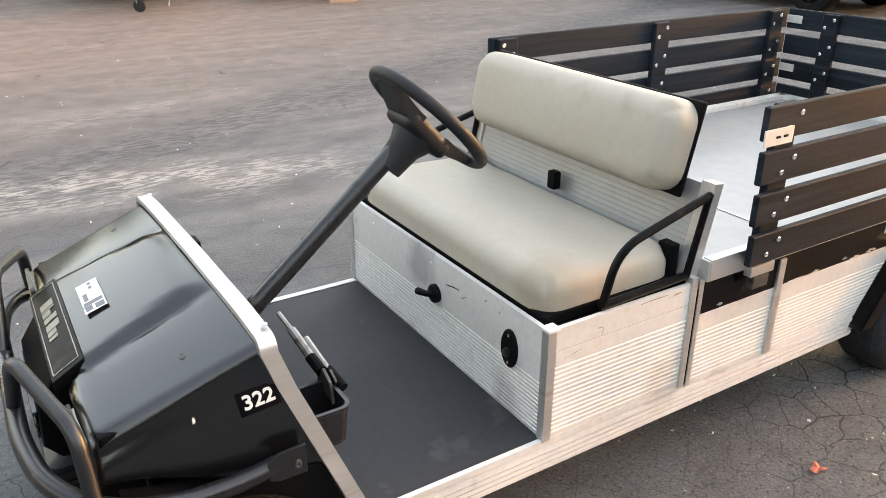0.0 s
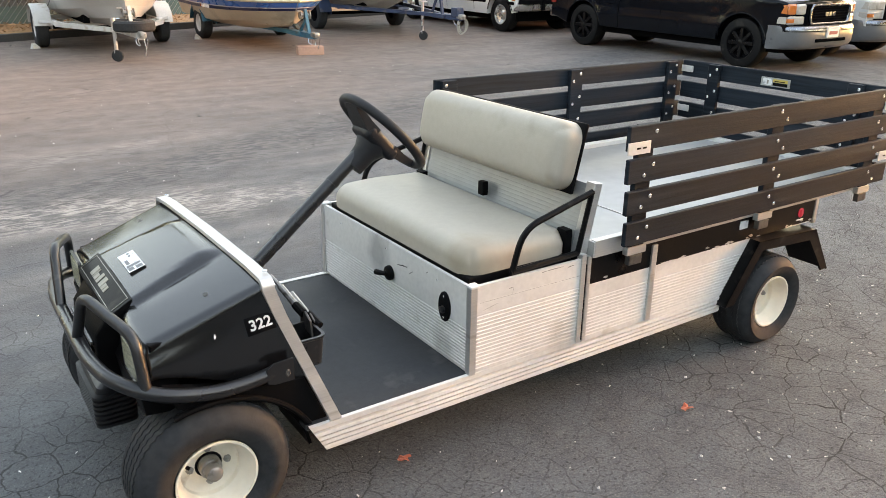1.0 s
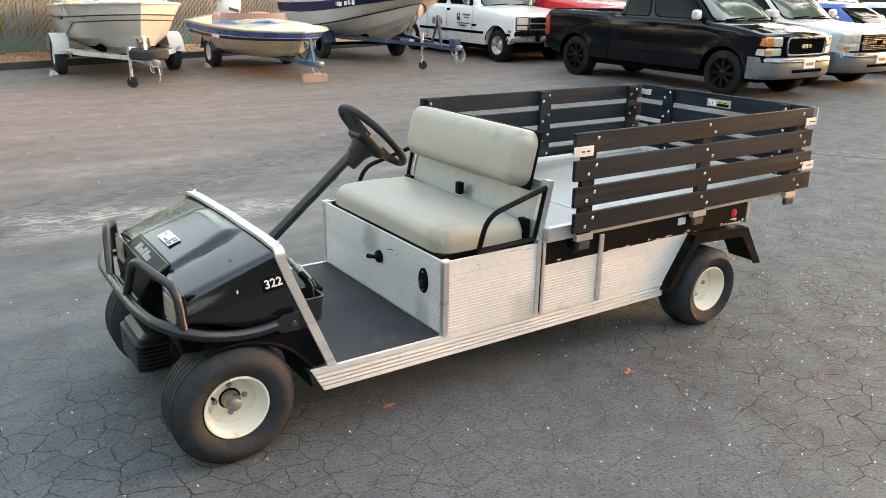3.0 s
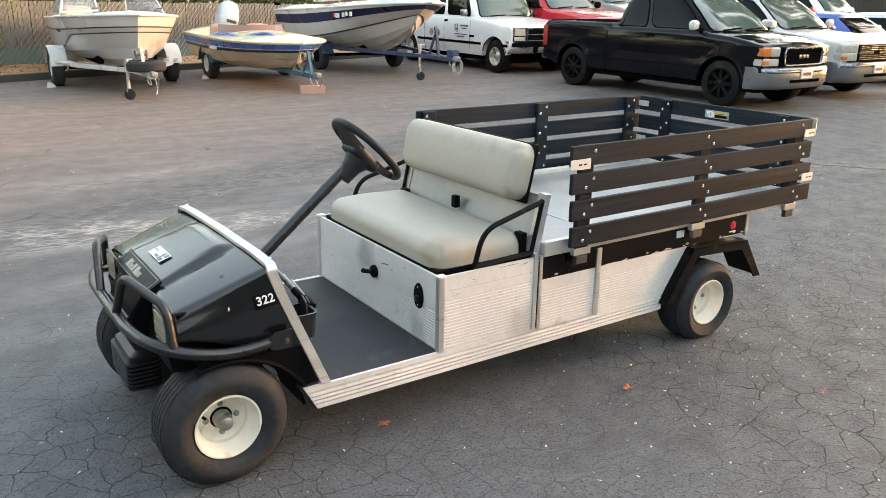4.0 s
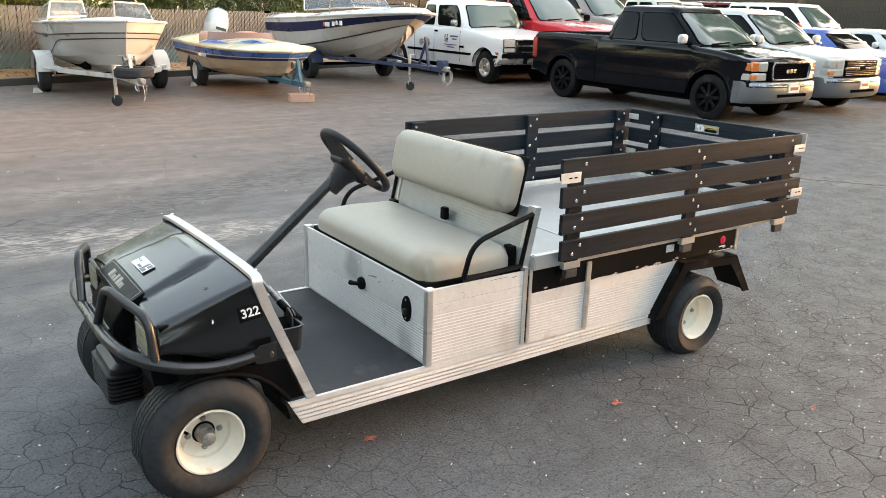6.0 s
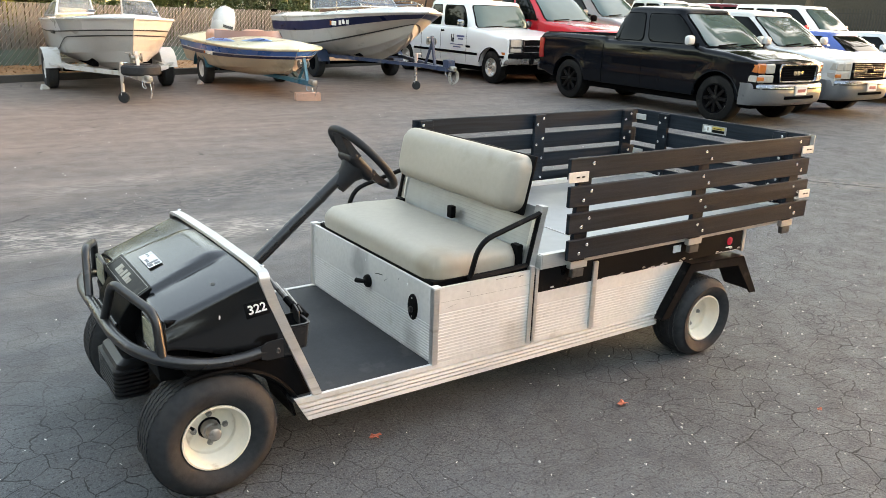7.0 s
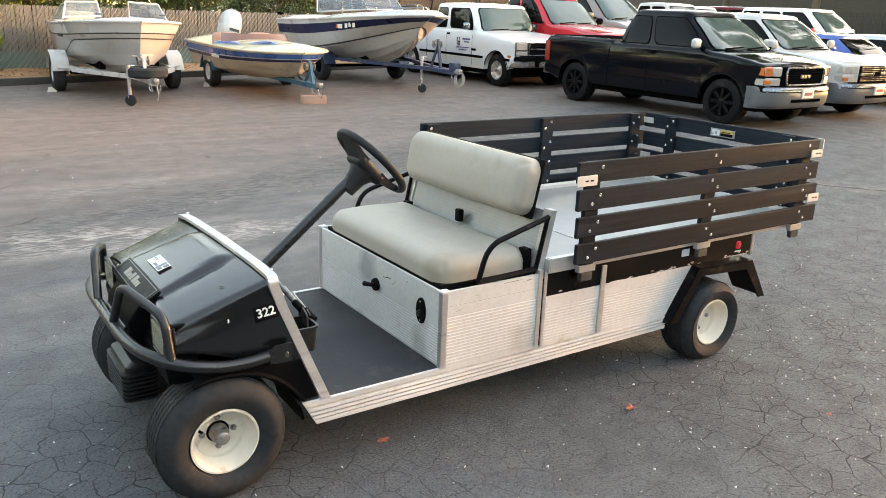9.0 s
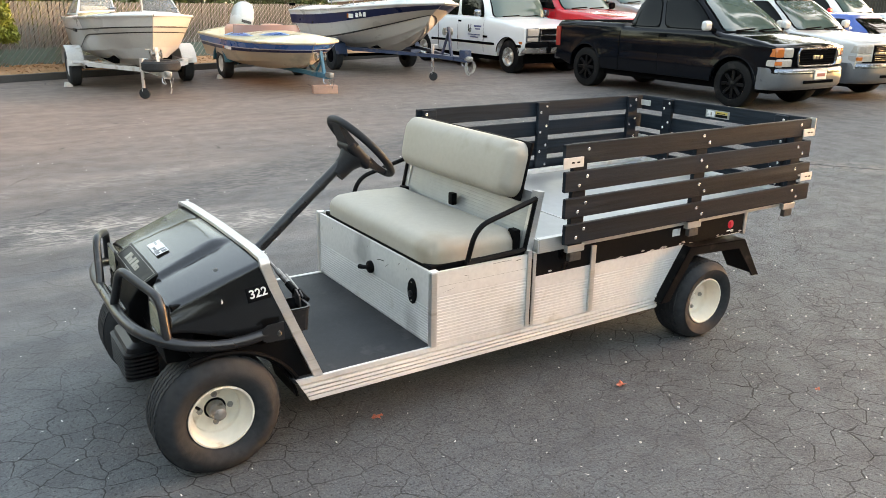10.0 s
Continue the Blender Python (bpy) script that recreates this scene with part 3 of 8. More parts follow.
# seat box
BOX_TOP = 0.620
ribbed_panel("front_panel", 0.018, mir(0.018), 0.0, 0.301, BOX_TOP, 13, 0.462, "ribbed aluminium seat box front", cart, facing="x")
for side, y in ((-1, 0.0), (1, mir(0.0))):
    ribbed_panel("side_panel", 0.018, 0.484, y, 0.301, BOX_TOP + 0.002, 15, 0.512, "ribbed aluminium seat box side", cart, side=side)
    bm = bmesh.new()
    yy = y
    prism(bm, [(-0.006, yy + side * 0.006), (0.020, yy + side * 0.006), (0.020, yy - side * 0.004), (0.006, yy - side * 0.004), (0.006, yy - side * 0.020), (-0.006, yy - side * 0.020)], "z", 0.298, BOX_TOP - 0.002)
    part("corner_post", bm, ALU, cart, "aluminium corner post")
    part("corner_cap", boxed(-0.008, 0.030, yy + side * 0.008, yy - side * 0.026, BOX_TOP - 0.002, BOX_TOP + 0.008, 0.003), WHITE_INK, cart, "white corner cap")
    bm = boxed(0.484, 0.506, yy + side * 0.008, yy - side * 0.02, 0.290, 0.640, 0.002)
    part("door_post", bm, ALU, cart, "aluminium door post")
    bm = boxed(0.513, 0.532, yy + side * 0.008, yy - side * 0.02, 0.286, 0.628, 0.002)
    part("door_post", bm, ALU, cart, "aluminium door post")
    part("panel_seam", boxed(0.034, 0.482, *sorted((yy + side * 0.0006, yy + side * 0.0021)), 0.5590, 0.5600), HUB_GREY, cart)
    hinge = bmesh.new()
    tube(hinge, [(0.5095, yy + side * 0.004, 0.296), (0.5095, yy + side * 0.004, 0.60)], 0.004, 6)
    part("hinge", hinge, BLACK_PAINT, cart)
    door = ribbed_panel("access_door", 0.534, 0.858, y, 0.288, 0.522, 12, 0.455, "ribbed aluminium access door", cart, side=side)
    part("strut", boxed(0.856, 0.886, yy + side * 0.010, yy - side * 0.02, 0.284, 0.606, 0.003), ALU, cart, "aluminium upright")
    ribbed_panel("rear_side_panel", 0.886, 1.345, y, 0.270, 0.518, 14, 0.452, "ribbed aluminium rear side panel", cart, slant=0.15, side=side)
    # black band under the bed
    part("bed_band", boxed(0.532, 1.952, yy + side * 0.002, yy - side * 0.03, 0.512, 0.622, 0.003), BLACK_PAINT, cart, "chipped black painted band")
    part("band_end", boxed(1.952, 1.975, yy + side * 0.006, yy - side * 0.05, 0.500, 0.640, 0.003), ALU, cart, "aluminium end post")
part("inner_box", boxed(0.014, 0.50, 0.02, 1.09, 0.30, 0.600), BLACK_MATT, cart)
part("underbed_box", boxed(0.50, 1.35, 0.03, 1.08, 0.29, 0.605), BLACK_MATT, cart)
part("underbed_beam", boxed(1.30, 2.20, 0.26, 0.85, 0.50, 0.615), BLACK_MATT, cart)
# paint chips on the black band
rng = random.Random(4)
for k in range(16):
    x = rng.choice((0.60, 1.02, 1.10, 1.22, 1.30, 1.36, 1.45, 1.62, 1.75, 1.90)) + rng.uniform(-0.05, 0.05)
    bm = bmesh.new()
    z = 0.518 + rng.random() * 0.012
    n = 7
    prism(bm, [(x + rng.uniform(0.006, 0.018) * math.cos(6.283 * i / n), z + rng.uniform(0.002, 0.006) * math.sin(6.283 * i / n)) for i in range(n)], "y", -0.0035, -0.001)
    part("paint_chip", bm, ALU, cart)
for k in range(15):
    x = rng.uniform(0.90, 1.92) if k else 0.60
    ln, up = rng.uniform(0.02, 0.09), k % 3 == 0
    z = 0.6205 if up else 0.5135
    low = [(x + ln * i / 6, z + rng.uniform(0.001, 0.0045) * (-1 if up else 1)) for i in range(7)]
    bm = bmesh.new()
    prism(bm, low + [(x + ln, z), (x, z)], "y", -0.0035, -0.001)
    part("paint_chip", bm, ALU_LONG, cart)
bm = boxed(1.400, 1.455, -0.0045, -0.001, 0.568, 0.604)
tag = part("warning_label", bm, STICKER, cart, "white warning label")
bm = bmesh.new()
lathe(bm, [(0.022, 0.0), (0.022, 0.003), (0.001, 0.003)], Matrix.Translation((1.845, -0.002, 0.570)) @ Matrix.Rotation(radians(90), 4, "X"), 24)
badge = part("badge", bm, RED_INK, cart, "round red badge")
part("badge_bar", boxed(1.820, 1.870, -0.005, -0.002, 0.534, 0.540), WHITE_INK, badge)

# scuffs and scratches on the aluminium
SCUFF = mat("grey_scuff", (0.20, 0.195, 0.185), rough=0.6, vary=0.4, grain=120)
SCUFF_DARK = mat("black_scuff", (0.03, 0.03, 0.03), rough=0.7, vary=0.4, grain=120)


def scuff(a, z, length, slope, width, axis, dark=True):
    """A thin tapered mark on the near side (axis x) or on the seat box front (axis y)."""
    n = 8
    up = [(a + length * i / n, z + slope * i / n + width * math.sin(math.pi * (0.08 + 0.84 * i / n)) * rng.uniform(0.5, 1.0)) for i in range(n + 1)]
    low = [(a + length * i / n, z + slope * i / n - width * 0.5 * rng.random()) for i in range(n, -1, -1)]
    bm = bmesh.new()
    prism(bm, up + low, "y" if axis == "x" else "x", -0.0021, -0.0012)
    part("scuff", bm, SCUFF_DARK if dark else SCUFF, cart)


for a, z, ln, sl, w in ((0.40, 0.560, 0.07, -0.012, 0.004), (0.36, 0.556, 0.03, -0.02, 0.002), (0.26, 0.590, 0.012, -0.01, 0.003)):
    scuff(a, z, ln, sl, w, "y")
for a, z, ln, sl, w, d in ((0.155, 0.585, 0.018, 0.0, 0.002, False), (0.172, 0.560, 0.003, 0.024, 0.0025, False), (0.42, 0.604, 0.03, 0.004, 0.004, False), (0.30, 0.612, 0.10, 0.001, 0.0025, False), (0.05, 0.530, 0.06, 0.012, 0.001, False)):
    scuff(a, z, ln, sl, w, "x", d)

bolt_bm = bmesh.new()
lathe(bolt_bm, [(0.0078, 0.0), (0.0078, 0.0018), (0.0052, 0.0038), (0.0045, 0.0032), (0.0012, 0.0030)], Matrix(), 10)
BOLT = shared("bolt", bolt_bm, STEEL)

# controls on the seat box front
bm = bmesh.new()
m = Matrix.Translation((0.0, 0.524, 0.497)) @ Matrix.Rotation(radians(-90), 4, "Y")
lathe(bm, [(0.029, 0.0), (0.029, 0.012), (0.026, 0.017), (0.012, 0.020), (0.010, 0.026), (0.001, 0.027)], m, 20)
lever = part("direction_lever", bm, BLACK_MATT, cart, "black forward-reverse lever")
bm = bmesh.new()
tube(bm, [(-0.022, 0.524, 0.497), (-0.030, 0.550, 0.493), (-0.034, 0.580, 0.488)], lambda k: 0.0085 + 0.003 * k, 10)
part("lever_arm", bm, BLACK_MATT, lever)
bm = bmesh.new()
lathe(bm, [(1.0, 0.0), (1.0, 0.006), (0.92, 0.010), (0.7, 0.010), (0.001, 0.010)], Matrix.Translation((0.0, 0.150, 0.499)) @ Matrix.Rotation(radians(-90), 4, "Y") @ Matrix.Diagonal((0.056, 0.034, 1, 1)), 28)
plate = part("key_plate", bm, BLACK_MATT, cart, "black oval switch plate")
bm = bmesh.new()
lathe(bm, [(0.013, 0.010), (0.013, 0.018), (0.009, 0.020), (0.001, 0.020)], Matrix.Translation((0.0, 0.150, 0.490)) @ Matrix.Rotation(radians(-90), 4, "Y"), 16)
part("key_switch", bm, BLACK_TUBE, plate)
for dz in (0.040, -0.040):
    piece("plate_screw", BOLT, Matrix.Translation((-0.0100, 0.150, 0.499 + dz)) @ Matrix.Rotation(radians(-90), 4, "Y") @ Matrix.Diagonal((0.5, 0.5, 0.5, 1)), plate)
for y, z in ((0.93, 0.58), (0.555, 0.585), (0.20, 0.58)):
    piece("rivet", BOLT, Matrix.Translation((-0.0015, y, z)) @ Matrix.Rotation(radians(-90), 4, "Y") @ Matrix.Diagonal((0.6, 0.6, 0.6, 1)), cart)


# seat and backrest
def cushion(name, corners, thick, bulge, round_, label, material=None, corner=0.065):
    """A stuffed pad: a rounded box given by its frame (origin, u, v, w vectors)."""
    o, u, v, w = [Vector(c) for c in corners]
    bm = bmesh.new()
    nu, nv = 22, 40
    r = round_

    def shape(a, b, top):
        # a along u (0..1), b along v (0..1)
        lu, lv = u.length, v.length
        pa, pb = a * lu, b * lv
        ea = min(pa, lu - pa)
        eb = min(pb, lv - pb)
        # rounded outline
        rc = corner
        if ea < rc and eb < rc:
            qa, qb = rc - ea, rc - eb
            k = max(qa, qb) / max(1e-9, math.hypot(qa, qb))
            na, nb = rc - qa * k, rc - qb * k
            pa_ = na if pa < lu / 2 else lu - na
            pb_ = nb if pb < lv / 2 else lv - nb
            a_, b_ = pa_ / lu, pb_ / lv
        else:
            a_, b_ = a, b
        k = math.sqrt(max(0.0, 1 - (1 - min(1, ea / r)) ** 2)) * math.sqrt(max(0.0, 1 - (1 - min(1, eb / r)) ** 2))
        crown = math.sin(math.pi * a) * math.sin(math.pi * b) ** 0.5
        h = (thick - r) + r * k + bulge * crown
        h += 0.0035 * noise.noise(Vector((pa * 7, pb * 5, 1.3)))
        return o + u * a_ + v * b_ + w.normalized() * h

    def spread(n, ln):
        # closer points near the rims
        e = r / ln
        inner = [e * (1 - math.cos(math.pi / 2 * i / 6)) for i in range(7)]
        mid = [e + (1 - 2 * e) * i / (n - 12) for i in range(1, n - 12)]
        return inner + mid + [1 - q for q in inner[::-1]]

    us, vs = spread(nu, u.length), spread(nv, v.length)
    grid = [[bm.verts.new(shape(a, b, True)) for b in vs] for a in us]
    for p, q in zip(grid, grid[1:]):
        for i in range(len(vs) - 1):
            bm.faces.new((p[i], p[i + 1], q[i + 1], q[i]))
    # skirt down to the base
    rim = [grid[0][i] for i in range(len(vs))] + [grid[i][-1] for i in range(1, len(us))] + [grid[-1][i] for i in range(len(vs) - 2, -1, -1)] + [grid[i][0] for i in range(len(us) - 2, 0, -1)]
    low = []
    for vtx in rim:
        d = vtx.co - o
        h = d.dot(w.normalized())
        low.append(bm.verts.new(vtx.co - w.normalized() * h))
    n = len(rim)
    for i in range(n):
        bm.faces.new((rim[i], rim[(i + 1) % n], low[(i + 1) % n], low[i]))
    bm.faces.new(low)
    return part(name, bm, material or VINYL, cart, label, smooth=60)


part("seat_base", boxed(0.020, 0.478, 0.045, mir(0.045), 0.603, 0.634, 0.006), BLACK_MATT, cart, "black seat base")
cushion("seat_cushion", ((0.020, 0.050, 0.628), (0.455, 0, 0.0), (0, 1.01, 0), (0.0, 0, 1)), 0.096, 0.012, 0.056, "stone beige vinyl seat cushion with stained front corner")
for side, y in ((-1, 0.052), (1, mir(0.052))):
    part("seat_hinge", boxed(0.452, 0.484, *sorted((y, y - side * 0.05)), 0.632, 0.722, 0.004), BLACK_MATT, cart)
# backrest: leans rearwards
bo, bu = Vector((0.500, 0.098, 0.842)), Vector((0.055, 0, 0.243))
bw = Vector((-bu.z, 0, bu.x)).normalized()
cushion("backrest", (bo, bu, (0, 0.915, 0), bw), 0.095, 0.010, 0.050, "stone beige vinyl backrest")
bm = boxed(-0.012, 0.004, 0.094, mir(0.094), -0.004, 0.254, 0.006)
bmesh.ops.transform(bm, matrix=Matrix.Translation(bo) @ Matrix(((-bw.x, 0, bu.normalized().x, 0), (0, 1, 0, 0), (-bw.z, 0, bu.normalized().z, 0), (0, 0, 0, 1))) @ Matrix.Translation((0.012, -bo.y, 0)), verts=bm.verts)
part("backrest_shell", bm, BLACK_MATT, cart, "black moulded backrest shell")
# ribbed aluminium sheet between seat and backrest
bm = bmesh.new()
prof = [(0.0, 0.0)] + ribbed(0.010, 0.235, 15, 0.0006, 0.0) + [(0.0, 0.250), (-0.010, 0.250), (-0.010, 0.0)]
rows = []
for y in (0.055, mir(0.055)):
    rows.append([(0.487 + 0.10 * (z / 0.25) * 0.62 - d, y, 0.630 + z) for d, z in prof])
loft(bm, rows, closed=True)
part("back_panel", bm, ALU_BED, cart, "ribbed aluminium panel behind the seat", smooth=25)
for side, y in ((-1, 0.012), (1, mir(0.012))):
    bm = bmesh.new()
    prism(bm, [(0.484, 0.632), (0.522, 0.632), (0.575, 0.888), (0.540, 0.892)], "y", y, y - side * 0.045, 0.003)
    part("back_post", bm, ALU, cart, "leaning aluminium back post")
    # armrest hoop of black bar
    path = rounded([(0.180, y - side * 0.005, 0.630), (0.222, y - side * 0.005, 0.778), (0.532, y - side * 0.005, 0.862)], 0.07, 7)
    bm = bmesh.new()
    tube(bm, path, 0.0115, 10)
    arm = part("armrest", bm, BLACK_PAINT, cart, "black steel armrest hoop")
    bm = bmesh.new()
    tube(bm, [(0.172, y - side * 0.005, 0.632), (0.480, y - side * 0.005, 0.642)], 0.0115, 8)
    part("armrest_foot", bm, BLACK_PAINT, arm)
    bm = bmesh.new()
    tube(bm, [(0.480, y - side * 0.004, 0.640), (0.530, y - side * 0.004, 0.868)], 0.010, 8)
    part("armrest_upright", bm, BLACK_PAINT, arm)
part("backrest_mount", boxed(0.555, 0.575, 0.30, 0.34, 0.78, 1.0, 0.003), BLACK_PAINT, cart)
part("backrest_mount", boxed(0.555, 0.575, 0.77, 0.81, 0.78, 1.0, 0.003), BLACK_PAINT, cart)
bm = boxed(0.470, 0.500, 0.575, 0.612, 0.715, 0.775, 0.006)
part("belt_buckle", bm, BLACK_MATT, cart, "black seat belt buckle")


# hood: one moulded shell from the dash to the nose
def strip_x(z):
    return max(-0.682, -0.518 - 0.377 * (z - 0.30))


def hood_z(s, dy):
    top = lerp(0.781, 0.672, s ** 1.05)
    k = abs(dy)
    edge = lerp(0.190, 0.232, s)
    raised = 0.022 * smooth01(s / 0.30) * (1 - smooth01((k - edge + 0.018) / 0.026))
    return top + raised - 0.012 * (k / 0.44) ** 3 - 0.012 * s * (k / 0.44) ** 2


def hood_x(s, dy):
    k = abs(dy)
    return lerp(-0.676, -1.000 + 0.022 * (1 - smooth01((k - 0.216) / 0.028)), s)


def hood_half(s):
    """Half a cross-section from the middle out and down the side."""
    flat, drop = lerp(0.460, 0.425, s), lerp(0.020, 0.036, s)
    pts = [(d, hood_z(s, d)) for d in (0.0, 0.08, 0.15, 0.185, 0.200, 0.212, 0.222, 0.234, 0.25, 0.30, 0.35, 0.39, flat)]
    zc = hood_z(s, flat)
    edge = lerp(0.488, 0.462, s)
    for i in range(1, 7):
        a = math.pi / 2 * i / 6
        pts.append((flat + (edge - flat) * math.sin(a), zc - drop * (1 - math.cos(a))))
    zb = lerp(0.46, 0.555, smooth01(s))
    wide = lerp(0.520, 0.478, s)
    z0 = pts[-1][1]
    for k in (0.15, 0.35, 0.6, 0.85, 1.0):
        swell = 0.010 * math.sin(math.pi * k) * (1 - 0.3 * s)
        pts.append((lerp(edge, wide, k) + swell, lerp(z0, zb, k)))
    pts.append((wide - 0.02, zb - 0.006))
    return pts


bm = bmesh.new()
secs = []
for i in range(15):
    s = i / 14
    half = hood_half(s)
    def back(z):
        return (1 - s) ** 2 * max(0.0, strip_x(z) + 0.672)
    row = [(hood_x(s, d) + back(z), CY - d, z) for d, z in half[::-1]] + [(hood_x(s, d) + back(z), CY + d, z) for d, z in half[1:]]
    secs.append(row)
# rolled front lip
last = secs[-1]
def lip(y):
    return 0.15 + 0.85 * smooth01((abs(y - CY) - 0.216) / 0.028)


secs.append([(x - 0.014 * lip(y), CY + (y - CY) * 0.995, z - 0.007) for x, y, z in last])
secs.append([(x - 0.022 * lip(y), CY + (y - CY) * 0.985, z - 0.022) for x, y, z in last])
loft(bm, secs, cap=False)
hood = part("hood", bm, BLACK_BODY, cart, "glossy black moulded hood with raised centre", smooth=50)

# nose: sloping badge plaque, grille face, lamp bays
bm = bmesh.new()
prism(bm, [(-0.980, 0.694), (-1.046, 0.655), (-1.046, 0.636), (-0.970, 0.640)], "y", CY - 0.224, CY + 0.224, 0.004)
plaque = part("badge_plaque", bm, BLACK_PAINT, cart, "sloping black badge plaque with a pale outline")
slope = Vector((-0.066, 0, -0.039)).normalized()
lift = Vector((slope.z, 0, -slope.x)) * -1
lift = lift if lift.z > 0 else -lift
mp = Matrix(((0, slope.x, lift.x, -1.013), (-1, 0, lift.y, CY), (0, slope.z, lift.z, 0.6745), (0, 0, 0, 1)))
# the maker's name as plain slanted bars
xk = -0.125
for w_, h_ in ((0.030, 0.034), (0.007, 0.034), (0.022, 0.022), (0.023, 0.034), (0.0, 0.0), (0.030, 0.034), (0.022, 0.022), (0.013, 0.022)):
    if w_:
        bm = boxed(-w_ / 2, w_ / 2, -h_ / 2, h_ / 2, -0.0006, 0.0012)
        for v in bm.verts:
            v.co.x += 0.22 * v.co.y
        me = shared("badge_bar", bm, GOLD_INK)
        piece("badge_bar", me, mp @ Matrix.Translation((xk + w_ / 2, 0.018 - h_ / 2, 0.0012)), plaque)
    xk += w_ + 0.006
for (ax_, ay_), (bx_, by_) in zip(((-0.205, -0.030), (0.205, -0.030), (0.205, 0.032), (-0.205, 0.032)), ((0.205, -0.030), (0.205, 0.032), (-0.205, 0.032), (-0.205, -0.030))):
    bm = bmesh.new()
    tube(bm, [(ax_, ay_, 0), (bx_, by_, 0)], 0.0012, 4)
    piece("badge_outline", shared("badge_outline", bm, HUB_GREY), mp @ Matrix.Translation((0, 0, 0.0012)), plaque)
bm = bmesh.new()
prism(bm, [(-0.93, 0.650), (-1.040, 0.640), (-1.085, 0.575), (-1.092, 0.470), (-1.060, 0.430), (-0.93, 0.430)], "y", CY - 0.172, CY + 0.172, 0.012)
nose = part("nose", bm, BLACK_MATT, cart, "dark moulded nose panel")
for k in range(3):
    part("grille_bar", boxed(-1.098, -1.085, CY - 0.15, CY + 0.15, 0.485 + 0.028 * k, 0.497 + 0.028 * k, 0.003), BLACK_BODY, nose)
for side in (-1, 1):
    y_in, y_out = CY + side * 0.174, CY + side * 0.460
    bm = bmesh.new()
    prism(bm, [(-0.93, 0.655), (-1.000, 0.648), (-1.006, 0.560), (-1.040, 0.520), (-1.030, 0.440), (-0.93, 0.430)], "y", min(y_in, y_out), max(y_in, y_out), 0.008)
    bay = part("lamp_bay", bm, BLACK_MATT, cart)
    ya, yb = sorted((CY + side * 0.300, CY + side * 0.444))
    bm = boxed(-1.036, -0.995, ya, yb, 0.526, 0.636, 0.012)
    lamp = part("headlight", bm, LENS, cart, "yellowed ribbed rectangular headlight")
    rib = shared("lens_rib", boxed(-1.0385, -1.030, -0.0036, 0.0036, 0.536, 0.626, 0.0015, 1), LENS)
    for q in range(11):
        piece("lens_rib", rib, Matrix.Translation((0, lerp(ya + 0.010, yb - 0.010, q / 10), 0)), lamp)
    bm = tube(bmesh.new(), rounded([(-1.032, ya - 0.004, 0.581), (-1.032, ya - 0.004, 0.522), (-1.032, yb + 0.004, 0.522), (-1.032, yb + 0.004, 0.640), (-1.032, ya - 0.004, 0.640), (-1.032, ya - 0.004, 0.582)], 0.014, 4), 0.006, 6)
    part("lamp_bezel", bm, BLACK_TUBE, bay)

# lower cowl side with the wheel arch lip
for side, y in ((-1, 0.030), (1, mir(0.030))):
    arch = [(-0.868 + 0.325 * math.cos(radians(a)), 0.150 + 0.315 * math.sin(radians(a))) for a in range(27, 100, 6)]
    poly = [(-0.522, 0.300)] + arch + [(-0.96, 0.47), (-0.985, 0.535), (-0.88, 0.505), (-0.78, 0.475), (-0.66, 0.462), (-0.592, 0.462)]
    bm = bmesh.new()
    prism(bm, poly, "y", y, y - side * 0.05, 0.003)
    part("cowl_side", bm, BLACK_MATT, cart, "black cowl side panel")
    bm = bmesh.new()
    tube(bm, [(x, y + side * 0.004, z) for x, z in [(-0.868 + 0.325 * math.cos(radians(a)), 0.150 + 0.315 * math.sin(radians(a))) for a in range(24, 112, 5)]], 0.009, 8)
    part("arch_lip", bm, BLACK_MATT, cart)
    bm = bmesh.new()
    pts = [(-0.868 + 0.30 * math.cos(radians(a)), 0.150 + 0.30 * math.sin(radians(a))) for a in range(10, 100, 8)]
    out = [(x, z) for x, z in pts] + [(-0.868 + 0.31 * math.cos(radians(a)), 0.150 + 0.31 * math.sin(radians(a))) for a in range(98, 8, -8)]
    prism(bm, out, "y", y - side * 0.03, y - side * 0.26)
    part("wheel_well", bm, BLACK_MATT, cart)
# dash wall facing the floor
bm = bmesh.new()
loft(bm, [[(strip_x(z) - 0.012 + dx, CY + sgn * hw, z) for sgn, dx in ((-1, 0), (1, 0), (1, 0.012), (-1, 0.012))] for z, hw in ((0.290, 0.525), (0.40, 0.512), (0.52, 0.495), (0.64, 0.48), (0.735, 0.43))], closed=True)
part("dash_panel", bm, BLACK_MATT, cart, "dark dash panel")

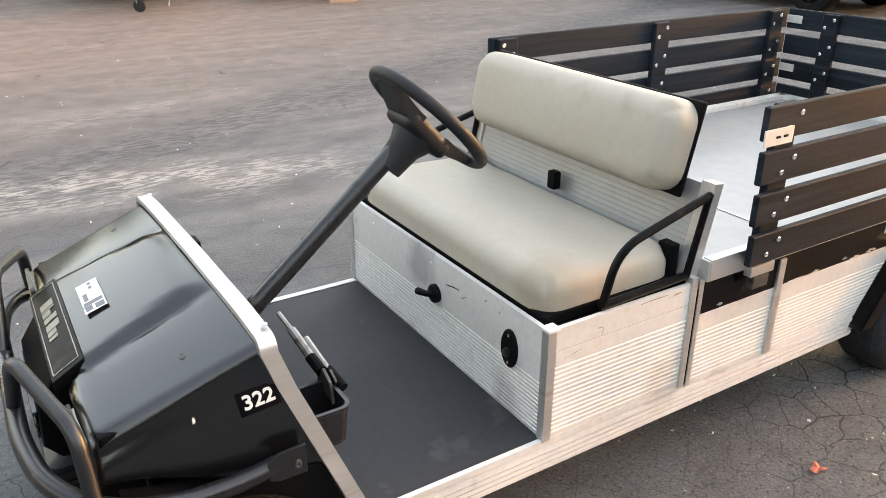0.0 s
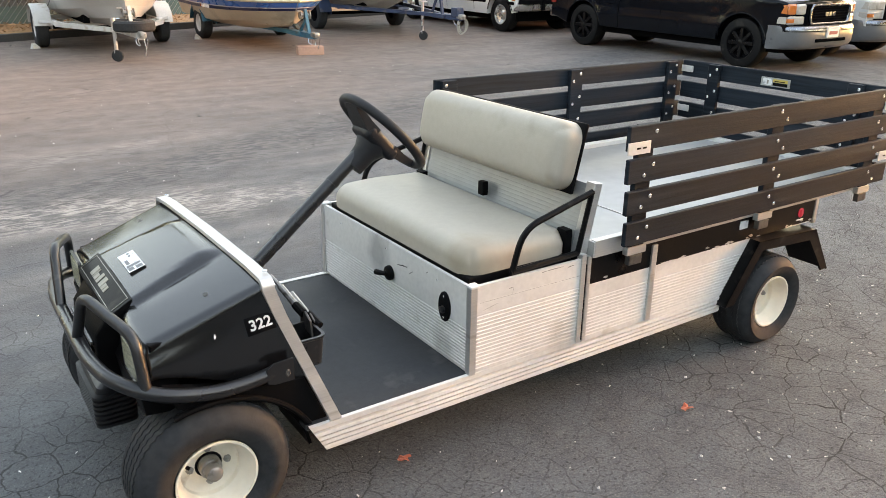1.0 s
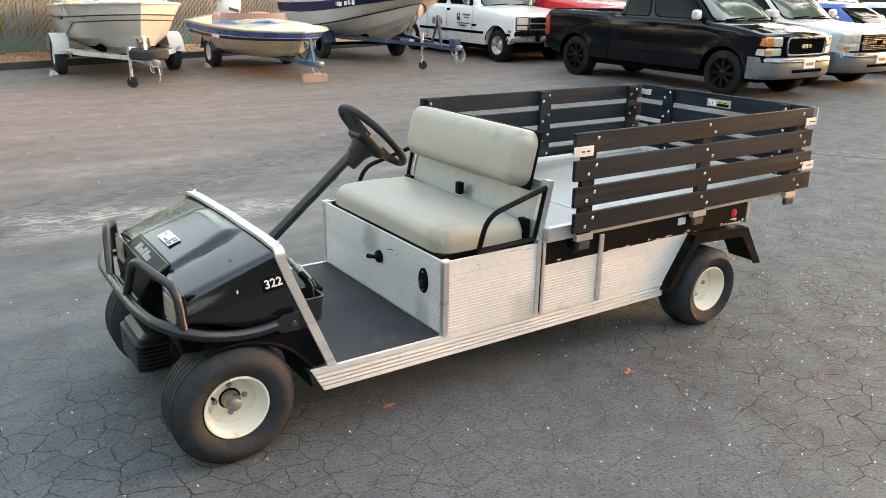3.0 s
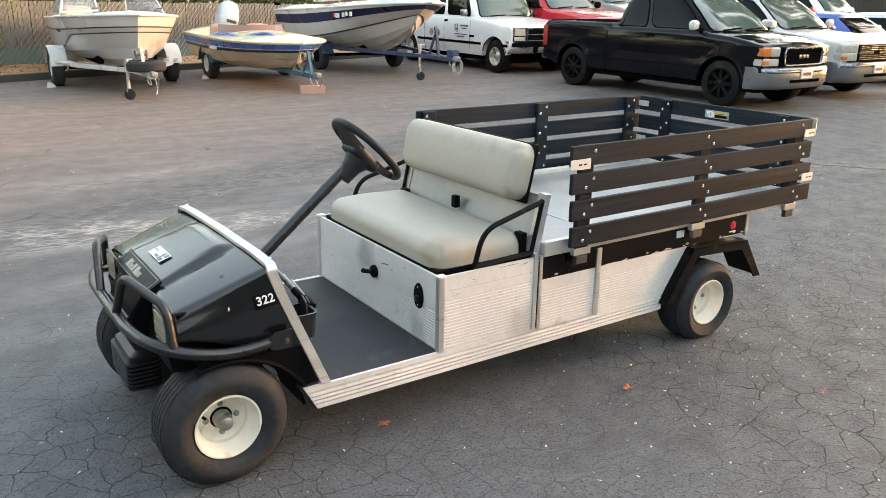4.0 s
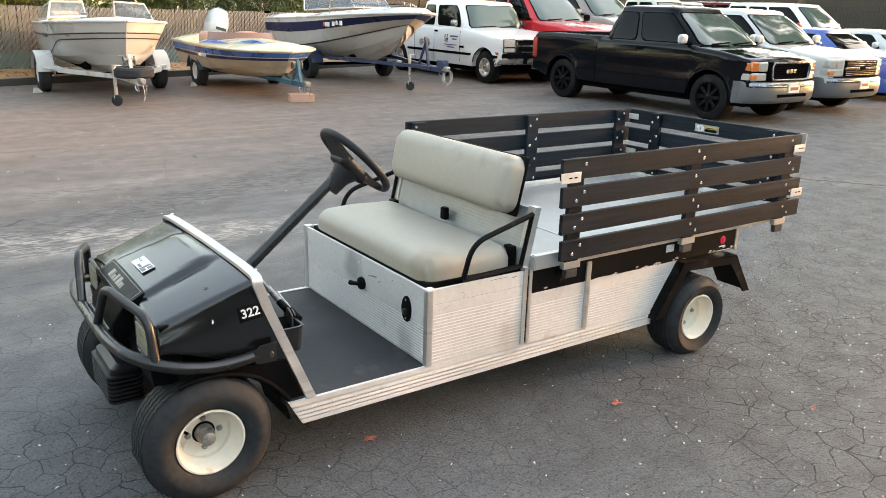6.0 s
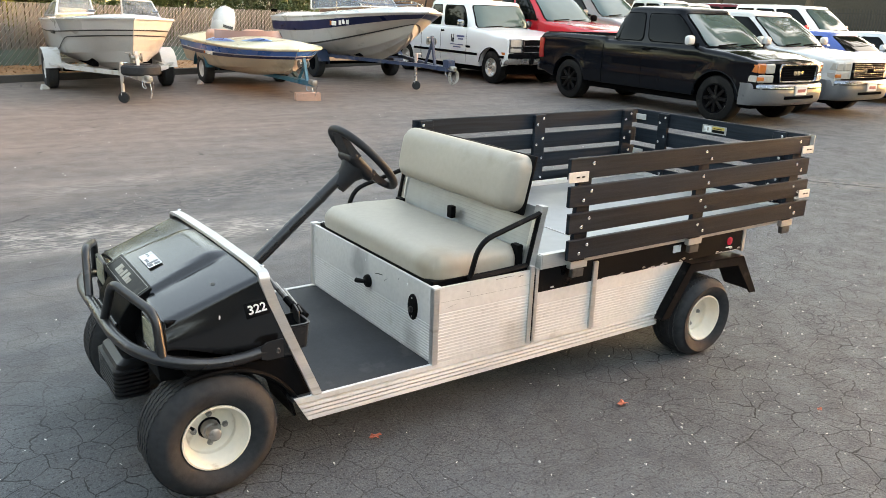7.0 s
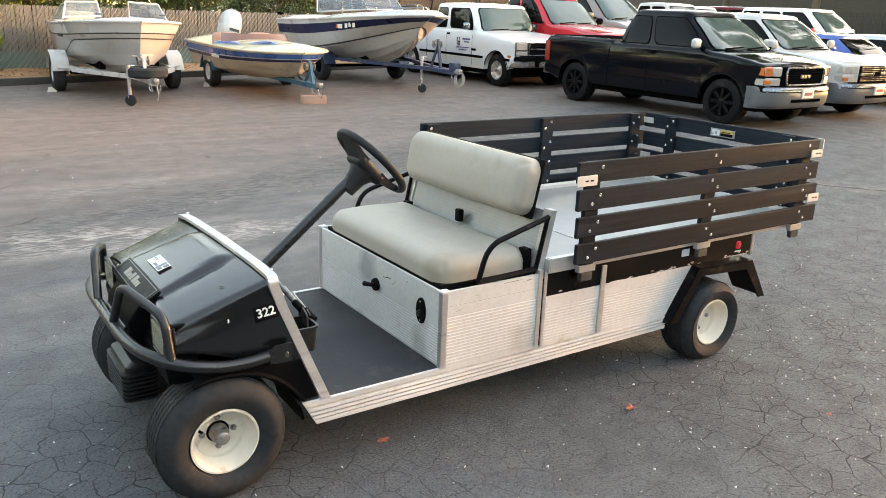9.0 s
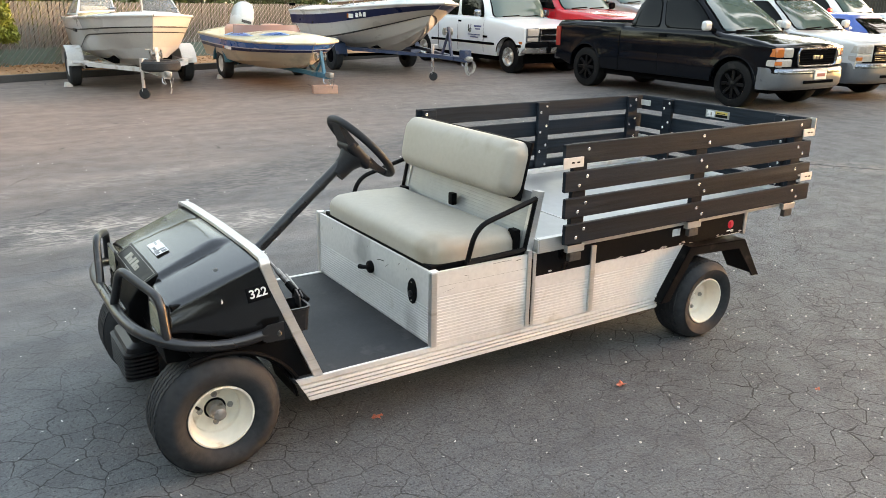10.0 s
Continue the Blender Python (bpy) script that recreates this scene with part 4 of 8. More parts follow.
# aluminium strip round the hood's rear edge
line = [Vector((0, d, z)) for d, z in ((0.552, 0.302), (0.522, 0.490), (0.505, 0.640))] + [Vector((0, 0.491, 0.774)), Vector((0, 0.36, 0.783)), Vector((0, 0.0, 0.788))]
line = rounded(line, 0.024, 6)
full = [(CY - p.y, p.z) for p in line] + [(CY + p.y, p.z) for p in line[::-1][1:]]
bm = bmesh.new()
secs = []
for i, (y, z) in enumerate(full):
    a = Vector(full[max(i - 1, 0)])
    b = Vector(full[min(i + 1, len(full) - 1)])
    t = (b - a).normalized()
    nrm = Vector((t.y, -t.x))
    if nrm.dot(Vector((y - CY, z - 0.4))) < 0:
        nrm = -nrm
    x = strip_x(z) - 0.012 * (y - CY) / 0.49
    o = 0.006
    secs.append([(x - 0.018, y + nrm.x * o, z + nrm.y * o), (x + 0.019, y + nrm.x * o, z + nrm.y * o), (x + 0.019, y - nrm.x * 0.006, z - nrm.y * 0.006), (x - 0.019, y - nrm.x * 0.006, z - nrm.y * 0.006)])
loft(bm, secs, closed=True)
strip = part("hood_strip", bm, ALU, cart, "bright aluminium strip along the hood edge", smooth=40)
for y in (CY - 0.452, CY + 0.446):
    piece("screw", BOLT, Matrix.Translation((-0.671 - 0.024 * (y - CY), y, 0.7895)), strip)
# two round clips, sticker, number on the hood
clip_bm = bmesh.new()
lathe(clip_bm, [(0.0105, -0.002), (0.0105, 0.0015), (0.008, 0.003), (0.0055, 0.0032), (0.005, 0.0018), (0.001, 0.0018)], Matrix.Diagonal((0.75, 1.15, 1, 1)), 16)
CLIP = shared("clip", clip_bm, WORN_STEEL)
for y, x in ((0.178, -0.812), (0.935, -0.800)):
    s = (x + 0.665) / -0.335
    piece("clip", CLIP, Matrix.Translation((x, y, hood_z(s, y - CY) + 0.001)) @ Matrix.Rotation(radians(-18), 4, "Y"), hood)
bm = bmesh.new()
sx, sy = (-0.947, -0.898), (0.487, 0.645)
vs = []
for i in range(4):
    row = []
    for j in range(4):
        x, y = lerp(*sx, i / 3), lerp(*sy, j / 3)
        row.append((x, y, hood_z((x + 0.665) / -0.335, y - CY) + 0.0016))
    vs.append(row)
loft(bm, vs, cap=False)
sticker = part("sticker", bm, STICKER, hood, "worn white sticker with grey print")
PRINT = mat("faded_grey_print", (0.16, 0.17, 0.18), rough=0.5, vary=0.3, grain=200)
for x0, x1, y0, y1 in ((-0.944, -0.928, 0.495, 0.520), (-0.944, -0.902, 0.522, 0.540), (-0.922, -0.902, 0.492, 0.516), (-0.940, -0.930, 0.545, 0.585), (-0.922, -0.914, 0.60, 0.615), (-0.922, -0.914, 0.622, 0.637)):
    bm = bmesh.new()
    loft(bm, [[(x, y, hood_z((x + 0.665) / -0.335, y - CY) + 0.0022) for y in (y0, y1)] for x in (x0, x1)], cap=False)
    part("print_bar", bm, PRINT, sticker)


def hood_side(x, z):
    """The outer y of the near hood side at (x, z)."""
    s = (x + 0.665) / -0.335
    h = hood_half(s)
    for (d0, z0), (d1, z1) in zip(h[13:], h[14:]):
        if z1 <= z <= z0:
            return CY - lerp(d0, d1, (z0 - z) / max(1e-6, z0 - z1))
    return CY - 0.47


pa, pb, pc = [Vector((x, hood_side(x, z), z)) for x, z in ((-0.750, 0.632), (-0.690, 0.632), (-0.720, 0.675))]
ux = (pb - pa).normalized()
uz = ux.cross((pc - pa)).normalized()
uy = uz.cross(ux)
mid = Vector((-0.702, hood_side(-0.702, 0.655) + 0.003, 0.655))
mn = Matrix(((ux.x, uy.x, uz.x, mid.x), (ux.y, uy.y, uz.y, mid.y), (ux.z, uy.z, uz.z, mid.z), (0, 0, 0, 1))) @ Matrix.Rotation(radians(9), 4, "Z")
bm = bmesh.new()
box(bm, -0.042, 0.042, -0.027, 0.027, -0.010, 0.0035, 0.001)
piece("number_plate_backing", shared("number_backing", bm, BLACK_MATT), mn, hood, "black vinyl number backing")
words("fleet_number", "322", 0.044, mn @ Matrix.Translation((0, 0, 0.0045)), WHITE_INK, hood, "white fleet number 322")

bm = bmesh.new()
yc = hood_side(-0.830, 0.641)
prism(bm, [(-0.832, 0.634), (-0.828, 0.633), (-0.826, 0.642), (-0.829, 0.650), (-0.832, 0.645)], "y", yc + 0.004, yc - 0.0012)
part("paint_chip", bm, WHITE_INK, hood)

# tubular bumper with two lamp guards
BUMP = [(-0.690, 0.022, 0.508), (-0.76, 0.017, 0.500), (-0.86, 0.015, 0.500), (-0.98, 0.020, 0.525), (-1.055, 0.060, 0.548), (-1.105, 0.150, 0.557), (-1.128, 0.30, 0.560)]
near = [Vector(p) for p in BUMP]
far = [Vector((p.x, mir(p.y), p.z)) for p in near]
path = rounded(near + far[::-1], 0.06, 4)
bm = bmesh.new()
tube(bm, path, 0.0205, 14)
bumper = part("bumper", bm, BLACK_TUBE, cart, "scuffed black tubular front bumper")
for side in (-1, 1):
    def w(p):
        return (p[0], p[1] if side < 0 else mir(p[1]), p[2])
    path = rounded([w((-1.128, 0.430, 0.560)), w((-1.110, 0.330, 0.735)), w((-1.035, 0.085, 0.690)), w((-1.030, 0.045, 0.545))], 0.045, 6)
    bm = bmesh.new()
    tube(bm, path, 0.0155, 12)
    part("lamp_guard", bm, BLACK_TUBE, bumper, "black steel lamp guard with worn bare metal")
    y = 0.012 if side < 0 else mir(0.012)
    bm = bmesh.new()
    prism(bm, [(-0.712, 0.486), (-0.690, 0.478), (-0.630, 0.478), (-0.630, 0.548), (-0.690, 0.545), (-0.712, 0.530)], "y", y + side * 0.010, y + side * 0.001, 0.002)
    part("bumper_plate", bm, BLACK_TUBE, bumper)
    piece("bumper_bolt", CLIP, Matrix.Translation((-0.650, y + side * 0.010, 0.506)) @ Matrix.Rotation(radians(90 if side < 0 else -90), 4, "X"), bumper)
# ribbed lower bumper block
bm = bmesh.new()
rings = [round_ring(-1.085, -0.985, CY - 0.115, CY + 0.155, 0.236, 0.02)]
for i in range(7):
    z = 0.240 + i * 0.0165
    for g, dz in ((-0.006, 0.0), (0.007, 0.002), (0.007, 0.0105), (-0.006, 0.0125)):
        rings.append(round_ring(-1.106 - g, -0.985, CY - 0.125 - g, CY + 0.165 + g, z + dz, 0.03))
rings += [round_ring(-1.095, -0.985, CY - 0.123, CY + 0.163, 0.372, 0.03), round_ring(-1.070, -0.985, CY - 0.11, CY + 0.15, 0.388, 0.03)]
loft(bm, rings, closed=True)
part("lower_bumper", bm, mat("grey_black_ribbed_plastic", (0.016, 0.0165, 0.018), rough=0.42, spec=0.32, vary=0.2), cart, "black ribbed plastic lower bumper", smooth=25)

# steering column and wheel
foot, top = Vector((-0.625, 0.285, 0.735)), Vector((-0.215, 0.285, 1.075))
bm = bmesh.new()
tube(bm, [foot - (top - foot) * 0.12, lerp(foot, top, 0.55)], 0.022, 16)
col = part("steering_column", bm, BLACK_TUBE, cart, "black steering column tube")
bm = bmesh.new()
tube(bm, [lerp(foot, top, 0.66), lerp(foot, top, 0.69)], 0.0235, 16)
tube(bm, [lerp(foot, top, 0.54), top], 0.0215, 16)
part("column_sleeve", bm, BLACK_TUBE, col)
axis = (top - foot).normalized()
wm = Matrix.Translation(top + axis * 0.045) @ axis.to_track_quat("Z", "Y").to_matrix().to_4x4()
wm = Matrix.Translation((-0.166, 0.285, 1.103)) @ Vector((0.73, -0.015, 0.683)).to_track_quat("Z", "Y").to_matrix().to_4x4()
R = 0.158
bm = bmesh.new()
tube(bm, [wm @ Vector((R * math.cos(2 * math.pi * i / 48), R * math.sin(2 * math.pi * i / 48), 0.0)) for i in range(48)], 0.0155, 12, closed=True)
swheel = part("steering_wheel", bm, WHEEL_GREY, cart, "charcoal moulded steering wheel")
bm = bmesh.new()
box(bm, -0.060, 0.060, -0.070, 0.070, -0.060, -0.012, 0.018, 3)
bmesh.ops.transform(bm, matrix=wm, verts=bm.verts)
part("wheel_hub", bm, WHEEL_GREY, swheel)
for sgn in (-1, 1):
    bm = bmesh.new()
    rows = []
    for k in range(7):
        q = k / 6
        hw = lerp(0.060, 0.036, q)
        yy = sgn * lerp(0.04, R - 0.004, q)
        zz = lerp(-0.030, -0.002, q ** 1.5)
        th = lerp(0.018, 0.008, q)
        rows.append([wm @ Vector((-hw, yy, zz + th)), wm @ Vector((hw, yy, zz + th)), wm @ Vector((hw, yy, zz - th)), wm @ Vector((-hw, yy, zz - th))])
    loft(bm, rows, closed=True)
    part("spoke", bm, WHEEL_GREY, swheel)
bm = bmesh.new()
lathe(bm, [(0.034, -0.150), (0.040, -0.09), (0.058, -0.052), (0.060, -0.03)], wm, 20, caps=True)
part("column_boot", bm, WHEEL_GREY, swheel)

# bin and pedal levers behind the dash
bm = bmesh.new()
loft(bm, [round_ring(-0.606, -0.508, 0.060, 0.168, 0.470, 0.022), round_ring(-0.612, -0.502, 0.054, 0.174, 0.556, 0.024), round_ring(-0.616, -0.498, 0.050, 0.178, 0.560, 0.026), round_ring(-0.616, -0.498, 0.050, 0.178, 0.566, 0.026),
          round_ring(-0.607, -0.507, 0.059, 0.169, 0.566, 0.020), round_ring(-0.600, -0.514, 0.066, 0.162, 0.480, 0.018)], closed=True)
part("dash_bin", bm, BLACK_TUBE, cart, "open black plastic dash bin", smooth=40)
bm = bmesh.new()
tube(bm, [(-0.540, 0.370, 0.655), (-0.531, 0.300, 0.632)], 0.0065, 8)
tube(bm, [(-0.532, 0.310, 0.635), (-0.522, 0.215, 0.603)], 0.0115, 10)
lev = part("parking_brake", bm, HUB_GREY, cart, "dull steel parking brake lever")
bm = bmesh.new()
tube(bm, [(-0.508, 0.285, 0.618), (-0.498, 0.185, 0.583)], 0.0085, 8)
part("brake_rod", bm, HUB_GREY, lev)
bm = bmesh.new()
tube(bm, [(-0.523, 0.222, 0.604), (-0.517, 0.175, 0.590)], 0.014, 10)
part("grip", bm, BLACK_MATT, lev)
bm = bmesh.new()
tube(bm, [(-0.496, 0.190, 0.580), (-0.486, 0.130, 0.560)], 0.013, 10)
part("grip", bm, BLACK_MATT, lev)
bm = bmesh.new()
prism(bm, [(0.118, 0.535), (0.200, 0.550), (0.196, 0.588), (0.165, 0.602), (0.128, 0.585)], "x", -0.520, -0.512, 0.002)
part("ratchet_plate", bm, WORN_STEEL, lev)
bm = bmesh.new()
prism(bm, [(0.130, 0.535), (0.180, 0.550), (0.172, 0.590), (0.140, 0.575)], "x", -0.500, -0.494, 0.0015)
part("ratchet_plate", bm, WORN_STEEL, lev)
piece("pivot_bolt", BOLT, Matrix.Translation((-0.494, 0.155, 0.560)) @ Matrix.Rotation(radians(90), 4, "Y") @ Matrix.Diagonal((1.3, 1.3, 1.6, 1)), lev)
part("dash_clip", boxed(-0.632, -0.600, 0.80, 0.86, 0.62, 0.70, 0.008), BLACK_MATT, cart)

# cargo bed
BED = 0.682
part("bed_floor", boxed(0.535, 2.330, -0.008, mir(-0.008), 0.650, BED, 0.003), ALU_BED, cart, "pale galvanised bed floor")
for side, y in ((-1, -0.020), (1, mir(-0.020))):
    part("bed_rail", boxed(0.533, 2.340, y, y - side * 0.030, 0.623, BED + 0.006, 0.003), ALU, cart, "aluminium bed edge rail")
part("bed_front", boxed(0.527, 0.545, -0.018, mir(-0.018), 0.622, BED + 0.002, 0.003), ALU, cart, "aluminium bed front edge")
part("bed_inner_trim", boxed(0.545, 2.34, mir(0.03), mir(-0.02), BED, BED + 0.022, 0.003), ALU_LONG, cart)
part("bed_inner_trim", boxed(2.30, 2.345, -0.01, mir(-0.01), BED, BED + 0.022, 0.003), ALU_LONG, cart)
part("bed_seam", boxed(0.86, 0.866, 0.0, 1.10, BED, BED + 0.003), ALU, cart)

SLATS = (1.098, 0.979, 0.861, 0.743)     # tops of the four boards
SH, ST = 0.089, 0.020


def board(x0, x1, y0, y1, z0, z1):
    return boxed(x0, x1, y0, y1, z0, z1, 0.003, 1)


def stake_side(name, along, a0, a1, face, inner, posts, post_w, out_bolts, label, stagger=0.0):
    """along: 'x' or 'y'. face: the outer plane; inner: +1 or -1 towards the load. Boards outside, posts inside."""
    th = ST * inner
    first = None
    side = part(name, board(*((a0, a1, *sorted((face, face + th))) if along == "x" else (*sorted((face, face + th)), a0, a1)), SLATS[0] - SH, SLATS[0]), WOOD_BLACK, cart, label)
    for k, z in enumerate(SLATS[1:], 1):
        b = (a0 + 0.008 * k, a1 + stagger * k, *sorted((face, face + th))) if along == "x" else (*sorted((face, face + th)), a0, a1)
        part("board", board(*b, z - SH, z), WOOD_BLACK, side)
    for nth, p in enumerate(posts):
        q = sorted((face + th, face + th + 0.024 * inner))
        b = (p - post_w / 2, p + post_w / 2, *q) if along == "x" else (*q, p - post_w / 2, p + post_w / 2)
        zb = 0.605 if along == "x" else SLATS[3] - SH
        post = part("stake_post", board(*b, zb, SLATS[0] - 0.004), WOOD_BLACK, side)
        for k, z in enumerate(SLATS):
            for sgn, dz in ((1, 0.026), (-1, 0.062)):
                for outer in out_bolts:
                    u = p + sgn * post_w * 0.27 * (outer if nth == 0 or along == "y" else -outer)
                    w = face - 0.0005 * inner if outer > 0 else face + th + 0.0245 * inner
                    d = -inner if outer > 0 else inner
                    if along == "x":
                        mm = Matrix.Translation((u, w, z - dz)) @ Matrix.Rotation(radians(90 if d < 0 else -90), 4, "X")
                    else:
                        mm = Matrix.Translation((w, u, z - dz)) @ Matrix.Rotation(radians(90 if d > 0 else -90), 4, "Y")
                    piece("bolt", BOLT, mm, side)
    return side


FACE_N, FACE_F, FACE_R = -0.058, mir(-0.088), 2.372
s_near = stake_side("side_gate", "x", 0.616, 2.345, FACE_N, 1, (0.725, 1.507, 2.275), 0.080, (1,), "black slatted side gate with bright bolts", 0.021)
s_far = stake_side("side_gate", "x", 0.632, 2.372, FACE_F, -1, (0.70, 1.510, 2.262), 0.085, (-1,), "black slatted side gate with bright bolts")
s_rear = stake_side("tail_gate", "y", -0.030, mir(-0.055), FACE_R, -1, (0.12, 0.93), 0.075, (-1, 1), "black slatted tail gate with bright bolts")
# latch plates
def latch(x0, x1, y0, y1, z0, z1, parent, along):
    pl = part("latch_plate", boxed(x0, x1, y0, y1, z0, z1, 0.0015), ALU_LONG, parent, "bright aluminium latch plate")
    if along == "x":
        for k in (0.45, 0.72):
            xm = lerp(x0, x1, k)
            part("slot", boxed(xm - 0.008, xm + 0.008, y0 - 0.002, y0 + 0.001, (z0 + z1) / 2 - 0.003, (z0 + z1) / 2 + 0.003), BLACK_MATT, pl)
    return pl


latch(0.606, 0.718, -0.0640, -0.0585, 0.998, 1.042, s_near, "x")
latch(2.278, 2.372, -0.0640, -0.0585, 1.006, 1.046, s_near, "x")
latch(2.310, 2.410, -0.0640, -0.0585, 0.762, 0.806, s_near, "x")
part("latch_post", boxed(2.364, 2.373, -0.066, -0.030, 1.006, 1.10, 0.001), ALU, s_near)
latch(2.345, 2.3515, 1.085, 1.165, 1.035, 1.070, s_rear, "y")
latch(2.345, 2.3515, 1.085, 1.165, 0.810, 0.845, s_rear, "y")
lab = part("data_label", boxed(2.3495, 2.3515, 0.470, 0.640, 1.022, 1.068, 0.0006), ALU_BED, s_rear, "silver data label with white and yellow fields")
part("label_field", boxed(2.3484, 2.3494, 0.575, 0.628, 1.028, 1.062), STICKER, lab)
part("label_bar", boxed(2.3476, 2.3483, 0.594, 0.604, 1.034, 1.054), HUB_GREY, lab)
part("label_field", boxed(2.3484, 2.3494, 0.484, 0.568, 1.046, 1.062), YELLOW_INK, lab)
part("label_bar", boxed(2.3476, 2.3483, 0.500, 0.560, 1.049, 1.053), BLACK_MATT, lab)
part("label_field", boxed(2.3484, 2.3494, 0.484, 0.568, 1.028, 1.044), BLACK_MATT, lab)
for x in (0.725, 1.507, 2.275):
    part("stake_pocket", boxed(x - 0.050, x + 0.050, -0.044, -0.018, 0.608, 0.640, 0.003), ALU, cart)
    part("stake_end", boxed(x - 0.034, x + 0.034, -0.043, -0.018, 0.566, 0.605, 0.004), WORN_STEEL, cart)

# rear mudguards of folded sheet
for side, y in ((-1, -0.052), (1, mir(-0.052))):
    outer = [(1.312, 0.245), (1.490, 0.512), (1.915, 0.492), (2.070, 0.268)]
    inner = [(2.020, 0.268), (1.878, 0.448), (1.520, 0.468), (1.375, 0.245)]
    bm = bmesh.new()
    prism(bm, outer + inner, "y", y, y - side * 0.012, 0.002)
    guard = part("mudguard", bm, BLACK_PAINT, cart, "black folded steel mudguard")
    for (a, b), (c, d) in zip(outer, outer[1:]):
        bm = bmesh.new()
        lx, lz = c - a, d - b
        ln = math.hypot(lx, lz)
        nx, nz = -lz / ln * 0.006, lx / ln * 0.006
        prism(bm, [(a, b), (c, d), (c - nx, d - nz), (a - nx, b - nz)], "y", y, y - side * 0.20)
        part("mudguard_top", bm, BLACK_PAINT, guard)

# ---- parked vehicles ----
def paint(name, color, rough=0.18, flake=0.1):
    return mat(name, color, rough=rough, coat=0.5 if max(color) > 0.05 else 0.01, spec=0.5 if max(color) > 0.05 else 0.14, vary=flake, grain=200, large=0.8, rough_vary=0.05, dirt=tuple(min(1, c * 0.85 + (0.03 if max(color) > 0.05 else 0.003)) for c in color), dirt_amount=0.15, dirt_scale=1.2)


ROAD_TYRE = mat("clean_black_tyre", (0.008, 0.008, 0.0085), spec=0.1, rough=0.6, vary=0.3, large=5, dirt=(0.03, 0.028, 0.027), dirt_amount=0.2, dirt_scale=7, bump=0.2, bump_scale=150)
GRILLE_DARK = mat("dark_grille_bars", (0.009, 0.009, 0.010), rough=0.7, metal=0.0, vary=0.1, spec=0.0)
GLASS = mat("tinted_car_glass", (0.003, 0.004, 0.004), rough=0.02, vary=0.05, rough_vary=0.02, spec=0.10)
BUMPER_SILVER = mat("pewter_painted_bumper", (0.115, 0.118, 0.125), rough=0.36, metal=0.0, vary=0.1, coat=0.1, spec=0.35)
# opaque pane: its pale teal base stands in for reflections
PALE_GLASS = mat("pale_reflecting_windscreen", (0.050, 0.086, 0.084), rough=0.05, vary=0.10, grain=3, large=1.0, rough_vary=0.02, spec=0.58)
BEZEL = mat("silver_bezel", (0.17, 0.18, 0.195), rough=0.25, metal=0.9, vary=0.08)
CHROME = mat("chrome", (0.22, 0.245, 0.28), rough=0.26, metal=1.0, vary=0.05, rough_vary=0.05)
DARK_TRIM = mat("black_rubber_trim", (0.005, 0.005, 0.0055), rough=0.8, spec=0.0, vary=0.2)
LAMP_CLEAR = mat("clear_headlamp", (0.44, 0.40, 0.36), rough=0.12, coat=1.0, vary=0.15, large=12)
LAMP_AMBER = mat("amber_lamp", (0.62, 0.16, 0.04), rough=0.15, coat=1.0, vary=0.1)
LAMP_RED = mat("red_lamp", (0.26, 0.014, 0.014), rough=0.15, coat=1.0, vary=0.1)
PLATE = mat("white_number_plate", (0.75, 0.73, 0.72), rough=0.4, vary=0.1)
PLATE_INK = mat("plate_bars", (0.35, 0.10, 0.10), rough=0.5, vary=0.1)
ALLOY_BLACK = mat("black_alloy", (0.004, 0.004, 0.0045), rough=0.32, spec=0.14, coat=0.0, vary=0.2)
ALLOY_SILVER = mat("silver_wheel", (0.55, 0.54, 0.52), rough=0.28, metal=0.8, vary=0.1)


def arch(cx, cz, r, n=9, a0=0, a1=180):
    return [(cx + r * math.cos(radians(lerp(a0, a1, i / (n - 1)))), cz + r * math.sin(radians(lerp(a0, a1, i / (n - 1))))) for i in range(n)]


def road_wheel(car, x, y, r, width, side, rim_mat, spokes, rim_r, dish=0.03):
    m = Matrix.Translation((x, y, r)) @ Matrix.Rotation(radians(-90 if side > 0 else 90), 4, "X")
    bm = bmesh.new()
    lathe(bm, [(rim_r, -0.02), (rim_r + 0.015, 0.0), (r - 0.05, 0.002), (r - 0.012, -0.015), (r, -0.04), (r, -width + 0.04), (r - 0.012, -width + 0.015), (rim_r, -width)], m, 40)
    w = part("wheel", bm, ROAD_TYRE, car, "black road tyre")
    bm = bmesh.new()
    lathe(bm, [(rim_r + 0.004, -0.004), (rim_r - 0.012, -0.002), (rim_r - 0.02, -0.02), (rim_r - 0.03, -0.05), (rim_r * 0.55, -0.055 - dish), (0.05, -0.05)], m, 32)
    part("rim", bm, rim_mat if not spokes else DARK_TRIM, w)
    if spokes:
        for k in range(spokes):
            a = 2 * math.pi * k / spokes
            bm = bmesh.new()
            box(bm, 0.03, rim_r - 0.01, -0.028, 0.028, -0.045, -0.008, 0.006, 1)
            bmesh.ops.transform(bm, matrix=m @ Matrix.Rotation(a, 4, "Z"), verts=bm.verts)
            part("spoke", bm, rim_mat, w)
    bm = bmesh.new()
    lathe(bm, [(0.055, -0.06), (0.052, -0.004), (0.03, 0.004), (0.001, 0.005)], m, 16)
    part("hub_cap", bm, rim_mat, w)


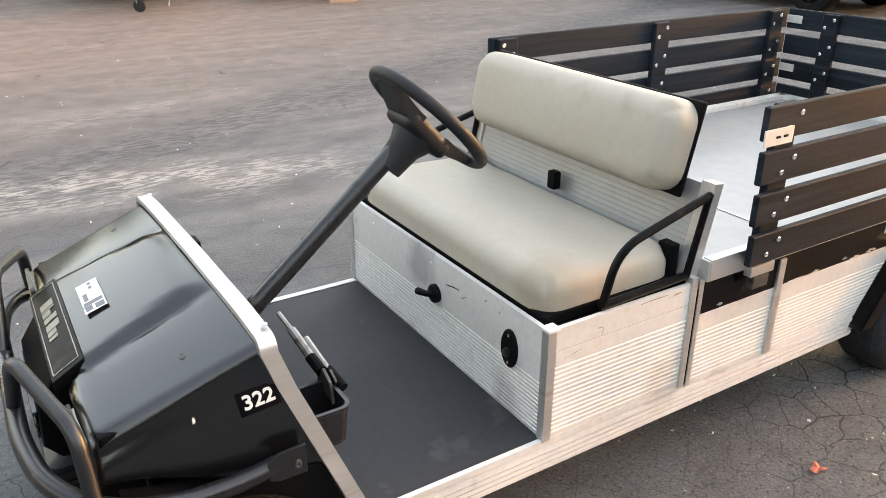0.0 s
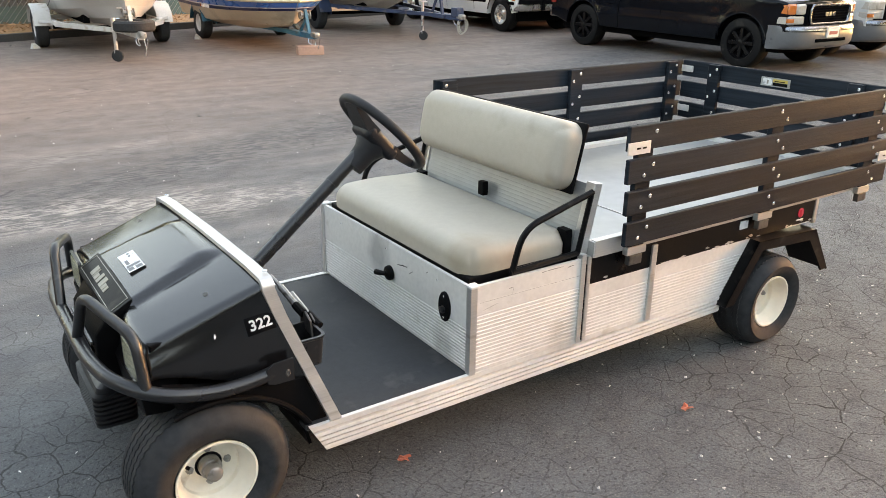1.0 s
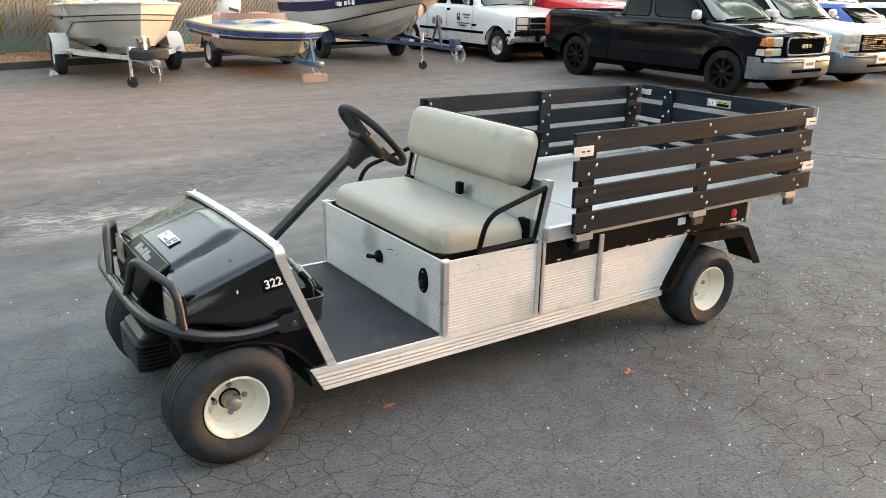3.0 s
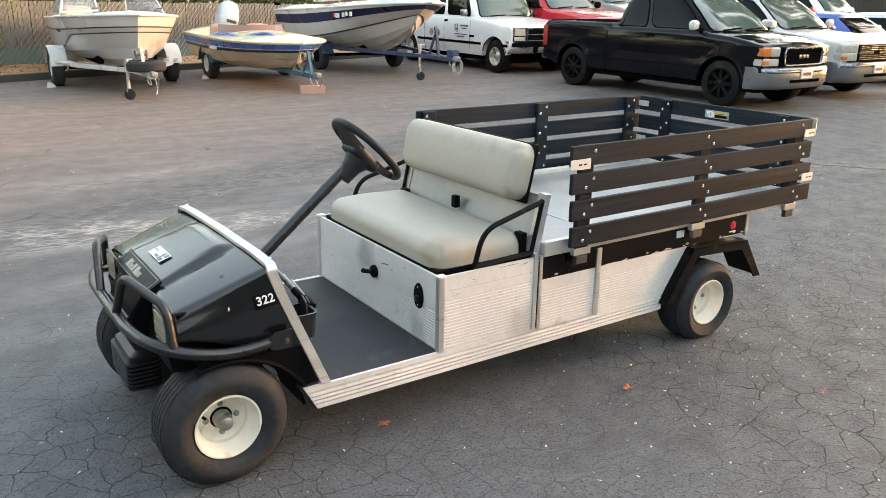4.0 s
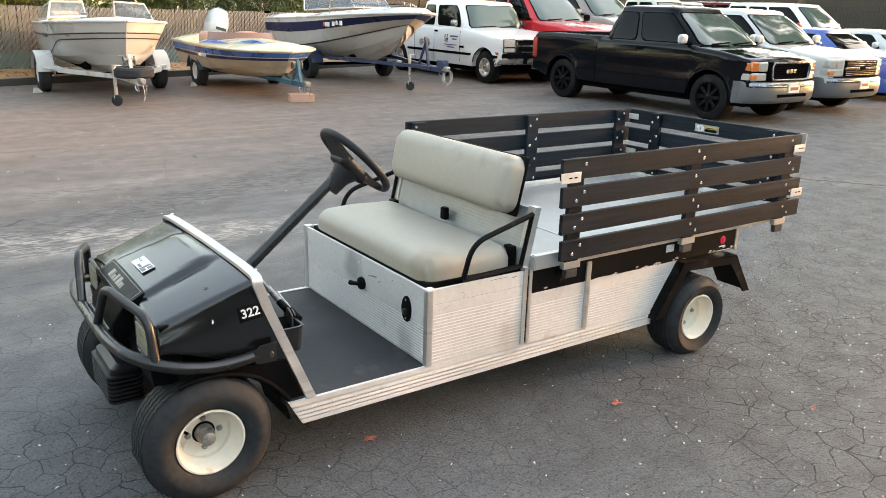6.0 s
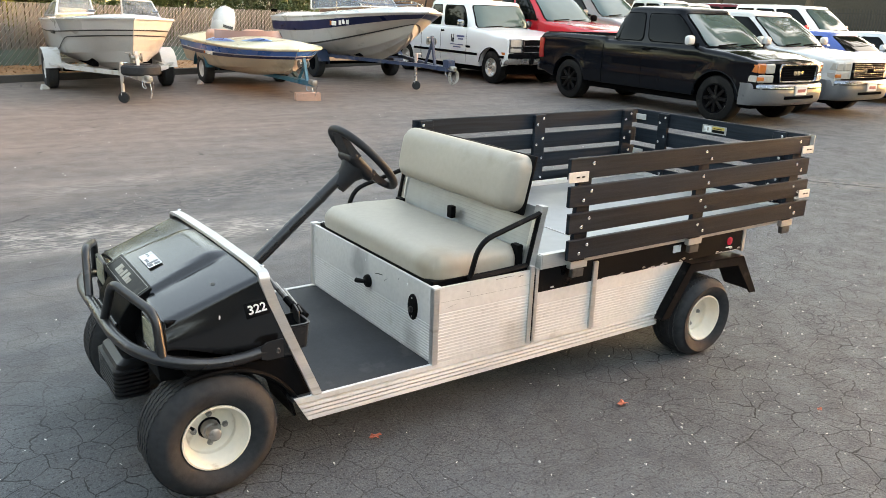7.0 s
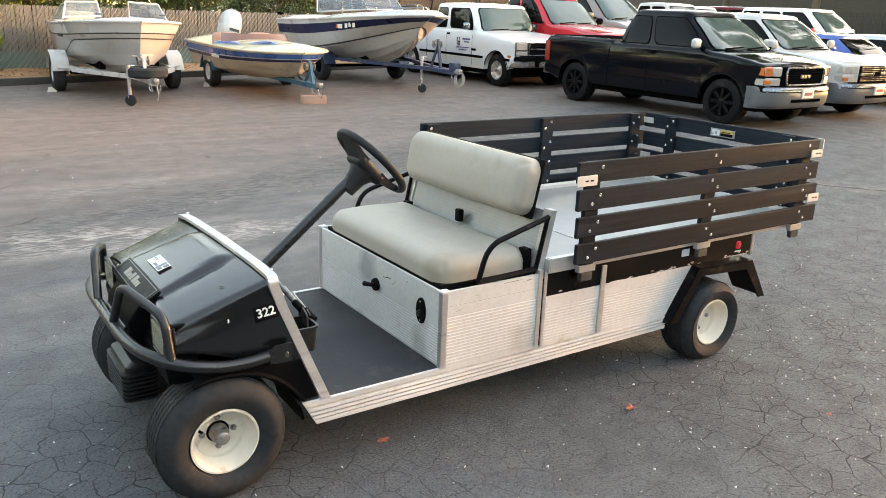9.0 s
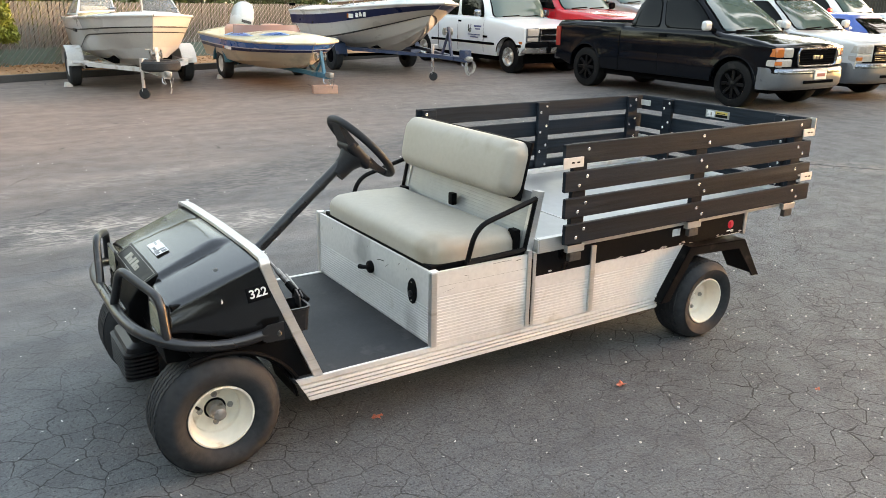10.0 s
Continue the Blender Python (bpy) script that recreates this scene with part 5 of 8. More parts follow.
def vehicle(name, label, category, x, y, heading, color, kind="pickup", wheelbase=3.64, front=0.92, rear=1.20, width=1.96, tyre=0.37, tyre_w=0.26,
            sill=0.36, hood0=1.06, hood1=1.16, belt=1.18, roof=1.82, ws_base=-0.62, ws_top=-1.28, roof_end=-2.65, cab_end=-2.85, bed_top=1.22, tumble=0.17,
            rim=None, spokes=0, rim_r=0.22, windows=((0.10, 0.46), (0.53, 0.93)), glass=None, windscreen=None, bumper=None, grille="bars", lamps="stacked", trim=None, plate=True, mirror=None, side_lines=True, tail_lamps=True, nose_drop=0.0, flare=0.014, boxy=0.0):
    """A car that faces +x of its own frame, with the front axle over the origin; x is forward, y to its left."""
    T = thing(name, label, category, turn=stand(x, y, heading))
    W = width / 2
    xf, xr = front, -wheelbase - rear
    rim = rim or ALLOY_SILVER
    ra = tyre + 0.075
    # lower body: cross-sections from the bumper back, with the wheel arches cut into their lower edge
    tops = [(xf, hood0 - 0.075 - nose_drop), (xf - 0.02, hood0 - 0.042 - nose_drop), (xf - 0.07, hood0 - 0.018 - nose_drop), (xf - 0.18, hood0), (lerp(xf, ws_base, 0.6), lerp(hood0, hood1, 0.72)), (ws_base + 0.06, hood1), (ws_base - 0.05, belt)]
    if kind == "pickup":
        tops += [(cab_end + 0.02, belt), (cab_end - 0.03, bed_top), (xr + 0.06, bed_top), (xr, bed_top - 0.05)]
    else:
        tops += [(xr + 0.25, belt + 0.02), (xr + 0.06, belt - 0.03), (xr, belt - 0.12)]

    def top_z(x):
        for (x0, z0), (x1, z1) in zip(tops, tops[1:]):
            if x >= x1:
                return lerp(z0, z1, (x0 - x) / (x0 - x1))
        return tops[-1][1]

    def low_z(x):
        z = sill + 0.22 * smooth01((x - xf + 0.30) / 0.30) + 0.12 * smooth01((xr + 0.5 - x) / 0.5)
        for cx in (0, -wheelbase):
            if abs(x - cx) < ra:
                z = max(z, tyre + math.sqrt(ra * ra - (x - cx) ** 2))
        return z

    def side_y(x, z):
        k = 1.0 - 0.07 * (1 - boxy) * smooth01((x - 0.2) / max(0.1, xf - 0.2)) - 0.03 * smooth01((xr + 0.7 - x) / 0.7)
        k -= 0.035 * smooth01((0.66 - z) / 0.36)
        k -= 0.012 * smooth01((z - 0.70) / 0.02) * (1 - smooth01((z - 0.70) / 0.35))
        k -= 0.12 * max(0.0, z - 0.98)
        for cx in (0, -wheelbase):
            k += flare * math.exp(-((math.hypot(x - cx, z - tyre) - ra) / 0.10) ** 2)
        return W * k

    def bend(bm):
        for v in bm.verts:
            v.co.x -= 0.15 * (1 - boxy) * (abs(v.co.y) / W) ** 3 * smooth01((v.co.x - 0.25) / max(0.1, xf - 0.35))
        return bm

    def curved(x0, x1, y0, y1, z0, z1, r=0.015):
        """A rounded block that follows the bend of the nose."""
        ends = []
        for q in range(9):
            y_ = lerp(y0, y1, q / 8)
            rr = r * (1.0 if 0 < q < 8 else 0.0)
            ends.append([(x0, y_, z0 + r - rr), (x1 - r, y_, z0 + r - rr), (x1 - (r - rr), y_, z0 + r), (x1 - (r - rr), y_, z1 - r), (x1 - r, y_, z1 - r + rr), (x0, y_, z1 - r + rr)])
        return bend(loft(bmesh.new(), ends, closed=True))

    stations = {t[0] for t in tops} | {cx + ra * math.cos(radians(q)) for cx in (0, -wheelbase) for q in range(0, 181, 12)} | {lerp(xf, xr, i / 16) for i in range(17)}
    stations = sorted((x for x in stations if xr <= x <= xf), reverse=True)
    bm = bmesh.new()
    secs = []
    for x in stations:
        zb, zt = low_z(x), top_z(x)
        sh = lerp(1.0, 0.32, smooth01((x - xf + 0.45) / 0.42))
        zs = zt - 0.085 * sh
        half = [(side_y(x, zb) - 0.16, zb + 0.02), (side_y(x, zb) - 0.012, zb - 0.003)]
        half += [(side_y(x, z), z) for z in [lerp(zb + 0.006, zs, q / 9) for q in range(10)]]
        ys = half[-1][0]
        half += [(ys - 0.105 * sh * (1 - math.cos(radians(q))), zs + 0.085 * sh * math.sin(radians(q))) for q in (18, 36, 54, 72, 90)]
        crown = 0.030 if x > ws_base else 0.0
        half += [((ys - 0.105 * sh) * q, zt + crown * (1 - q * q)) for q in (0.75, 0.5, 0.25, 0.0)]
        secs.append([(x, -d, z) for d, z in half] + [(x, d, z) for d, z in half[-2::-1]])
    loft(bm, secs, cap=False)
    for row, sgn in ((secs[0], 1), (secs[-1], -1)):
        n_ = len(row) // 2
        for i in range(n_ - 1):
            (x_, ya, za), (_, yb_, zb_) = row[i], row[i + 1]
            cols = [(bm.verts.new((x_, ya * q, za)), bm.verts.new((x_, yb_ * q, zb_))) for q in [1 - j / 5 for j in range(11)]]
            for c0, c1 in zip(cols, cols[1:]):
                bm.faces.new((c0[0], c0[1], c1[1], c1[0]))
    bmesh.ops.remove_doubles(bm, verts=bm.verts, dist=0.0004)
    bend(bm)
    body = part("body", bm, color, T, smooth=32)
    part("underbody", boxed(xr + 0.2, xf - 0.25, -W + 0.20, W - 0.20, sill - 0.12, sill + 0.42), DARK_TRIM, T)
    # cab: rings of rounded plan from the belt line up to a crowned roof
    Wb, Wt = W - 0.050, W - 0.050 - tumble
    z0, zr, er = belt - 0.035, roof - 0.105, 0.105

    def plan(v):
        """Middle, half length and half width of the cab at the height v (0 belt, 1 where the roof begins to round)."""
        x_front = lerp(ws_base + 0.10, ws_top + 0.03, v) + 0.045 * math.sin(math.pi * v)
        x_back = lerp(cab_end, roof_end, v ** 1.15)
        return (x_front + x_back) / 2, (x_front - x_back) / 2, lerp(Wb, Wt, v ** 1.25)

    def on_side(x, v, side, off):
        xc, a_, b_ = plan(v)
        return (x, side * (b_ * max(0.0, 1 - abs((x - xc) / a_) ** 8) ** 0.125 + off), lerp(z0, zr, v))

    def on_front(f, v, off, face=1):
        xc, a_, b_ = plan(v)
        return (xc + face * (a_ * max(0.0, 1 - abs(f) ** 5) ** 0.1 + off), f * b_, lerp(z0, zr, v) + 0.4 * off)

    def plan_ring(xc, a_, b_, z):
        out = []
        for k in range(64):
            t = 2 * math.pi * k / 64
            c, s_ = math.cos(t), math.sin(t)
            out.append((xc + a_ * math.copysign(abs(c) ** 0.28, c), b_ * math.copysign(abs(s_) ** 0.28, s_), z))
        return out

    rings = [plan_ring(*plan(v), lerp(z0, zr, v)) for v in [q / 8 for q in range(9)]]
    xc, a_, b_ = plan(1.0)
    for q in (20, 40, 60, 78):
        inset = er * (1 - math.cos(radians(q)))
        rings.append(plan_ring(xc, a_ - 1.3 * inset, b_ - inset, zr + 0.85 * er * math.sin(radians(q))))
    for q in (0.75, 0.45, 0.15):
        rings.append(plan_ring(xc, (a_ - er) * q, (b_ - er) * q, zr + er * 0.85 + 0.035 * (1 - q * q)))
    cab = part("cab", loft(bmesh.new(), rings, closed=True), color, T, smooth=50)
    glass, windscreen = glass or GLASS, windscreen or PALE_GLASS

    def pane(title, at, v0, v1, corner, off, material, parent):
        """A curved pane with rounded corners; at(k, v, off) gives its places, k from 0 to 1 across."""
        rows = []
        for q in range(11):
            w_ = 0.5 - 0.5 * math.cos(math.pi * q / 10)
            d = min(w_, 1 - w_)
            cut = corner * (1 - math.sqrt(max(0.0, 1 - (1 - min(1.0, d / (corner * 2.2))) ** 2)))
            rows.append([at(lerp(cut, 1 - cut, k / 12), lerp(v0, v1, w_), off) for k in range(13)])
        back = [[at(0.5 + (k / 12 - 0.5) * 0.985, lerp(v0, v1, 0.01 + 0.98 * q / 10), off - 0.02) for k in range(13)] for q in range(11)]
        bm = loft(bmesh.new(), rows, cap=False)
        rim_a = rows[0] + [r_[-1] for r_ in rows[1:]] + rows[-1][-2::-1] + [r_[0] for r_ in rows[-2:0:-1]]
        rim_b = back[0] + [r_[-1] for r_ in back[1:]] + back[-1][-2::-1] + [r_[0] for r_ in back[-2:0:-1]]
        loft(bm, [rim_a, rim_b], closed=True, cap=False)
        bmesh.ops.remove_doubles(bm, verts=bm.verts, dist=0.0003)
        return part(title, bm, material, parent, smooth=60)

    ws = pane("windscreen", lambda k, v, o: on_front(lerp(-0.86, 0.86, k), v, o), 0.05, 0.97, 0.07, 0.020, windscreen, cab)
    pane("windscreen_seal", lambda k, v, o: on_front(lerp(-0.885, 0.885, k), v, o), 0.02, 1.0, 0.07, 0.013, DARK_TRIM, cab)
    pane("rear_window", lambda k, v, o: on_front(lerp(-0.80, 0.80, k), v, o, -1), 0.10, 0.92, 0.08, 0.010, glass, cab)
    for side in (-1, 1):
        for u0, u1 in windows:
            def across(k, v, o, u0=u0, u1=u1, grow=0.0):
                xc, a_, b_ = plan(v)
                u = lerp(u0 - grow, u1 + grow, k)
                return on_side(lerp(xc - a_, xc + a_, lerp(0.03, 0.945, u)), v, side, o)
            pane("window_seal", lambda k, v, o: across(k, v, o, grow=0.012), 0.075, 0.975, 0.10, 0.005, DARK_TRIM, cab)
            pane("side_window", across, 0.10, 0.95, 0.10, 0.010, glass, cab)
        # door gaps, handle, mirror
        ys = side * (W + 0.0015)
        for k, u in enumerate([windows[-1][0] - 0.035, windows[-1][1] + 0.02]):
            xg = lerp(cab_end, ws_base, u)
            if side_lines:
                part("door_gap", tube(bmesh.new(), [(xg, side * (side_y(xg, z) - 0.002), z) for z in [lerp(sill + 0.06, belt - 0.09, q / 8) for q in range(9)]], 0.0055, 5), DARK_TRIM, body)
        xh = lerp(cab_end, ws_base, windows[-1][0] + 0.02)
        part("door_handle", boxed(xh - 0.09, xh + 0.03, ys - 0.04, ys + 0.01, belt - 0.15, belt - 0.105, 0.004) if side > 0 else boxed(xh - 0.09, xh + 0.03, ys - 0.01, ys + 0.04, belt - 0.15, belt - 0.105, 0.004), DARK_TRIM, body)
        xm = lerp(cab_end, ws_base, windows[-1][1] - 0.03)
        ym = side * (W + 0.10)
        mir_ = part("side_mirror", boxed(xm - 0.06, xm + 0.05, ym - 0.10, ym + 0.10, belt + 0.0, belt + 0.165, 0.055, 4), mirror or color, T)
        part("mirror_arm", boxed(xm - 0.03, xm + 0.03, *sorted((side * (W - 0.12), side * (W + 0.02))), belt - 0.01, belt + 0.04, 0.01), DARK_TRIM, mir_)
        if trim:
            for xa, xb in ((xr + 0.3, -wheelbase - ra - 0.05), (-wheelbase + ra + 0.05, -ra - 0.05), (ra + 0.05, xf - 0.32)):
                part("side_trim", tube(bmesh.new(), [(lerp(xa, xb, q / 6), side * (side_y(lerp(xa, xb, q / 6), (trim[0] + trim[1]) / 2) - 0.01), (trim[0] + trim[1]) / 2) for q in range(7)], (trim[1] - trim[0]) / 2, 8), trim[2], body)
        # dark arch lips
        for cx in (0, -wheelbase):
            bm = bmesh.new()
            tube(bm, [(px, side * (side_y(px, pz) - 0.008), pz) for px, pz in arch(cx, tyre, ra, 13, 12, 168)], 0.013, 6)
            part("arch_lip", bm, color if bumper != "banded" else DARK_TRIM, body)
            road_wheel(T, cx, side * (W - 0.035), tyre, tyre_w, side, rim, spokes, rim_r)
        if tail_lamps:
            part("tail_lamp", boxed(xr - 0.012, xr + 0.12, *sorted((side * (W - 0.11), side * (W - 0.012))), bed_top - 0.52 if kind == "pickup" else belt - 0.35, bed_top - 0.12 if kind == "pickup" else belt - 0.08, 0.01), LAMP_RED, body)
    if kind == "pickup":
        for side in (-1, 1):
            part("bed_gap", tube(bmesh.new(), [(cab_end - 0.02, side * (side_y(cab_end, z) - 0.004), z) for z in [lerp(sill + 0.02, min(belt, bed_top) - 0.09, q / 8) for q in range(9)]], 0.012, 5), DARK_TRIM, body)
        part("load_bed", boxed(xr + 0.10, cab_end - 0.08, -W + 0.14, W - 0.14, bed_top - 0.2, bed_top + 0.004), DARK_TRIM, body)
        part("rear_bumper", boxed(xr - 0.10, xr + 0.05, -W + 0.06, W - 0.06, sill + 0.08, sill + 0.24, 0.03), DARK_TRIM if bumper == "banded" else CHROME, T)
    # front end
    bmat = BUMPER_SILVER if bumper in (None, "chrome") else (ALLOY_SILVER if bumper == "banded" else color)
    bz0, bz1 = sill - 0.05, hood0 - 0.362
    if bumper == "banded":
        bz0 = bz1 - 0.25
    bm = bmesh.new()
    secs = []
    for i in range(21):
        f = -1 + i / 10
        back = (1 - boxy) * (0.10 * f * f + 0.07 * abs(f) ** 5) + 0.14 * abs(f) ** 12
        prof = [(-0.08, bz0), (0.03, bz0), (0.075, bz0 + 0.03), (0.105, bz0 + 0.08), (0.115, lerp(bz0, bz1, 0.55)), (0.105, bz1 - 0.05), (0.085, bz1 - 0.015), (0.05, bz1), (-0.08, bz1)]
        secs.append([(xf + px_ - back, f * (W - 0.035), pz_) for px_, pz_ in prof])
    loft(bm, secs, closed=True)
    fb = part("front_bumper", bm, bmat, T, smooth=50)
    bm = bmesh.new()
    secs = []
    for i in range(17):
        f = (-1 + i / 8) * 0.80
        back = (1 - boxy) * (0.10 * f * f + 0.07 * abs(f) ** 5) + 0.14 * abs(f) ** 12
        secs.append([(xf + px_ - back - 0.02, f * (W - 0.012), pz_) for px_, pz_ in ((-0.09, bz1 + 0.002), (0.066, bz1 + 0.002), (0.060, bz1 + 0.022), (-0.09, bz1 + 0.026))])
    loft(bm, secs, closed=True)
    part("bumper_step", bm, DARK_TRIM, fb)
    if bumper == "banded":
        bm = bmesh.new()
        secs = []
        for i in range(19):
            f = (-1 + i / 9) * 0.99
            back = (1 - boxy) * (0.10 * f * f + 0.07 * abs(f) ** 5) + 0.14 * abs(f) ** 12
            secs.append([(xf + px_ - back, f * (W - 0.03), pz_) for px_, pz_ in ((0.06, lerp(bz0, bz1, 0.60)), (0.124, lerp(bz0, bz1, 0.60)), (0.116, bz1 - 0.02), (0.06, bz1 + 0.004))])
        part("bumper_pad", loft(bm, secs, closed=True), DARK_TRIM, fb, smooth=40)
        for s_ in (-0.34, 0.34):
            part("overrider", boxed(xf + 0.06, xf + 0.15, s_ - 0.045, s_ + 0.045, bz0 + 0.02, bz1 + 0.03, 0.02), DARK_TRIM, fb)
    if bumper == "chrome":
        zg = bz1 - 0.078
        for title, mtl, prof in (("bumper_groove", DARK_TRIM, ((0.09, zg - 0.005), (0.1135, zg - 0.005), (0.1125, zg + 0.005), (0.09, zg + 0.005))),
                                 ("bumper_ridge", CHROME, ((0.08, bz1 - 0.068), (0.1145, bz1 - 0.064), (0.1100, bz1 - 0.040), (0.0900, bz1 - 0.011), (0.06, bz1 - 0.011)))):
            bm = bmesh.new()
            secs = []
            for i in range(19):
                f = (-1 + i / 9) * 0.95
                back = (1 - boxy) * (0.10 * f * f + 0.07 * abs(f) ** 5) + 0.14 * abs(f) ** 12
                secs.append([(xf + px_ - back, f * (W - 0.034), pz_) for px_, pz_ in prof])
            loft(bm, secs, closed=True)
            part(title, bm, mtl, fb, smooth=40)
    if bumper != "banded":
        part("bumper_slot", boxed(xf + 0.05, xf + 0.112, -0.40, 0.40, sill + 0.055, sill + 0.105, 0.008), DARK_TRIM, fb)
    if plate and bumper != "banded":
        pl = part("number_plate", boxed(xf + 0.10, xf + 0.130, -0.155, 0.155, sill + 0.12, sill + 0.27, 0.004), PLATE, fb)
        part("plate_bar", boxed(xf + 0.1305, xf + 0.133, -0.11, 0.11, sill + 0.165, sill + 0.215), PLATE_INK, pl)
    g0, g1 = hood0 - 0.345, hood0 - 0.05 - nose_drop
    gw = W * 0.56
    gr = part("grille", boxed(xf - 0.05, xf + 0.008, -gw, gw, g0, g1, 0.012), DARK_TRIM, T)
    zc_ = (g0 + g1) / 2

    def hoop(hw, hz, r_, x_, flat_):
        """A closed rounded frame on the nose."""
        pts = rounded([(x_, 0, zc_ + hz), (x_, hw, zc_ + hz), (x_, hw * 0.97, zc_ - hz), (x_, -hw * 0.97, zc_ - hz), (x_, -hw, zc_ + hz), (x_, -0.001, zc_ + hz)], r_, 6)
        return tube(bmesh.new(), pts, 0.024, 8, flat_, closed=True)

    if grille == "oval":
        part("grille_frame", hoop(gw - 0.02, (g1 - g0) / 2 - 0.012, 0.10, xf + 0.020, 0.8), CHROME, gr)
        for k in range(6):
            z = lerp(g0 + 0.05, g1 - 0.05, k / 5)
            part("grille_bar", boxed(xf + 0.004, xf + 0.022, -gw + 0.05, gw - 0.05, z - 0.007, z + 0.007, 0.003), GRILLE_DARK, gr)
        for k in range(3):
            part("badge_bar", boxed(xf + 0.02, xf + 0.036, -0.135 + 0.095 * k, -0.06 + 0.095 * k, zc_ - 0.032, zc_ + 0.032, 0.008), CHROME, gr)
    elif grille == "split":
        for k in range(8):
            z = lerp(g0 + 0.03, g1 - 0.03, k / 7)
            if k not in (3, 4):
                part("grille_bar", boxed(xf + 0.004, xf + 0.018, -gw + 0.02, gw - 0.02, z - 0.006, z + 0.006, 0.003), CHROME, gr)
        part("grille_band", boxed(xf - 0.02, xf + 0.030, -gw, gw, zc_ - 0.026, zc_ + 0.026, 0.010), CHROME, gr)
        part("badge", boxed(xf + 0.028, xf + 0.042, -0.10, 0.10, zc_ - 0.030, zc_ + 0.030, 0.012), DARK_TRIM, gr)
    elif grille == "cross":
        for k in range(9):
            z = lerp(g0 + 0.03, g1 - 0.03, k / 8)
            part("grille_bar", boxed(xf + 0.004, xf + 0.014, -gw + 0.03, gw - 0.03, z - 0.006, z + 0.006, 0.002), GRILLE_DARK, gr)
        for z in (g0 + 0.010, zc_, g1 - 0.010):
            part("grille_frame", boxed(xf + 0.005, xf + 0.030, -gw, gw, z - 0.014, z + 0.014, 0.006), CHROME, gr)
        for y_ in (-gw + 0.018, 0.0, gw - 0.018):
            part("grille_frame", boxed(xf + 0.005, xf + 0.028, y_ - 0.018, y_ + 0.018, g0, g1, 0.006), CHROME, gr)
    elif grille == "bars":
        for k in range(6):
            z = lerp(g0 + 0.045, g1 - 0.045, k / 5)
            part("grille_bar", boxed(xf + 0.008, xf + 0.018, -gw + 0.03, gw - 0.03, z - 0.005, z + 0.005, 0.002), GRILLE_DARK, gr)
        part("grille_frame", hoop(gw - 0.02, (g1 - g0) / 2 - 0.012, 0.05, xf + 0.015, 0.8), CHROME, gr)
    for side in (-1, 1):
        y0_, y1_ = side * gw * 1.02, side * (W * 0.925)
        if lamps == "stacked":
            ya, yb, yc, yd = [side * W * q for q in (0.585, 0.775, 0.930, 0.80)]
            zm = lerp(g0, g1, 0.46)
            h = part("headlamp", curved(xf - 0.15, xf + 0.014, *sorted((ya, yb + side * 0.012)), zm + 0.006, g1 + 0.005, 0.022), LAMP_CLEAR, T)
            part("turn_lamp", curved(xf - 0.17, xf + 0.014, *sorted((yb, yc)), zm + 0.006, g1 + 0.005, 0.022), LAMP_AMBER if color is P_BLACK else LAMP_CLEAR, h)
            part("lamp_gap", curved(xf - 0.15, xf - 0.012, *sorted((ya, yc - side * 0.03)), zm - 0.012, zm + 0.014, 0.002), DARK_TRIM, h)
            low = part("lower_lamp", curved(xf - 0.15, xf + 0.014, *sorted((ya, yc)), g0 - 0.01, zm - 0.006, 0.022), LAMP_CLEAR, T)
            part("marker_lamp", curved(xf - 0.13, xf + 0.019, *sorted((yd, side * W * 0.922)), g0 + 0.025, zm - 0.045, 0.008), LAMP_AMBER, low)
        elif lamps == "square":
            h = part("headlamp_bezel", bend(boxed(xf - 0.12, xf + 0.012, *sorted((y0_, y1_)), g0 - 0.01, g1 + 0.005, 0.012)), BEZEL, T)
            ym = (y0_ + y1_) / 2
            hw_ = abs(y1_ - y0_) / 2 - 0.022
            part("headlamp", bend(boxed(xf - 0.05, xf + 0.022, ym - hw_, ym + hw_, g0 + 0.125, g1 - 0.012, 0.014)), LAMP_CLEAR, h)
            part("lower_lamp", bend(boxed(xf - 0.05, xf + 0.020, ym - hw_, ym + hw_, g0 + 0.008, g0 + 0.100, 0.014)), LAMP_CLEAR, h)
            part("marker_lamp", boxed(0.40, 0.52, *sorted((side * (W - 0.06), side * (W - 0.012))), bz1 - 0.04, bz1 + 0.02, 0.008), LAMP_AMBER, h)
        else:
            h = part("headlamp", bend(boxed(xf - 0.28, xf - 0.03, *sorted((y0_, y1_)), g0 + 0.12, g1 + 0.0, 0.05)), LAMP_CLEAR, T)
    # wipers
    for f0 in (-0.62, 0.02):
        bm = tube(bmesh.new(), [on_front(f0 + 0.55 * k / 6, 0.06 + 0.05 * k / 6, 0.028) for k in range(7)], 0.011, 6)
        part("wiper", bm, DARK_TRIM, ws)
    return T


P_BLACK = paint("black_car_paint", (0.0034, 0.0045, 0.0066), 0.09, 0.2)
P_WHITE = paint("white_car_paint", (0.68, 0.685, 0.69), 0.25, 0.05)
P_CREAM = paint("off_white_car_paint", (0.51, 0.505, 0.49), 0.25, 0.05)
P_RED = paint("red_car_paint", (0.52, 0.012, 0.02), 0.2, 0.1)
P_GREY = paint("taupe_grey_car_paint", (0.20, 0.175, 0.16), 0.25, 0.1)
P_BLUE = paint("blue_car_paint", (0.025, 0.085, 0.32), 0.2, 0.1)
P_MAROON = paint("maroon_car_paint", (0.13, 0.010, 0.018), 0.2, 0.1)
P_SILVER = paint("silver_car_paint", (0.52, 0.53, 0.54), 0.22, 0.1)

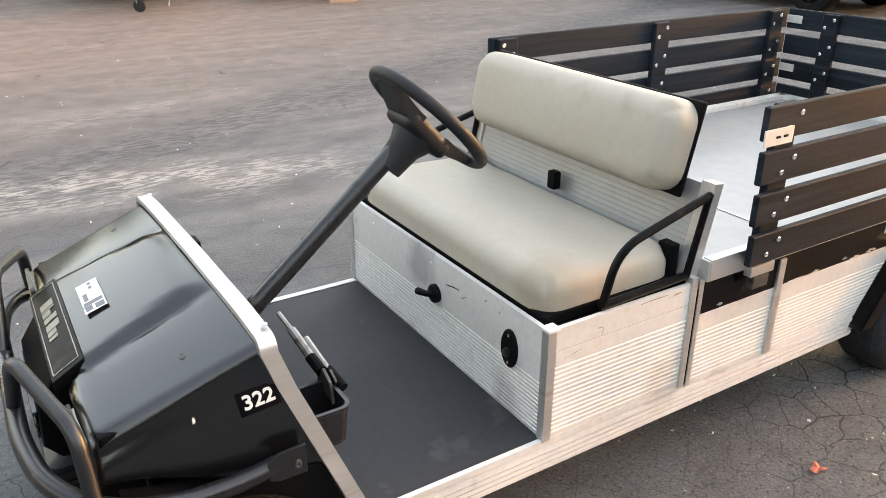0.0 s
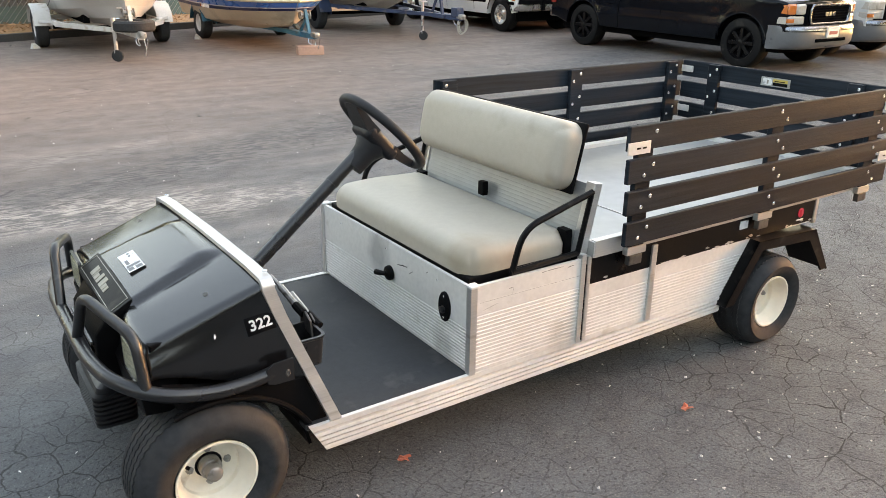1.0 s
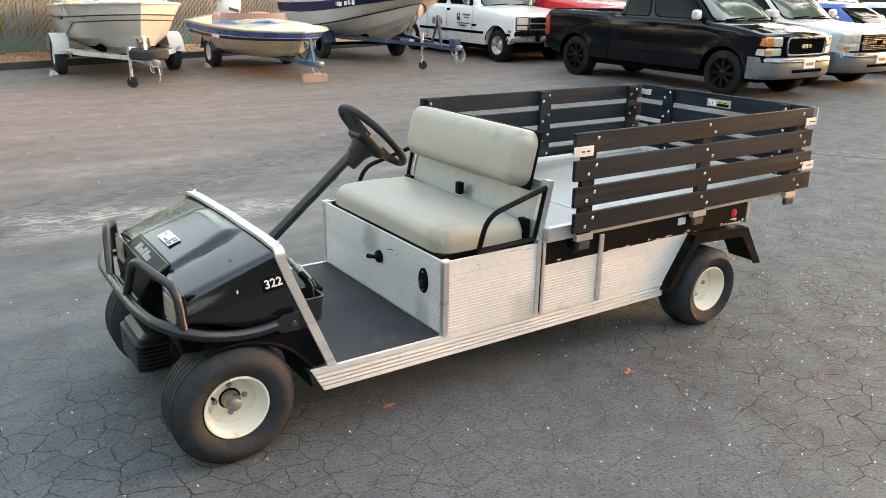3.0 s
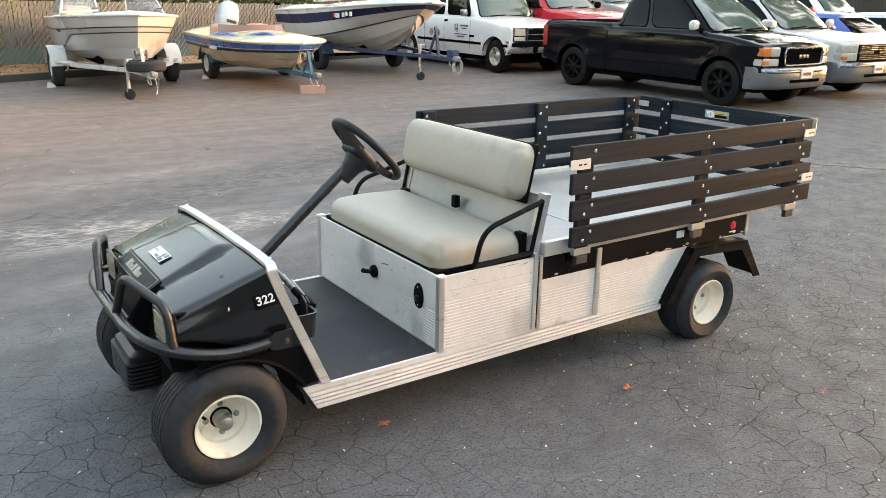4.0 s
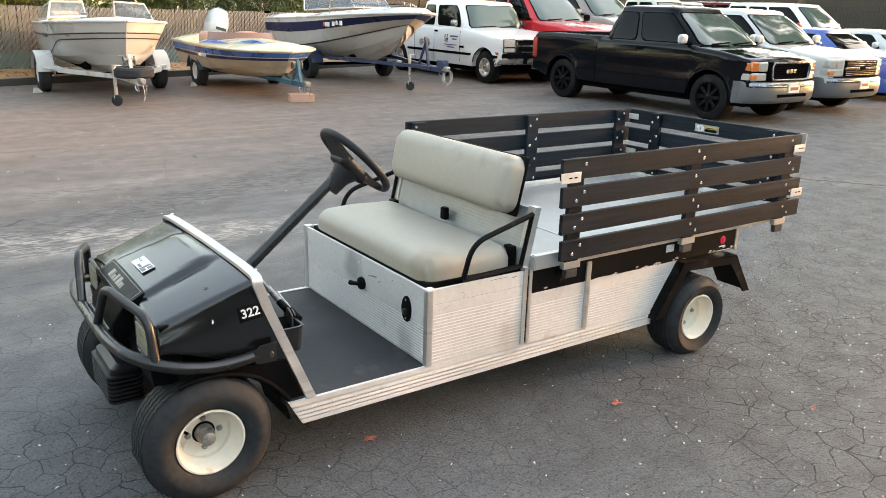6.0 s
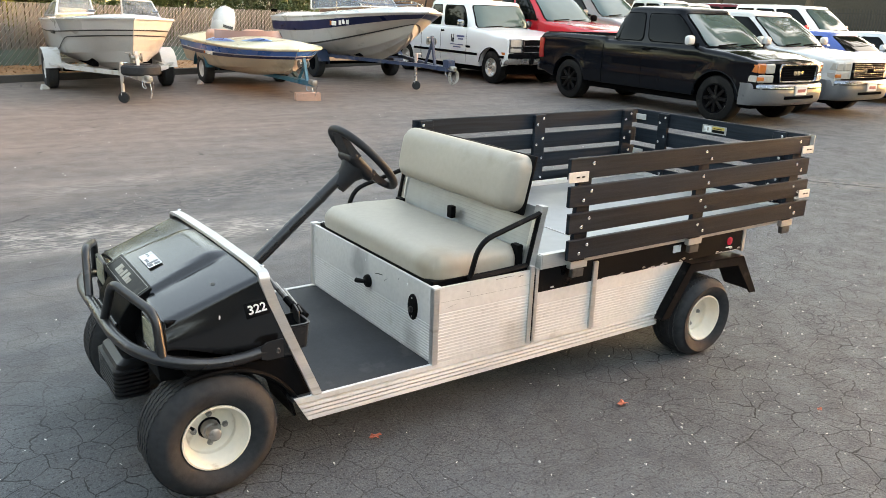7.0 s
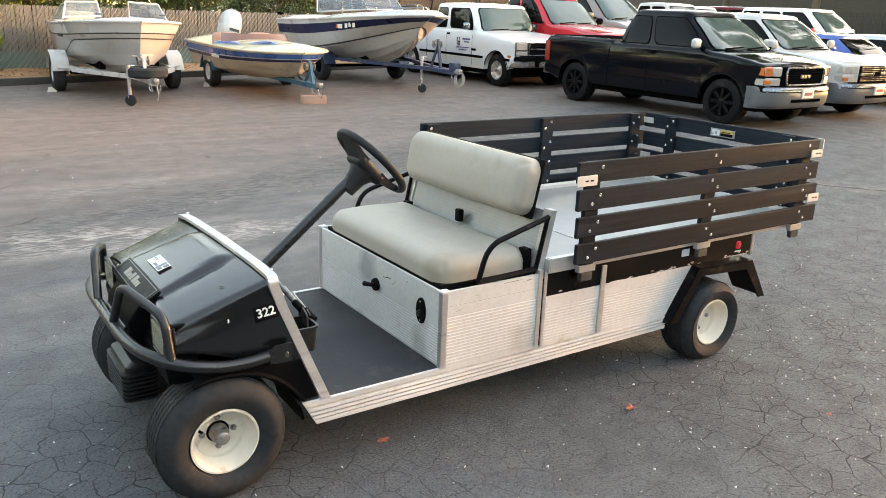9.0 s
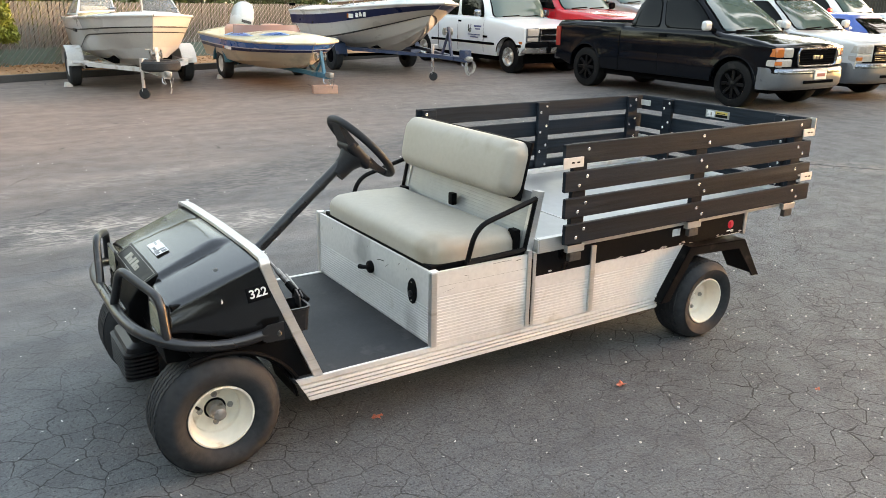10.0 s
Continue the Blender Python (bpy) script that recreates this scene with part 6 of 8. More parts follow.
vehicle("pickup_truck", "black extended-cab pickup truck with black wheels and silver bumper", "pickup truck", 10.60, 6.03, -90, P_BLACK, wheelbase=3.56, front=0.84, rear=0.92, width=1.96, tyre=0.385, tyre_w=0.29, sill=0.40,
        hood0=1.06, hood1=1.19, belt=1.22, roof=1.84, ws_base=-0.40, ws_top=-1.06, roof_end=-2.42, cab_end=-2.62, bed_top=1.27, tumble=0.21, rim=ALLOY_BLACK, spokes=8, rim_r=0.24, mirror=P_SILVER, bumper="chrome", grille="oval",
        windows=((0.05, 0.40), (0.47, 0.97)))
vehicle("pickup_truck", "white pickup truck with silver bumper and split grille", "pickup truck", 13.32, 6.35, -90, P_CREAM, wheelbase=3.6, front=0.90, rear=1.1, width=1.96, hood0=1.04, hood1=1.17, belt=1.21, roof=1.84, ws_base=-0.58, ws_top=-1.25, cab_end=-2.75, bed_top=1.24, bumper="chrome", grille="split", windows=((0.08, 0.44), (0.50, 0.97)))
ram = vehicle("pickup_truck", "white club-cab pickup truck with dark side stripe and square headlamps", "pickup truck", 10.75, 12.40, -90, P_WHITE, wheelbase=3.78, front=0.64, rear=1.2, width=1.94, tyre=0.37, hood0=1.08, hood1=1.22, belt=1.24, roof=1.85, ws_base=-0.84, ws_top=-1.10, roof_end=-2.82, cab_end=-2.95, bed_top=1.2, tumble=0.07,
              rim=ALLOY_SILVER, mirror=CHROME, lamps="square", bumper="banded", grille="cross", boxy=0.7, trim=(0.60, 0.665, DARK_TRIM), windows=((0.12, 0.36), (0.45, 0.92)), windscreen=PALE_GLASS, rim_r=0.21)
vehicle("pickup_truck", "bright red pickup truck parked in the row", "pickup truck", 12.78, 12.25, -90, P_RED, wheelbase=3.5, front=1.20, rear=1.1, tyre=0.41, sill=0.52, hood0=1.28, hood1=1.42, belt=1.44, roof=2.12, ws_base=-0.80, ws_top=-1.50, cab_end=-2.95, roof_end=-2.7, bed_top=1.3, mirror=DARK_TRIM)
vehicle("van", "taupe grey van parked in the row", "van", 15.9, 13.9, -90, P_GREY, kind="van", wheelbase=3.3, front=0.85, rear=1.0, width=1.95, hood0=1.38, hood1=1.56, belt=1.58, roof=2.38, ws_base=-0.30, ws_top=-1.20, cab_end=-4.25, roof_end=-4.1, windows=((0.05, 0.35), (0.40, 0.64), (0.69, 0.93)))
vehicle("pickup_truck", "white pickup truck at the back of the row", "pickup truck", 20.9, 15.2, -90, P_CREAM, wheelbase=3.5, roof=2.16, belt=1.32, hood0=1.15, hood1=1.3)
vehicle("station_wagon", "silver station wagon parked far back", "car", 23.5, 16.3, -90, P_SILVER, kind="wagon", wheelbase=2.8, front=0.9, rear=1.0, width=1.85, tyre=0.33, sill=0.28, hood0=0.95, hood1=1.12, belt=1.35, roof=2.12, ws_base=-0.35, ws_top=-1.2, cab_end=-3.7, roof_end=-3.3, lamps="wide")
vehicle("suv", "maroon sport utility vehicle parked far back", "car", 26.2, 16.0, -90, P_MAROON, kind="wagon", wheelbase=2.9, front=0.9, rear=0.95, width=1.9, tyre=0.37, hood0=1.12, hood1=1.25, belt=1.40, roof=2.18, ws_base=-0.45, ws_top=-1.15, cab_end=-3.75, roof_end=-3.6, windows=((0.05, 0.30), (0.36, 0.62), (0.67, 0.93)))
vehicle("suv", "white sport utility vehicle with dark windows", "car", 22.9, 11.2, -90, P_WHITE, kind="wagon", wheelbase=3.1, front=0.95, rear=1.05, width=1.98, tyre=0.38, hood0=1.20, hood1=1.34, belt=1.38, roof=2.12, ws_base=-0.50, ws_top=-1.25, cab_end=-4.05, roof_end=-3.85, windows=((0.05, 0.30), (0.35, 0.60), (0.64, 0.93)), mirror=P_RED)
vehicle("sedan", "blue sedan parked beside the trucks", "car", 17.0, 7.1, -90, P_BLUE, kind="sedan", wheelbase=2.65, front=0.92, rear=1.0, width=1.76, tyre=0.31, tyre_w=0.2, sill=0.24, windscreen=GLASS, hood0=0.84, hood1=1.04, belt=1.04, roof=1.47, ws_base=-0.45, ws_top=-0.98, cab_end=-3.05, roof_end=-2.30, lamps="wide", bumper="body", grille="none", nose_drop=0.04, rim_r=0.18, windows=((0.16, 0.48), (0.53, 0.88)))
vehicle("sedan", "silver sedan at the end of the row", "car", 20.5, 7.6, -90, P_SILVER, kind="sedan", wheelbase=2.65, front=0.92, rear=1.0, width=1.76, tyre=0.31, tyre_w=0.2, sill=0.24, hood0=0.82, hood1=1.0, belt=1.0, windscreen=GLASS, roof=1.45, ws_base=-0.45, ws_top=-0.98, cab_end=-3.05, roof_end=-2.30, lamps="wide", bumper="body", grille="none", nose_drop=0.04, rim_r=0.18, windows=((0.16, 0.48), (0.53, 0.88)))

# black ladder rack over the white truck's cab and bed
RACK = mat("black_rack_steel", (0.010, 0.010, 0.011), rough=0.5, spec=0.25, vary=0.2)
rails = []
for side in (-1, 1):
    bm = bmesh.new()
    tube(bm, [(-1.45, side * 0.74, 2.03), (-4.85, side * 0.74, 2.03)], 0.026, 8)
    rails.append(part("rack_rail", bm, RACK, ram, "black steel ladder rack rail"))
    for xa, xb in ((-3.05, -3.15), (-4.75, -4.75)):
        bm = bmesh.new()
        tube(bm, [(xa, side * 0.74, 2.03), (xb, side * 0.86, 1.19)], 0.022, 8)
        part("rack_post", bm, RACK, rails[-1])
    bm = bmesh.new()
    tube(bm, [(-3.08, side * 0.755, 1.85), (-3.45, side * 0.74, 2.02)], 0.016, 6)
    part("rack_brace", bm, RACK, rails[-1])
for xr_ in (-1.75, -3.05, -4.75):
    bm = bmesh.new()
    tube(bm, [(xr_, -0.74, 2.03), (xr_, 0.74, 2.03)], 0.020, 8)
    part("rack_bar", bm, RACK, rails[0])

# lettering and emblem on the white truck's door, as plain shapes
WINE = mat("dark_blue_door_print", (0.05, 0.06, 0.16), rough=0.5, vary=0.1)
for k, (x0, x1, z0, z1) in enumerate(((-1.60, -1.575, 0.88, 1.04), (-1.55, -1.53, 0.86, 0.96), (-1.515, -1.47, 0.92, 0.95), (-1.50, -1.485, 0.86, 1.05), (-1.36, -1.05, 0.99, 1.03), (-1.30, -1.10, 0.93, 0.96), (-1.62, -1.10, 0.80, 0.82), (-1.50, -1.20, 0.74, 0.765), (-0.98, -0.80, 0.76, 0.81))):
    part("door_print", boxed(x0, x1, -0.9735, -0.955, z0, z1), DARK_TRIM if k in (0, 1, 2, 3, 8) else WINE, ram)

# ---- boats on trailers ----
GEL_WHITE = mat("white_gelcoat", (0.57, 0.57, 0.57), rough=0.3, coat=0.4, vary=0.06, large=1.0, dirt=(0.46, 0.44, 0.42), dirt_amount=0.2, dirt_scale=1.5)
GEL_GREY = mat("grey_gelcoat", (0.47, 0.46, 0.445), rough=0.35, coat=0.3, vary=0.08, large=1.0, dirt=(0.28, 0.25, 0.22), dirt_amount=0.25, dirt_scale=1.5)
GEL_CREAM = mat("cream_gelcoat", (0.72, 0.62, 0.42), rough=0.3, coat=0.4, vary=0.08, large=1.0, dirt=(0.5, 0.40, 0.26), dirt_amount=0.25, dirt_scale=1.8)
GEL_TAN = mat("tan_hull_gelcoat", (0.52, 0.44, 0.33), rough=0.35, coat=0.3, vary=0.1, large=1.2, dirt=(0.3, 0.25, 0.19), dirt_amount=0.3, dirt_scale=2)
FRAME_ALU = mat("anodised_windscreen_frame", (0.58, 0.58, 0.57), rough=0.4, metal=0.7, vary=0.1)
NAVY = mat("navy_stripe", (0.008, 0.016, 0.065), rough=0.35, spec=0.25, coat=0.0, vary=0.15)
BLUE_STRIPE = mat("royal_blue_stripe", (0.018, 0.125, 0.42), rough=0.3, coat=0.4, vary=0.15)
SKY_STRIPE = mat("pale_blue_stripe", (0.25, 0.45, 0.70), rough=0.35, coat=0.3, vary=0.15)
BLACK_STRIPE = mat("black_rub_rail", (0.02, 0.02, 0.022), rough=0.5, vary=0.2)
CLEAR = bpy.data.materials.new("boat_windscreen_glass")
CLEAR.use_nodes = True
cb = CLEAR.node_tree.nodes["Principled BSDF"]
cb.inputs["Base Color"].default_value = (0.20, 0.25, 0.29, 1)
cb.inputs["Alpha"].default_value = 0.42
cb.inputs["Roughness"].default_value, cb.inputs["Transmission Weight"].default_value, cb.inputs["IOR"].default_value = 0.04, 0.0, 1.35
SMOKED = bpy.data.materials.new("smoked_plum_windscreen")
SMOKED.use_nodes = True
cb = SMOKED.node_tree.nodes["Principled BSDF"]
cb.inputs["Base Color"].default_value = (0.27, 0.15, 0.125, 1)
cb.inputs["Roughness"].default_value, cb.inputs["Transmission Weight"].default_value, cb.inputs["IOR"].default_value = 0.15, 0.0, 1.3
TRAILER_WHITE = mat("white_trailer_paint", (0.62, 0.60, 0.57), rough=0.45, vary=0.1, dirt=(0.35, 0.25, 0.17), dirt_amount=0.3, dirt_scale=5)
TRAILER_TEAL = mat("teal_blue_trailer_paint", (0.024, 0.135, 0.20), rough=0.45, vary=0.15, dirt=(0.08, 0.08, 0.07), dirt_amount=0.3, dirt_scale=5)
TRAILER_NAVY = mat("navy_trailer_paint", (0.022, 0.04, 0.085), rough=0.45, vary=0.15, dirt=(0.15, 0.13, 0.12), dirt_amount=0.25, dirt_scale=5)
UPHOLSTERY = mat("pink_tan_boat_seat", (0.50, 0.27, 0.20), rough=0.6, vary=0.1)
WIRE_GREY = mat("pale_grey_cable", (0.40, 0.38, 0.34), rough=0.6, vary=0.2)
TERRACOTTA = mat("weathered_timber_block", (0.50, 0.29, 0.22), rough=0.8, vary=0.25, bump=0.4)


def hull_lines(L, beam, keel0, keel1, chine0, chine1, sheer0, sheer1, full=0.62, n=17, rake=0.55, chine_w=0.86, taper=0.62):
    """Stations of a planing hull from the transom (0) to the bow (L): half-breadths and heights of keel, chine and sheer."""
    st = []
    for i in range(n):
        s = i / (n - 1)
        e = max(0.0, (s - 0.45) / 0.55)
        b = beam / 2 * (0.93 + 0.07 * smooth01(s / 0.35)) * max(0.0, 1 - e ** (2.0 / (1 - full * 0.55))) ** 0.62
        cb_ = b * chine_w * (1 - taper * e ** 1.6)
        kz = lerp(keel0, keel1, e ** 2.6)
        cz = lerp(chine0, chine1, max(0.0, (s - 0.2) / 0.8) ** 1.7)
        sz = lerp(sheer0, sheer1, s ** 1.4)
        x = L * s
        xk = x - rake * e ** 1.5
        st.append((x, xk, b, cb_, kz, min(cz, sz - 0.03), sz))
    return st


def hull_band(bm, st, f0, f1, lift, side):
    """A strip of topsides between two fractions (0 chine, 1 sheer; numbers, or functions of the place along the hull), lifted off it."""
    rows = []
    for i, (x, xk, b, c, kz, cz, sz) in enumerate(st):
        row = []
        for f in (f0, f1):
            f = f(i / (len(st) - 1)) if callable(f) else f
            y = lerp(c, b, f ** 0.8) + lift
            xx = lerp(lerp(x, xk, 0.5), x, f)
            row.append((xx + lift * 0.6, side * y, lerp(cz, sz, f)))
        rows.append(row)
    loft(bm, rows, cap=False)
    return bm


def boat(name, label, x, y, heading, stations, bottom_mat, side_mat, deck_mat, bands, deck_crown=0.06, cockpit=None, rail_mat=None, spray=(0.35, 0.65), crown_pow=2.0):
    T = thing(name, label, "boat", turn=stand(x, y, heading), group="boats on trailers")
    bm = bmesh.new()
    rows = []
    for xs, xk, b, c, kz, cz, sz in stations:
        m1, m2 = spray
        pts = [(xk, 0, kz), (lerp(xk, xs, 0.2), c * m1, lerp(kz, cz, m1 * 0.86)), (lerp(xk, xs, 0.2), c * m1 + 0.035, lerp(kz, cz, m1 * 0.86) - 0.022), (lerp(xk, xs, 0.35), c * m2, lerp(kz, cz, m2 * 0.9)), (lerp(xk, xs, 0.35), c * m2 + 0.035, lerp(kz, cz, m2 * 0.9) - 0.022), (lerp(xk, xs, 0.5), c, cz)]
        row = [(px, -py, pz) for px, py, pz in pts[::-1]] + pts[1:]
        rows.append(row)
    loft(bm, rows, cap=True)
    body = part("hull_bottom", bm, bottom_mat, T, smooth=30)
    for side in (-1, 1):
        bm = bmesh.new()
        rows = []
        for xs, xk, b, c, kz, cz, sz in stations:
            rows.append([(lerp(lerp(xs, xk, 0.5), xs, f), side * lerp(c, b, f ** 0.8), lerp(cz, sz, f)) for f in (0, 0.2, 0.4, 0.6, 0.8, 1.0)])
        loft(bm, rows, cap=False)
        topsides = part("topside", bm, side_mat, T, smooth=50)
        for f0, f1, mtl in bands:
            part("stripe", hull_band(bmesh.new(), stations, f0, f1, 0.006, side), mtl, topsides)
        bm = bmesh.new()
        tube(bm, [(xs + 0.01, side * (b + 0.008), sz) for xs, xk, b, c, kz, cz, sz in stations], 0.022, 8)
        part("rub_rail", bm, rail_mat or BLACK_STRIPE, topsides)
    # transom
    xs, xk, b, c, kz, cz, sz = stations[0]
    bm = bmesh.new()
    prism(bm, [(-b, sz), (-c, cz), (0, kz), (c, cz), (b, sz)], "x", -0.03, 0.01)
    part("transom", bm, side_mat, T)
    # deck: crowned, with an open well
    bm = bmesh.new()
    rows = []
    for xs, xk, b, c, kz, cz, sz in stations:
        well = cockpit and cockpit[0] <= xs <= cockpit[1]
        row = []
        for k in range(9):
            u = -1 + k / 4
            d = deck_crown * (1 - abs(u) ** crown_pow) * min(1.0, b / 0.5)
            if well and abs(u) < 0.8:
                d = -cockpit[2] if abs(u) < 0.76 else d
            row.append((xs, u * b, sz + d))
        rows.append(row)
    loft(bm, rows, cap=False)
    part("deck", bm, deck_mat, T, smooth=40)
    return T


def deck_at(stations, x, u, crown, power, up):
    """A point just over the deck at x, u half-breadths from the middle."""
    for a, b in zip(stations, stations[1:]):
        if a[0] <= x <= b[0]:
            k = (x - a[0]) / (b[0] - a[0])
            hb, sz = lerp(a[2], b[2], k), lerp(a[6], b[6], k)
            v = abs(u) * 4
            lo_, hi_ = math.floor(v) / 4, min(1.0, math.floor(v) / 4 + 0.25)
            f = (abs(u) - lo_) * 4
            h = lerp(1 - lo_ ** power, 1 - hi_ ** power, f)
            return (x, u * hb, sz + crown * h * min(1.0, hb / 0.5) + up)
    return (x, 0, 1)


def glazed(parent, corners, glass_mat, frame_mat, r=0.014, mullions=()):
    """A framed pane given by its corners."""
    bm = bmesh.new()
    vs = [Vector(p) for p in corners]
    n = (vs[1] - vs[0]).cross(vs[-1] - vs[0]).normalized() * 0.004
    a = [bm.verts.new(p + n) for p in vs]
    b = [bm.verts.new(p - n) for p in vs]
    bm.faces.new(a)
    bm.faces.new(b[::-1])
    for i in range(len(vs)):
        j = (i + 1) % len(vs)
        bm.faces.new((a[i], a[j], b[j], b[i]))
    pane = part("windscreen_pane", bm, glass_mat, parent, smooth=0)
    bm = bmesh.new()
    for i in range(len(vs)):
        tube(bm, [vs[i], vs[(i + 1) % len(vs)]], r, 6)
    part("pane_frame", bm, frame_mat, pane)
    return pane


def trailer_wheel(T, x, y, r, side, rim_mat, fender_mat, fender=True):
    m = Matrix.Translation((x, y, r)) @ Matrix.Rotation(radians(-90 if side > 0 else 90), 4, "X")
    bm = bmesh.new()
    lathe(bm, [(0.16, -0.02), (0.18, 0.0), (r - 0.03, 0.0), (r, -0.03), (r, -0.17), (r - 0.03, -0.2), (0.16, -0.2)], m, 32)
    w = part("wheel", bm, RUBBER, T, "black trailer tyre")
    bm = bmesh.new()
    lathe(bm, [(0.165, -0.012), (0.15, -0.03), (0.10, -0.05), (0.05, -0.03), (0.001, -0.02)], m, 24)
    part("rim", bm, rim_mat, w)
    if fender:
        y0, y1 = sorted((y - side * 0.25, y + side * 0.03))
        pts = [(x + (r + 0.10) * math.cos(radians(a)), r + (r + 0.07) * math.sin(radians(a))) for a in (8, 35, 60, 90, 120, 145, 172)]
        ins = [(x + (r + 0.085) * math.cos(radians(a)), r + (r + 0.055) * math.sin(radians(a))) for a in (172, 145, 120, 90, 60, 35, 8)]
        bm = bmesh.new()
        prism(bm, pts + ins, "y", y0, y1)
        fd = part("fender", bm, fender_mat, T, smooth=50)
        bm = bmesh.new()
        prism(bm, pts + [(x - r - 0.08, r), (x + r + 0.08, r)], "y", *( (y0, y0 + 0.012) if side > 0 else (y1 - 0.012, y1)))
        part("fender_wall", bm, fender_mat, fd)


def trailer(name, label, x, y, heading, axle_x, coupler_x, half, color, tyre=0.33, rail_z=0.46, fender=True, jack_x=None, spare=False, block=False, winch_x=None, winch_h=1.0, tongue_z=0.42, jack_side=0.12, back=-1.5, wheel_mat=TRAILER_WHITE):
    T = thing(name, label, "boat trailer", turn=stand(x, y, heading), group="boat trailers")
    frame_bm = bmesh.new()
    for side in (-1, 1):
        tube(frame_bm, rounded([(axle_x + back, side * (half - 0.28), rail_z), (axle_x + 0.9, side * (half - 0.28), rail_z), (coupler_x - 0.9, side * 0.10, tongue_z + 0.02), (coupler_x - 0.5, side * 0.035, tongue_z)], 0.15, 4), 0.05, 4)
    part("frame_rail", frame_bm, color, T, smooth=20)
    part("tongue", boxed(coupler_x - 0.95, coupler_x - 0.05, -0.045, 0.045, tongue_z - 0.045, tongue_z + 0.045, 0.006), color, T)
    part("coupler", boxed(coupler_x - 0.14, coupler_x + 0.06, -0.05, 0.05, tongue_z - 0.02, tongue_z + 0.075, 0.025), HUB_GREY, T, "dull metal coupler")
    for ax in (axle_x,):
        bm = bmesh.new()
        tube(bm, [(ax, -half + 0.1, tyre), (ax, half - 0.1, tyre)], 0.035, 8)
        part("axle", bm, DARK_TRIM, T)
    for cx in (axle_x - 0.9, axle_x + 0.7):
        part("cross_beam", boxed(cx - 0.04, cx + 0.04, -half + 0.25, half - 0.25, rail_z - 0.05, rail_z + 0.03), color, T)
    for side in (-1, 1):
        part("bunk", boxed(axle_x - 1.3, axle_x + 1.2, side * 0.45 - 0.05, side * 0.45 + 0.05, rail_z + 0.03, rail_z + 0.17, 0.01), DARK_TRIM, T)
        trailer_wheel(T, axle_x, side * half, tyre, side, wheel_mat, color, fender)
    wx = winch_x or coupler_x - 0.75
    bm = bmesh.new()
    tube(bm, [(wx + 0.15, 0, tongue_z), (wx, 0, winch_h)], 0.035, 4)
    tube(bm, [(wx - 0.25, 0, tongue_z), (wx, 0, winch_h - 0.15)], 0.028, 4)
    post = part("winch_post", bm, color, T, smooth=20)
    bm = bmesh.new()
    lathe(bm, [(0.07, -0.09), (0.07, -0.075), (0.035, -0.07), (0.035, 0.07), (0.07, 0.075), (0.07, 0.09)], Matrix.Translation((wx - 0.02, 0, winch_h - 0.1)) @ Matrix.Rotation(radians(90), 4, "X"), 16, caps=True)
    part("winch", bm, HUB_GREY, post)
    bm = bmesh.new()
    tube(bm, [(wx - 0.02, -0.10, winch_h - 0.1), (wx + 0.12, -0.13, winch_h - 0.02), (wx + 0.12, -0.20, winch_h - 0.02)], 0.012, 6)
    part("winch_handle", bm, HUB_GREY, post)
    # safety chains
    for side in (-1, 1):
        bm = bmesh.new()
        zs = tongue_z - 0.03
        pts = [(coupler_x - 0.2 + 0.20 * k / 8, side * (0.05 + 0.02 * math.sin(k)), zs - 0.26 * math.sin(math.pi * k / 8) * (0.7 + 0.3 * side)) for k in range(9)]
        tube(bm, pts, 0.007, 5)
        part("safety_chain", bm, STEEL, T)
    if jack_x is not None:
        js = jack_side
        bm = bmesh.new()
        tube(bm, [(jack_x, js, 0.10), (jack_x, js, tongue_z + 0.22)], 0.028, 10)
        tube(bm, [(jack_x, js, tongue_z + 0.1), (jack_x, js, tongue_z + 0.25)], 0.034, 10)
        jk = part("jack", bm, STEEL, T, "galvanised jockey wheel post")
        bm = bmesh.new()
        lathe(bm, [(0.02, -0.03), (0.085, -0.025), (0.09, 0.0), (0.085, 0.025), (0.02, 0.03)], Matrix.Translation((jack_x + 0.04, js, 0.09)) @ Matrix.Rotation(radians(58), 4, "Z") @ Matrix.Rotation(radians(90), 4, "X"), 20, caps=True)
        part("jockey_wheel", bm, RUBBER, jk)
        part("jockey_fork", boxed(jack_x - 0.01, jack_x + 0.05, js - 0.045, js + 0.045, 0.10, 0.17, 0.01), STEEL, jk)
        bm = bmesh.new()
        tube(bm, [(jack_x, js, tongue_z + 0.24), (jack_x + 0.02, js + 0.10, tongue_z + 0.24)], 0.012, 6)
        part("jack_handle", bm, STEEL, jk)
    if spare:
        bm = bmesh.new()
        lathe(bm, [(0.16, 0.02), (0.18, 0.0), (0.29, 0.0), (0.32, 0.03), (0.32, 0.13), (0.29, 0.16), (0.18, 0.16), (0.16, 0.14)], Matrix.Translation((coupler_x - 0.52, 0.0, tongue_z + 0.046)), 36)
        part("spare_wheel", bm, RUBBER, T, "black spare tyre lying on the tongue")
        for side in (-1, 1):
            bm = bmesh.new()
            tube(bm, [(axle_x + 0.38, side * (half - 0.05), rail_z + 0.02), (axle_x + 0.75, side * (half - 0.35), rail_z + 0.02)], 0.03, 4)
            part("step", bm, color, T)
    return T


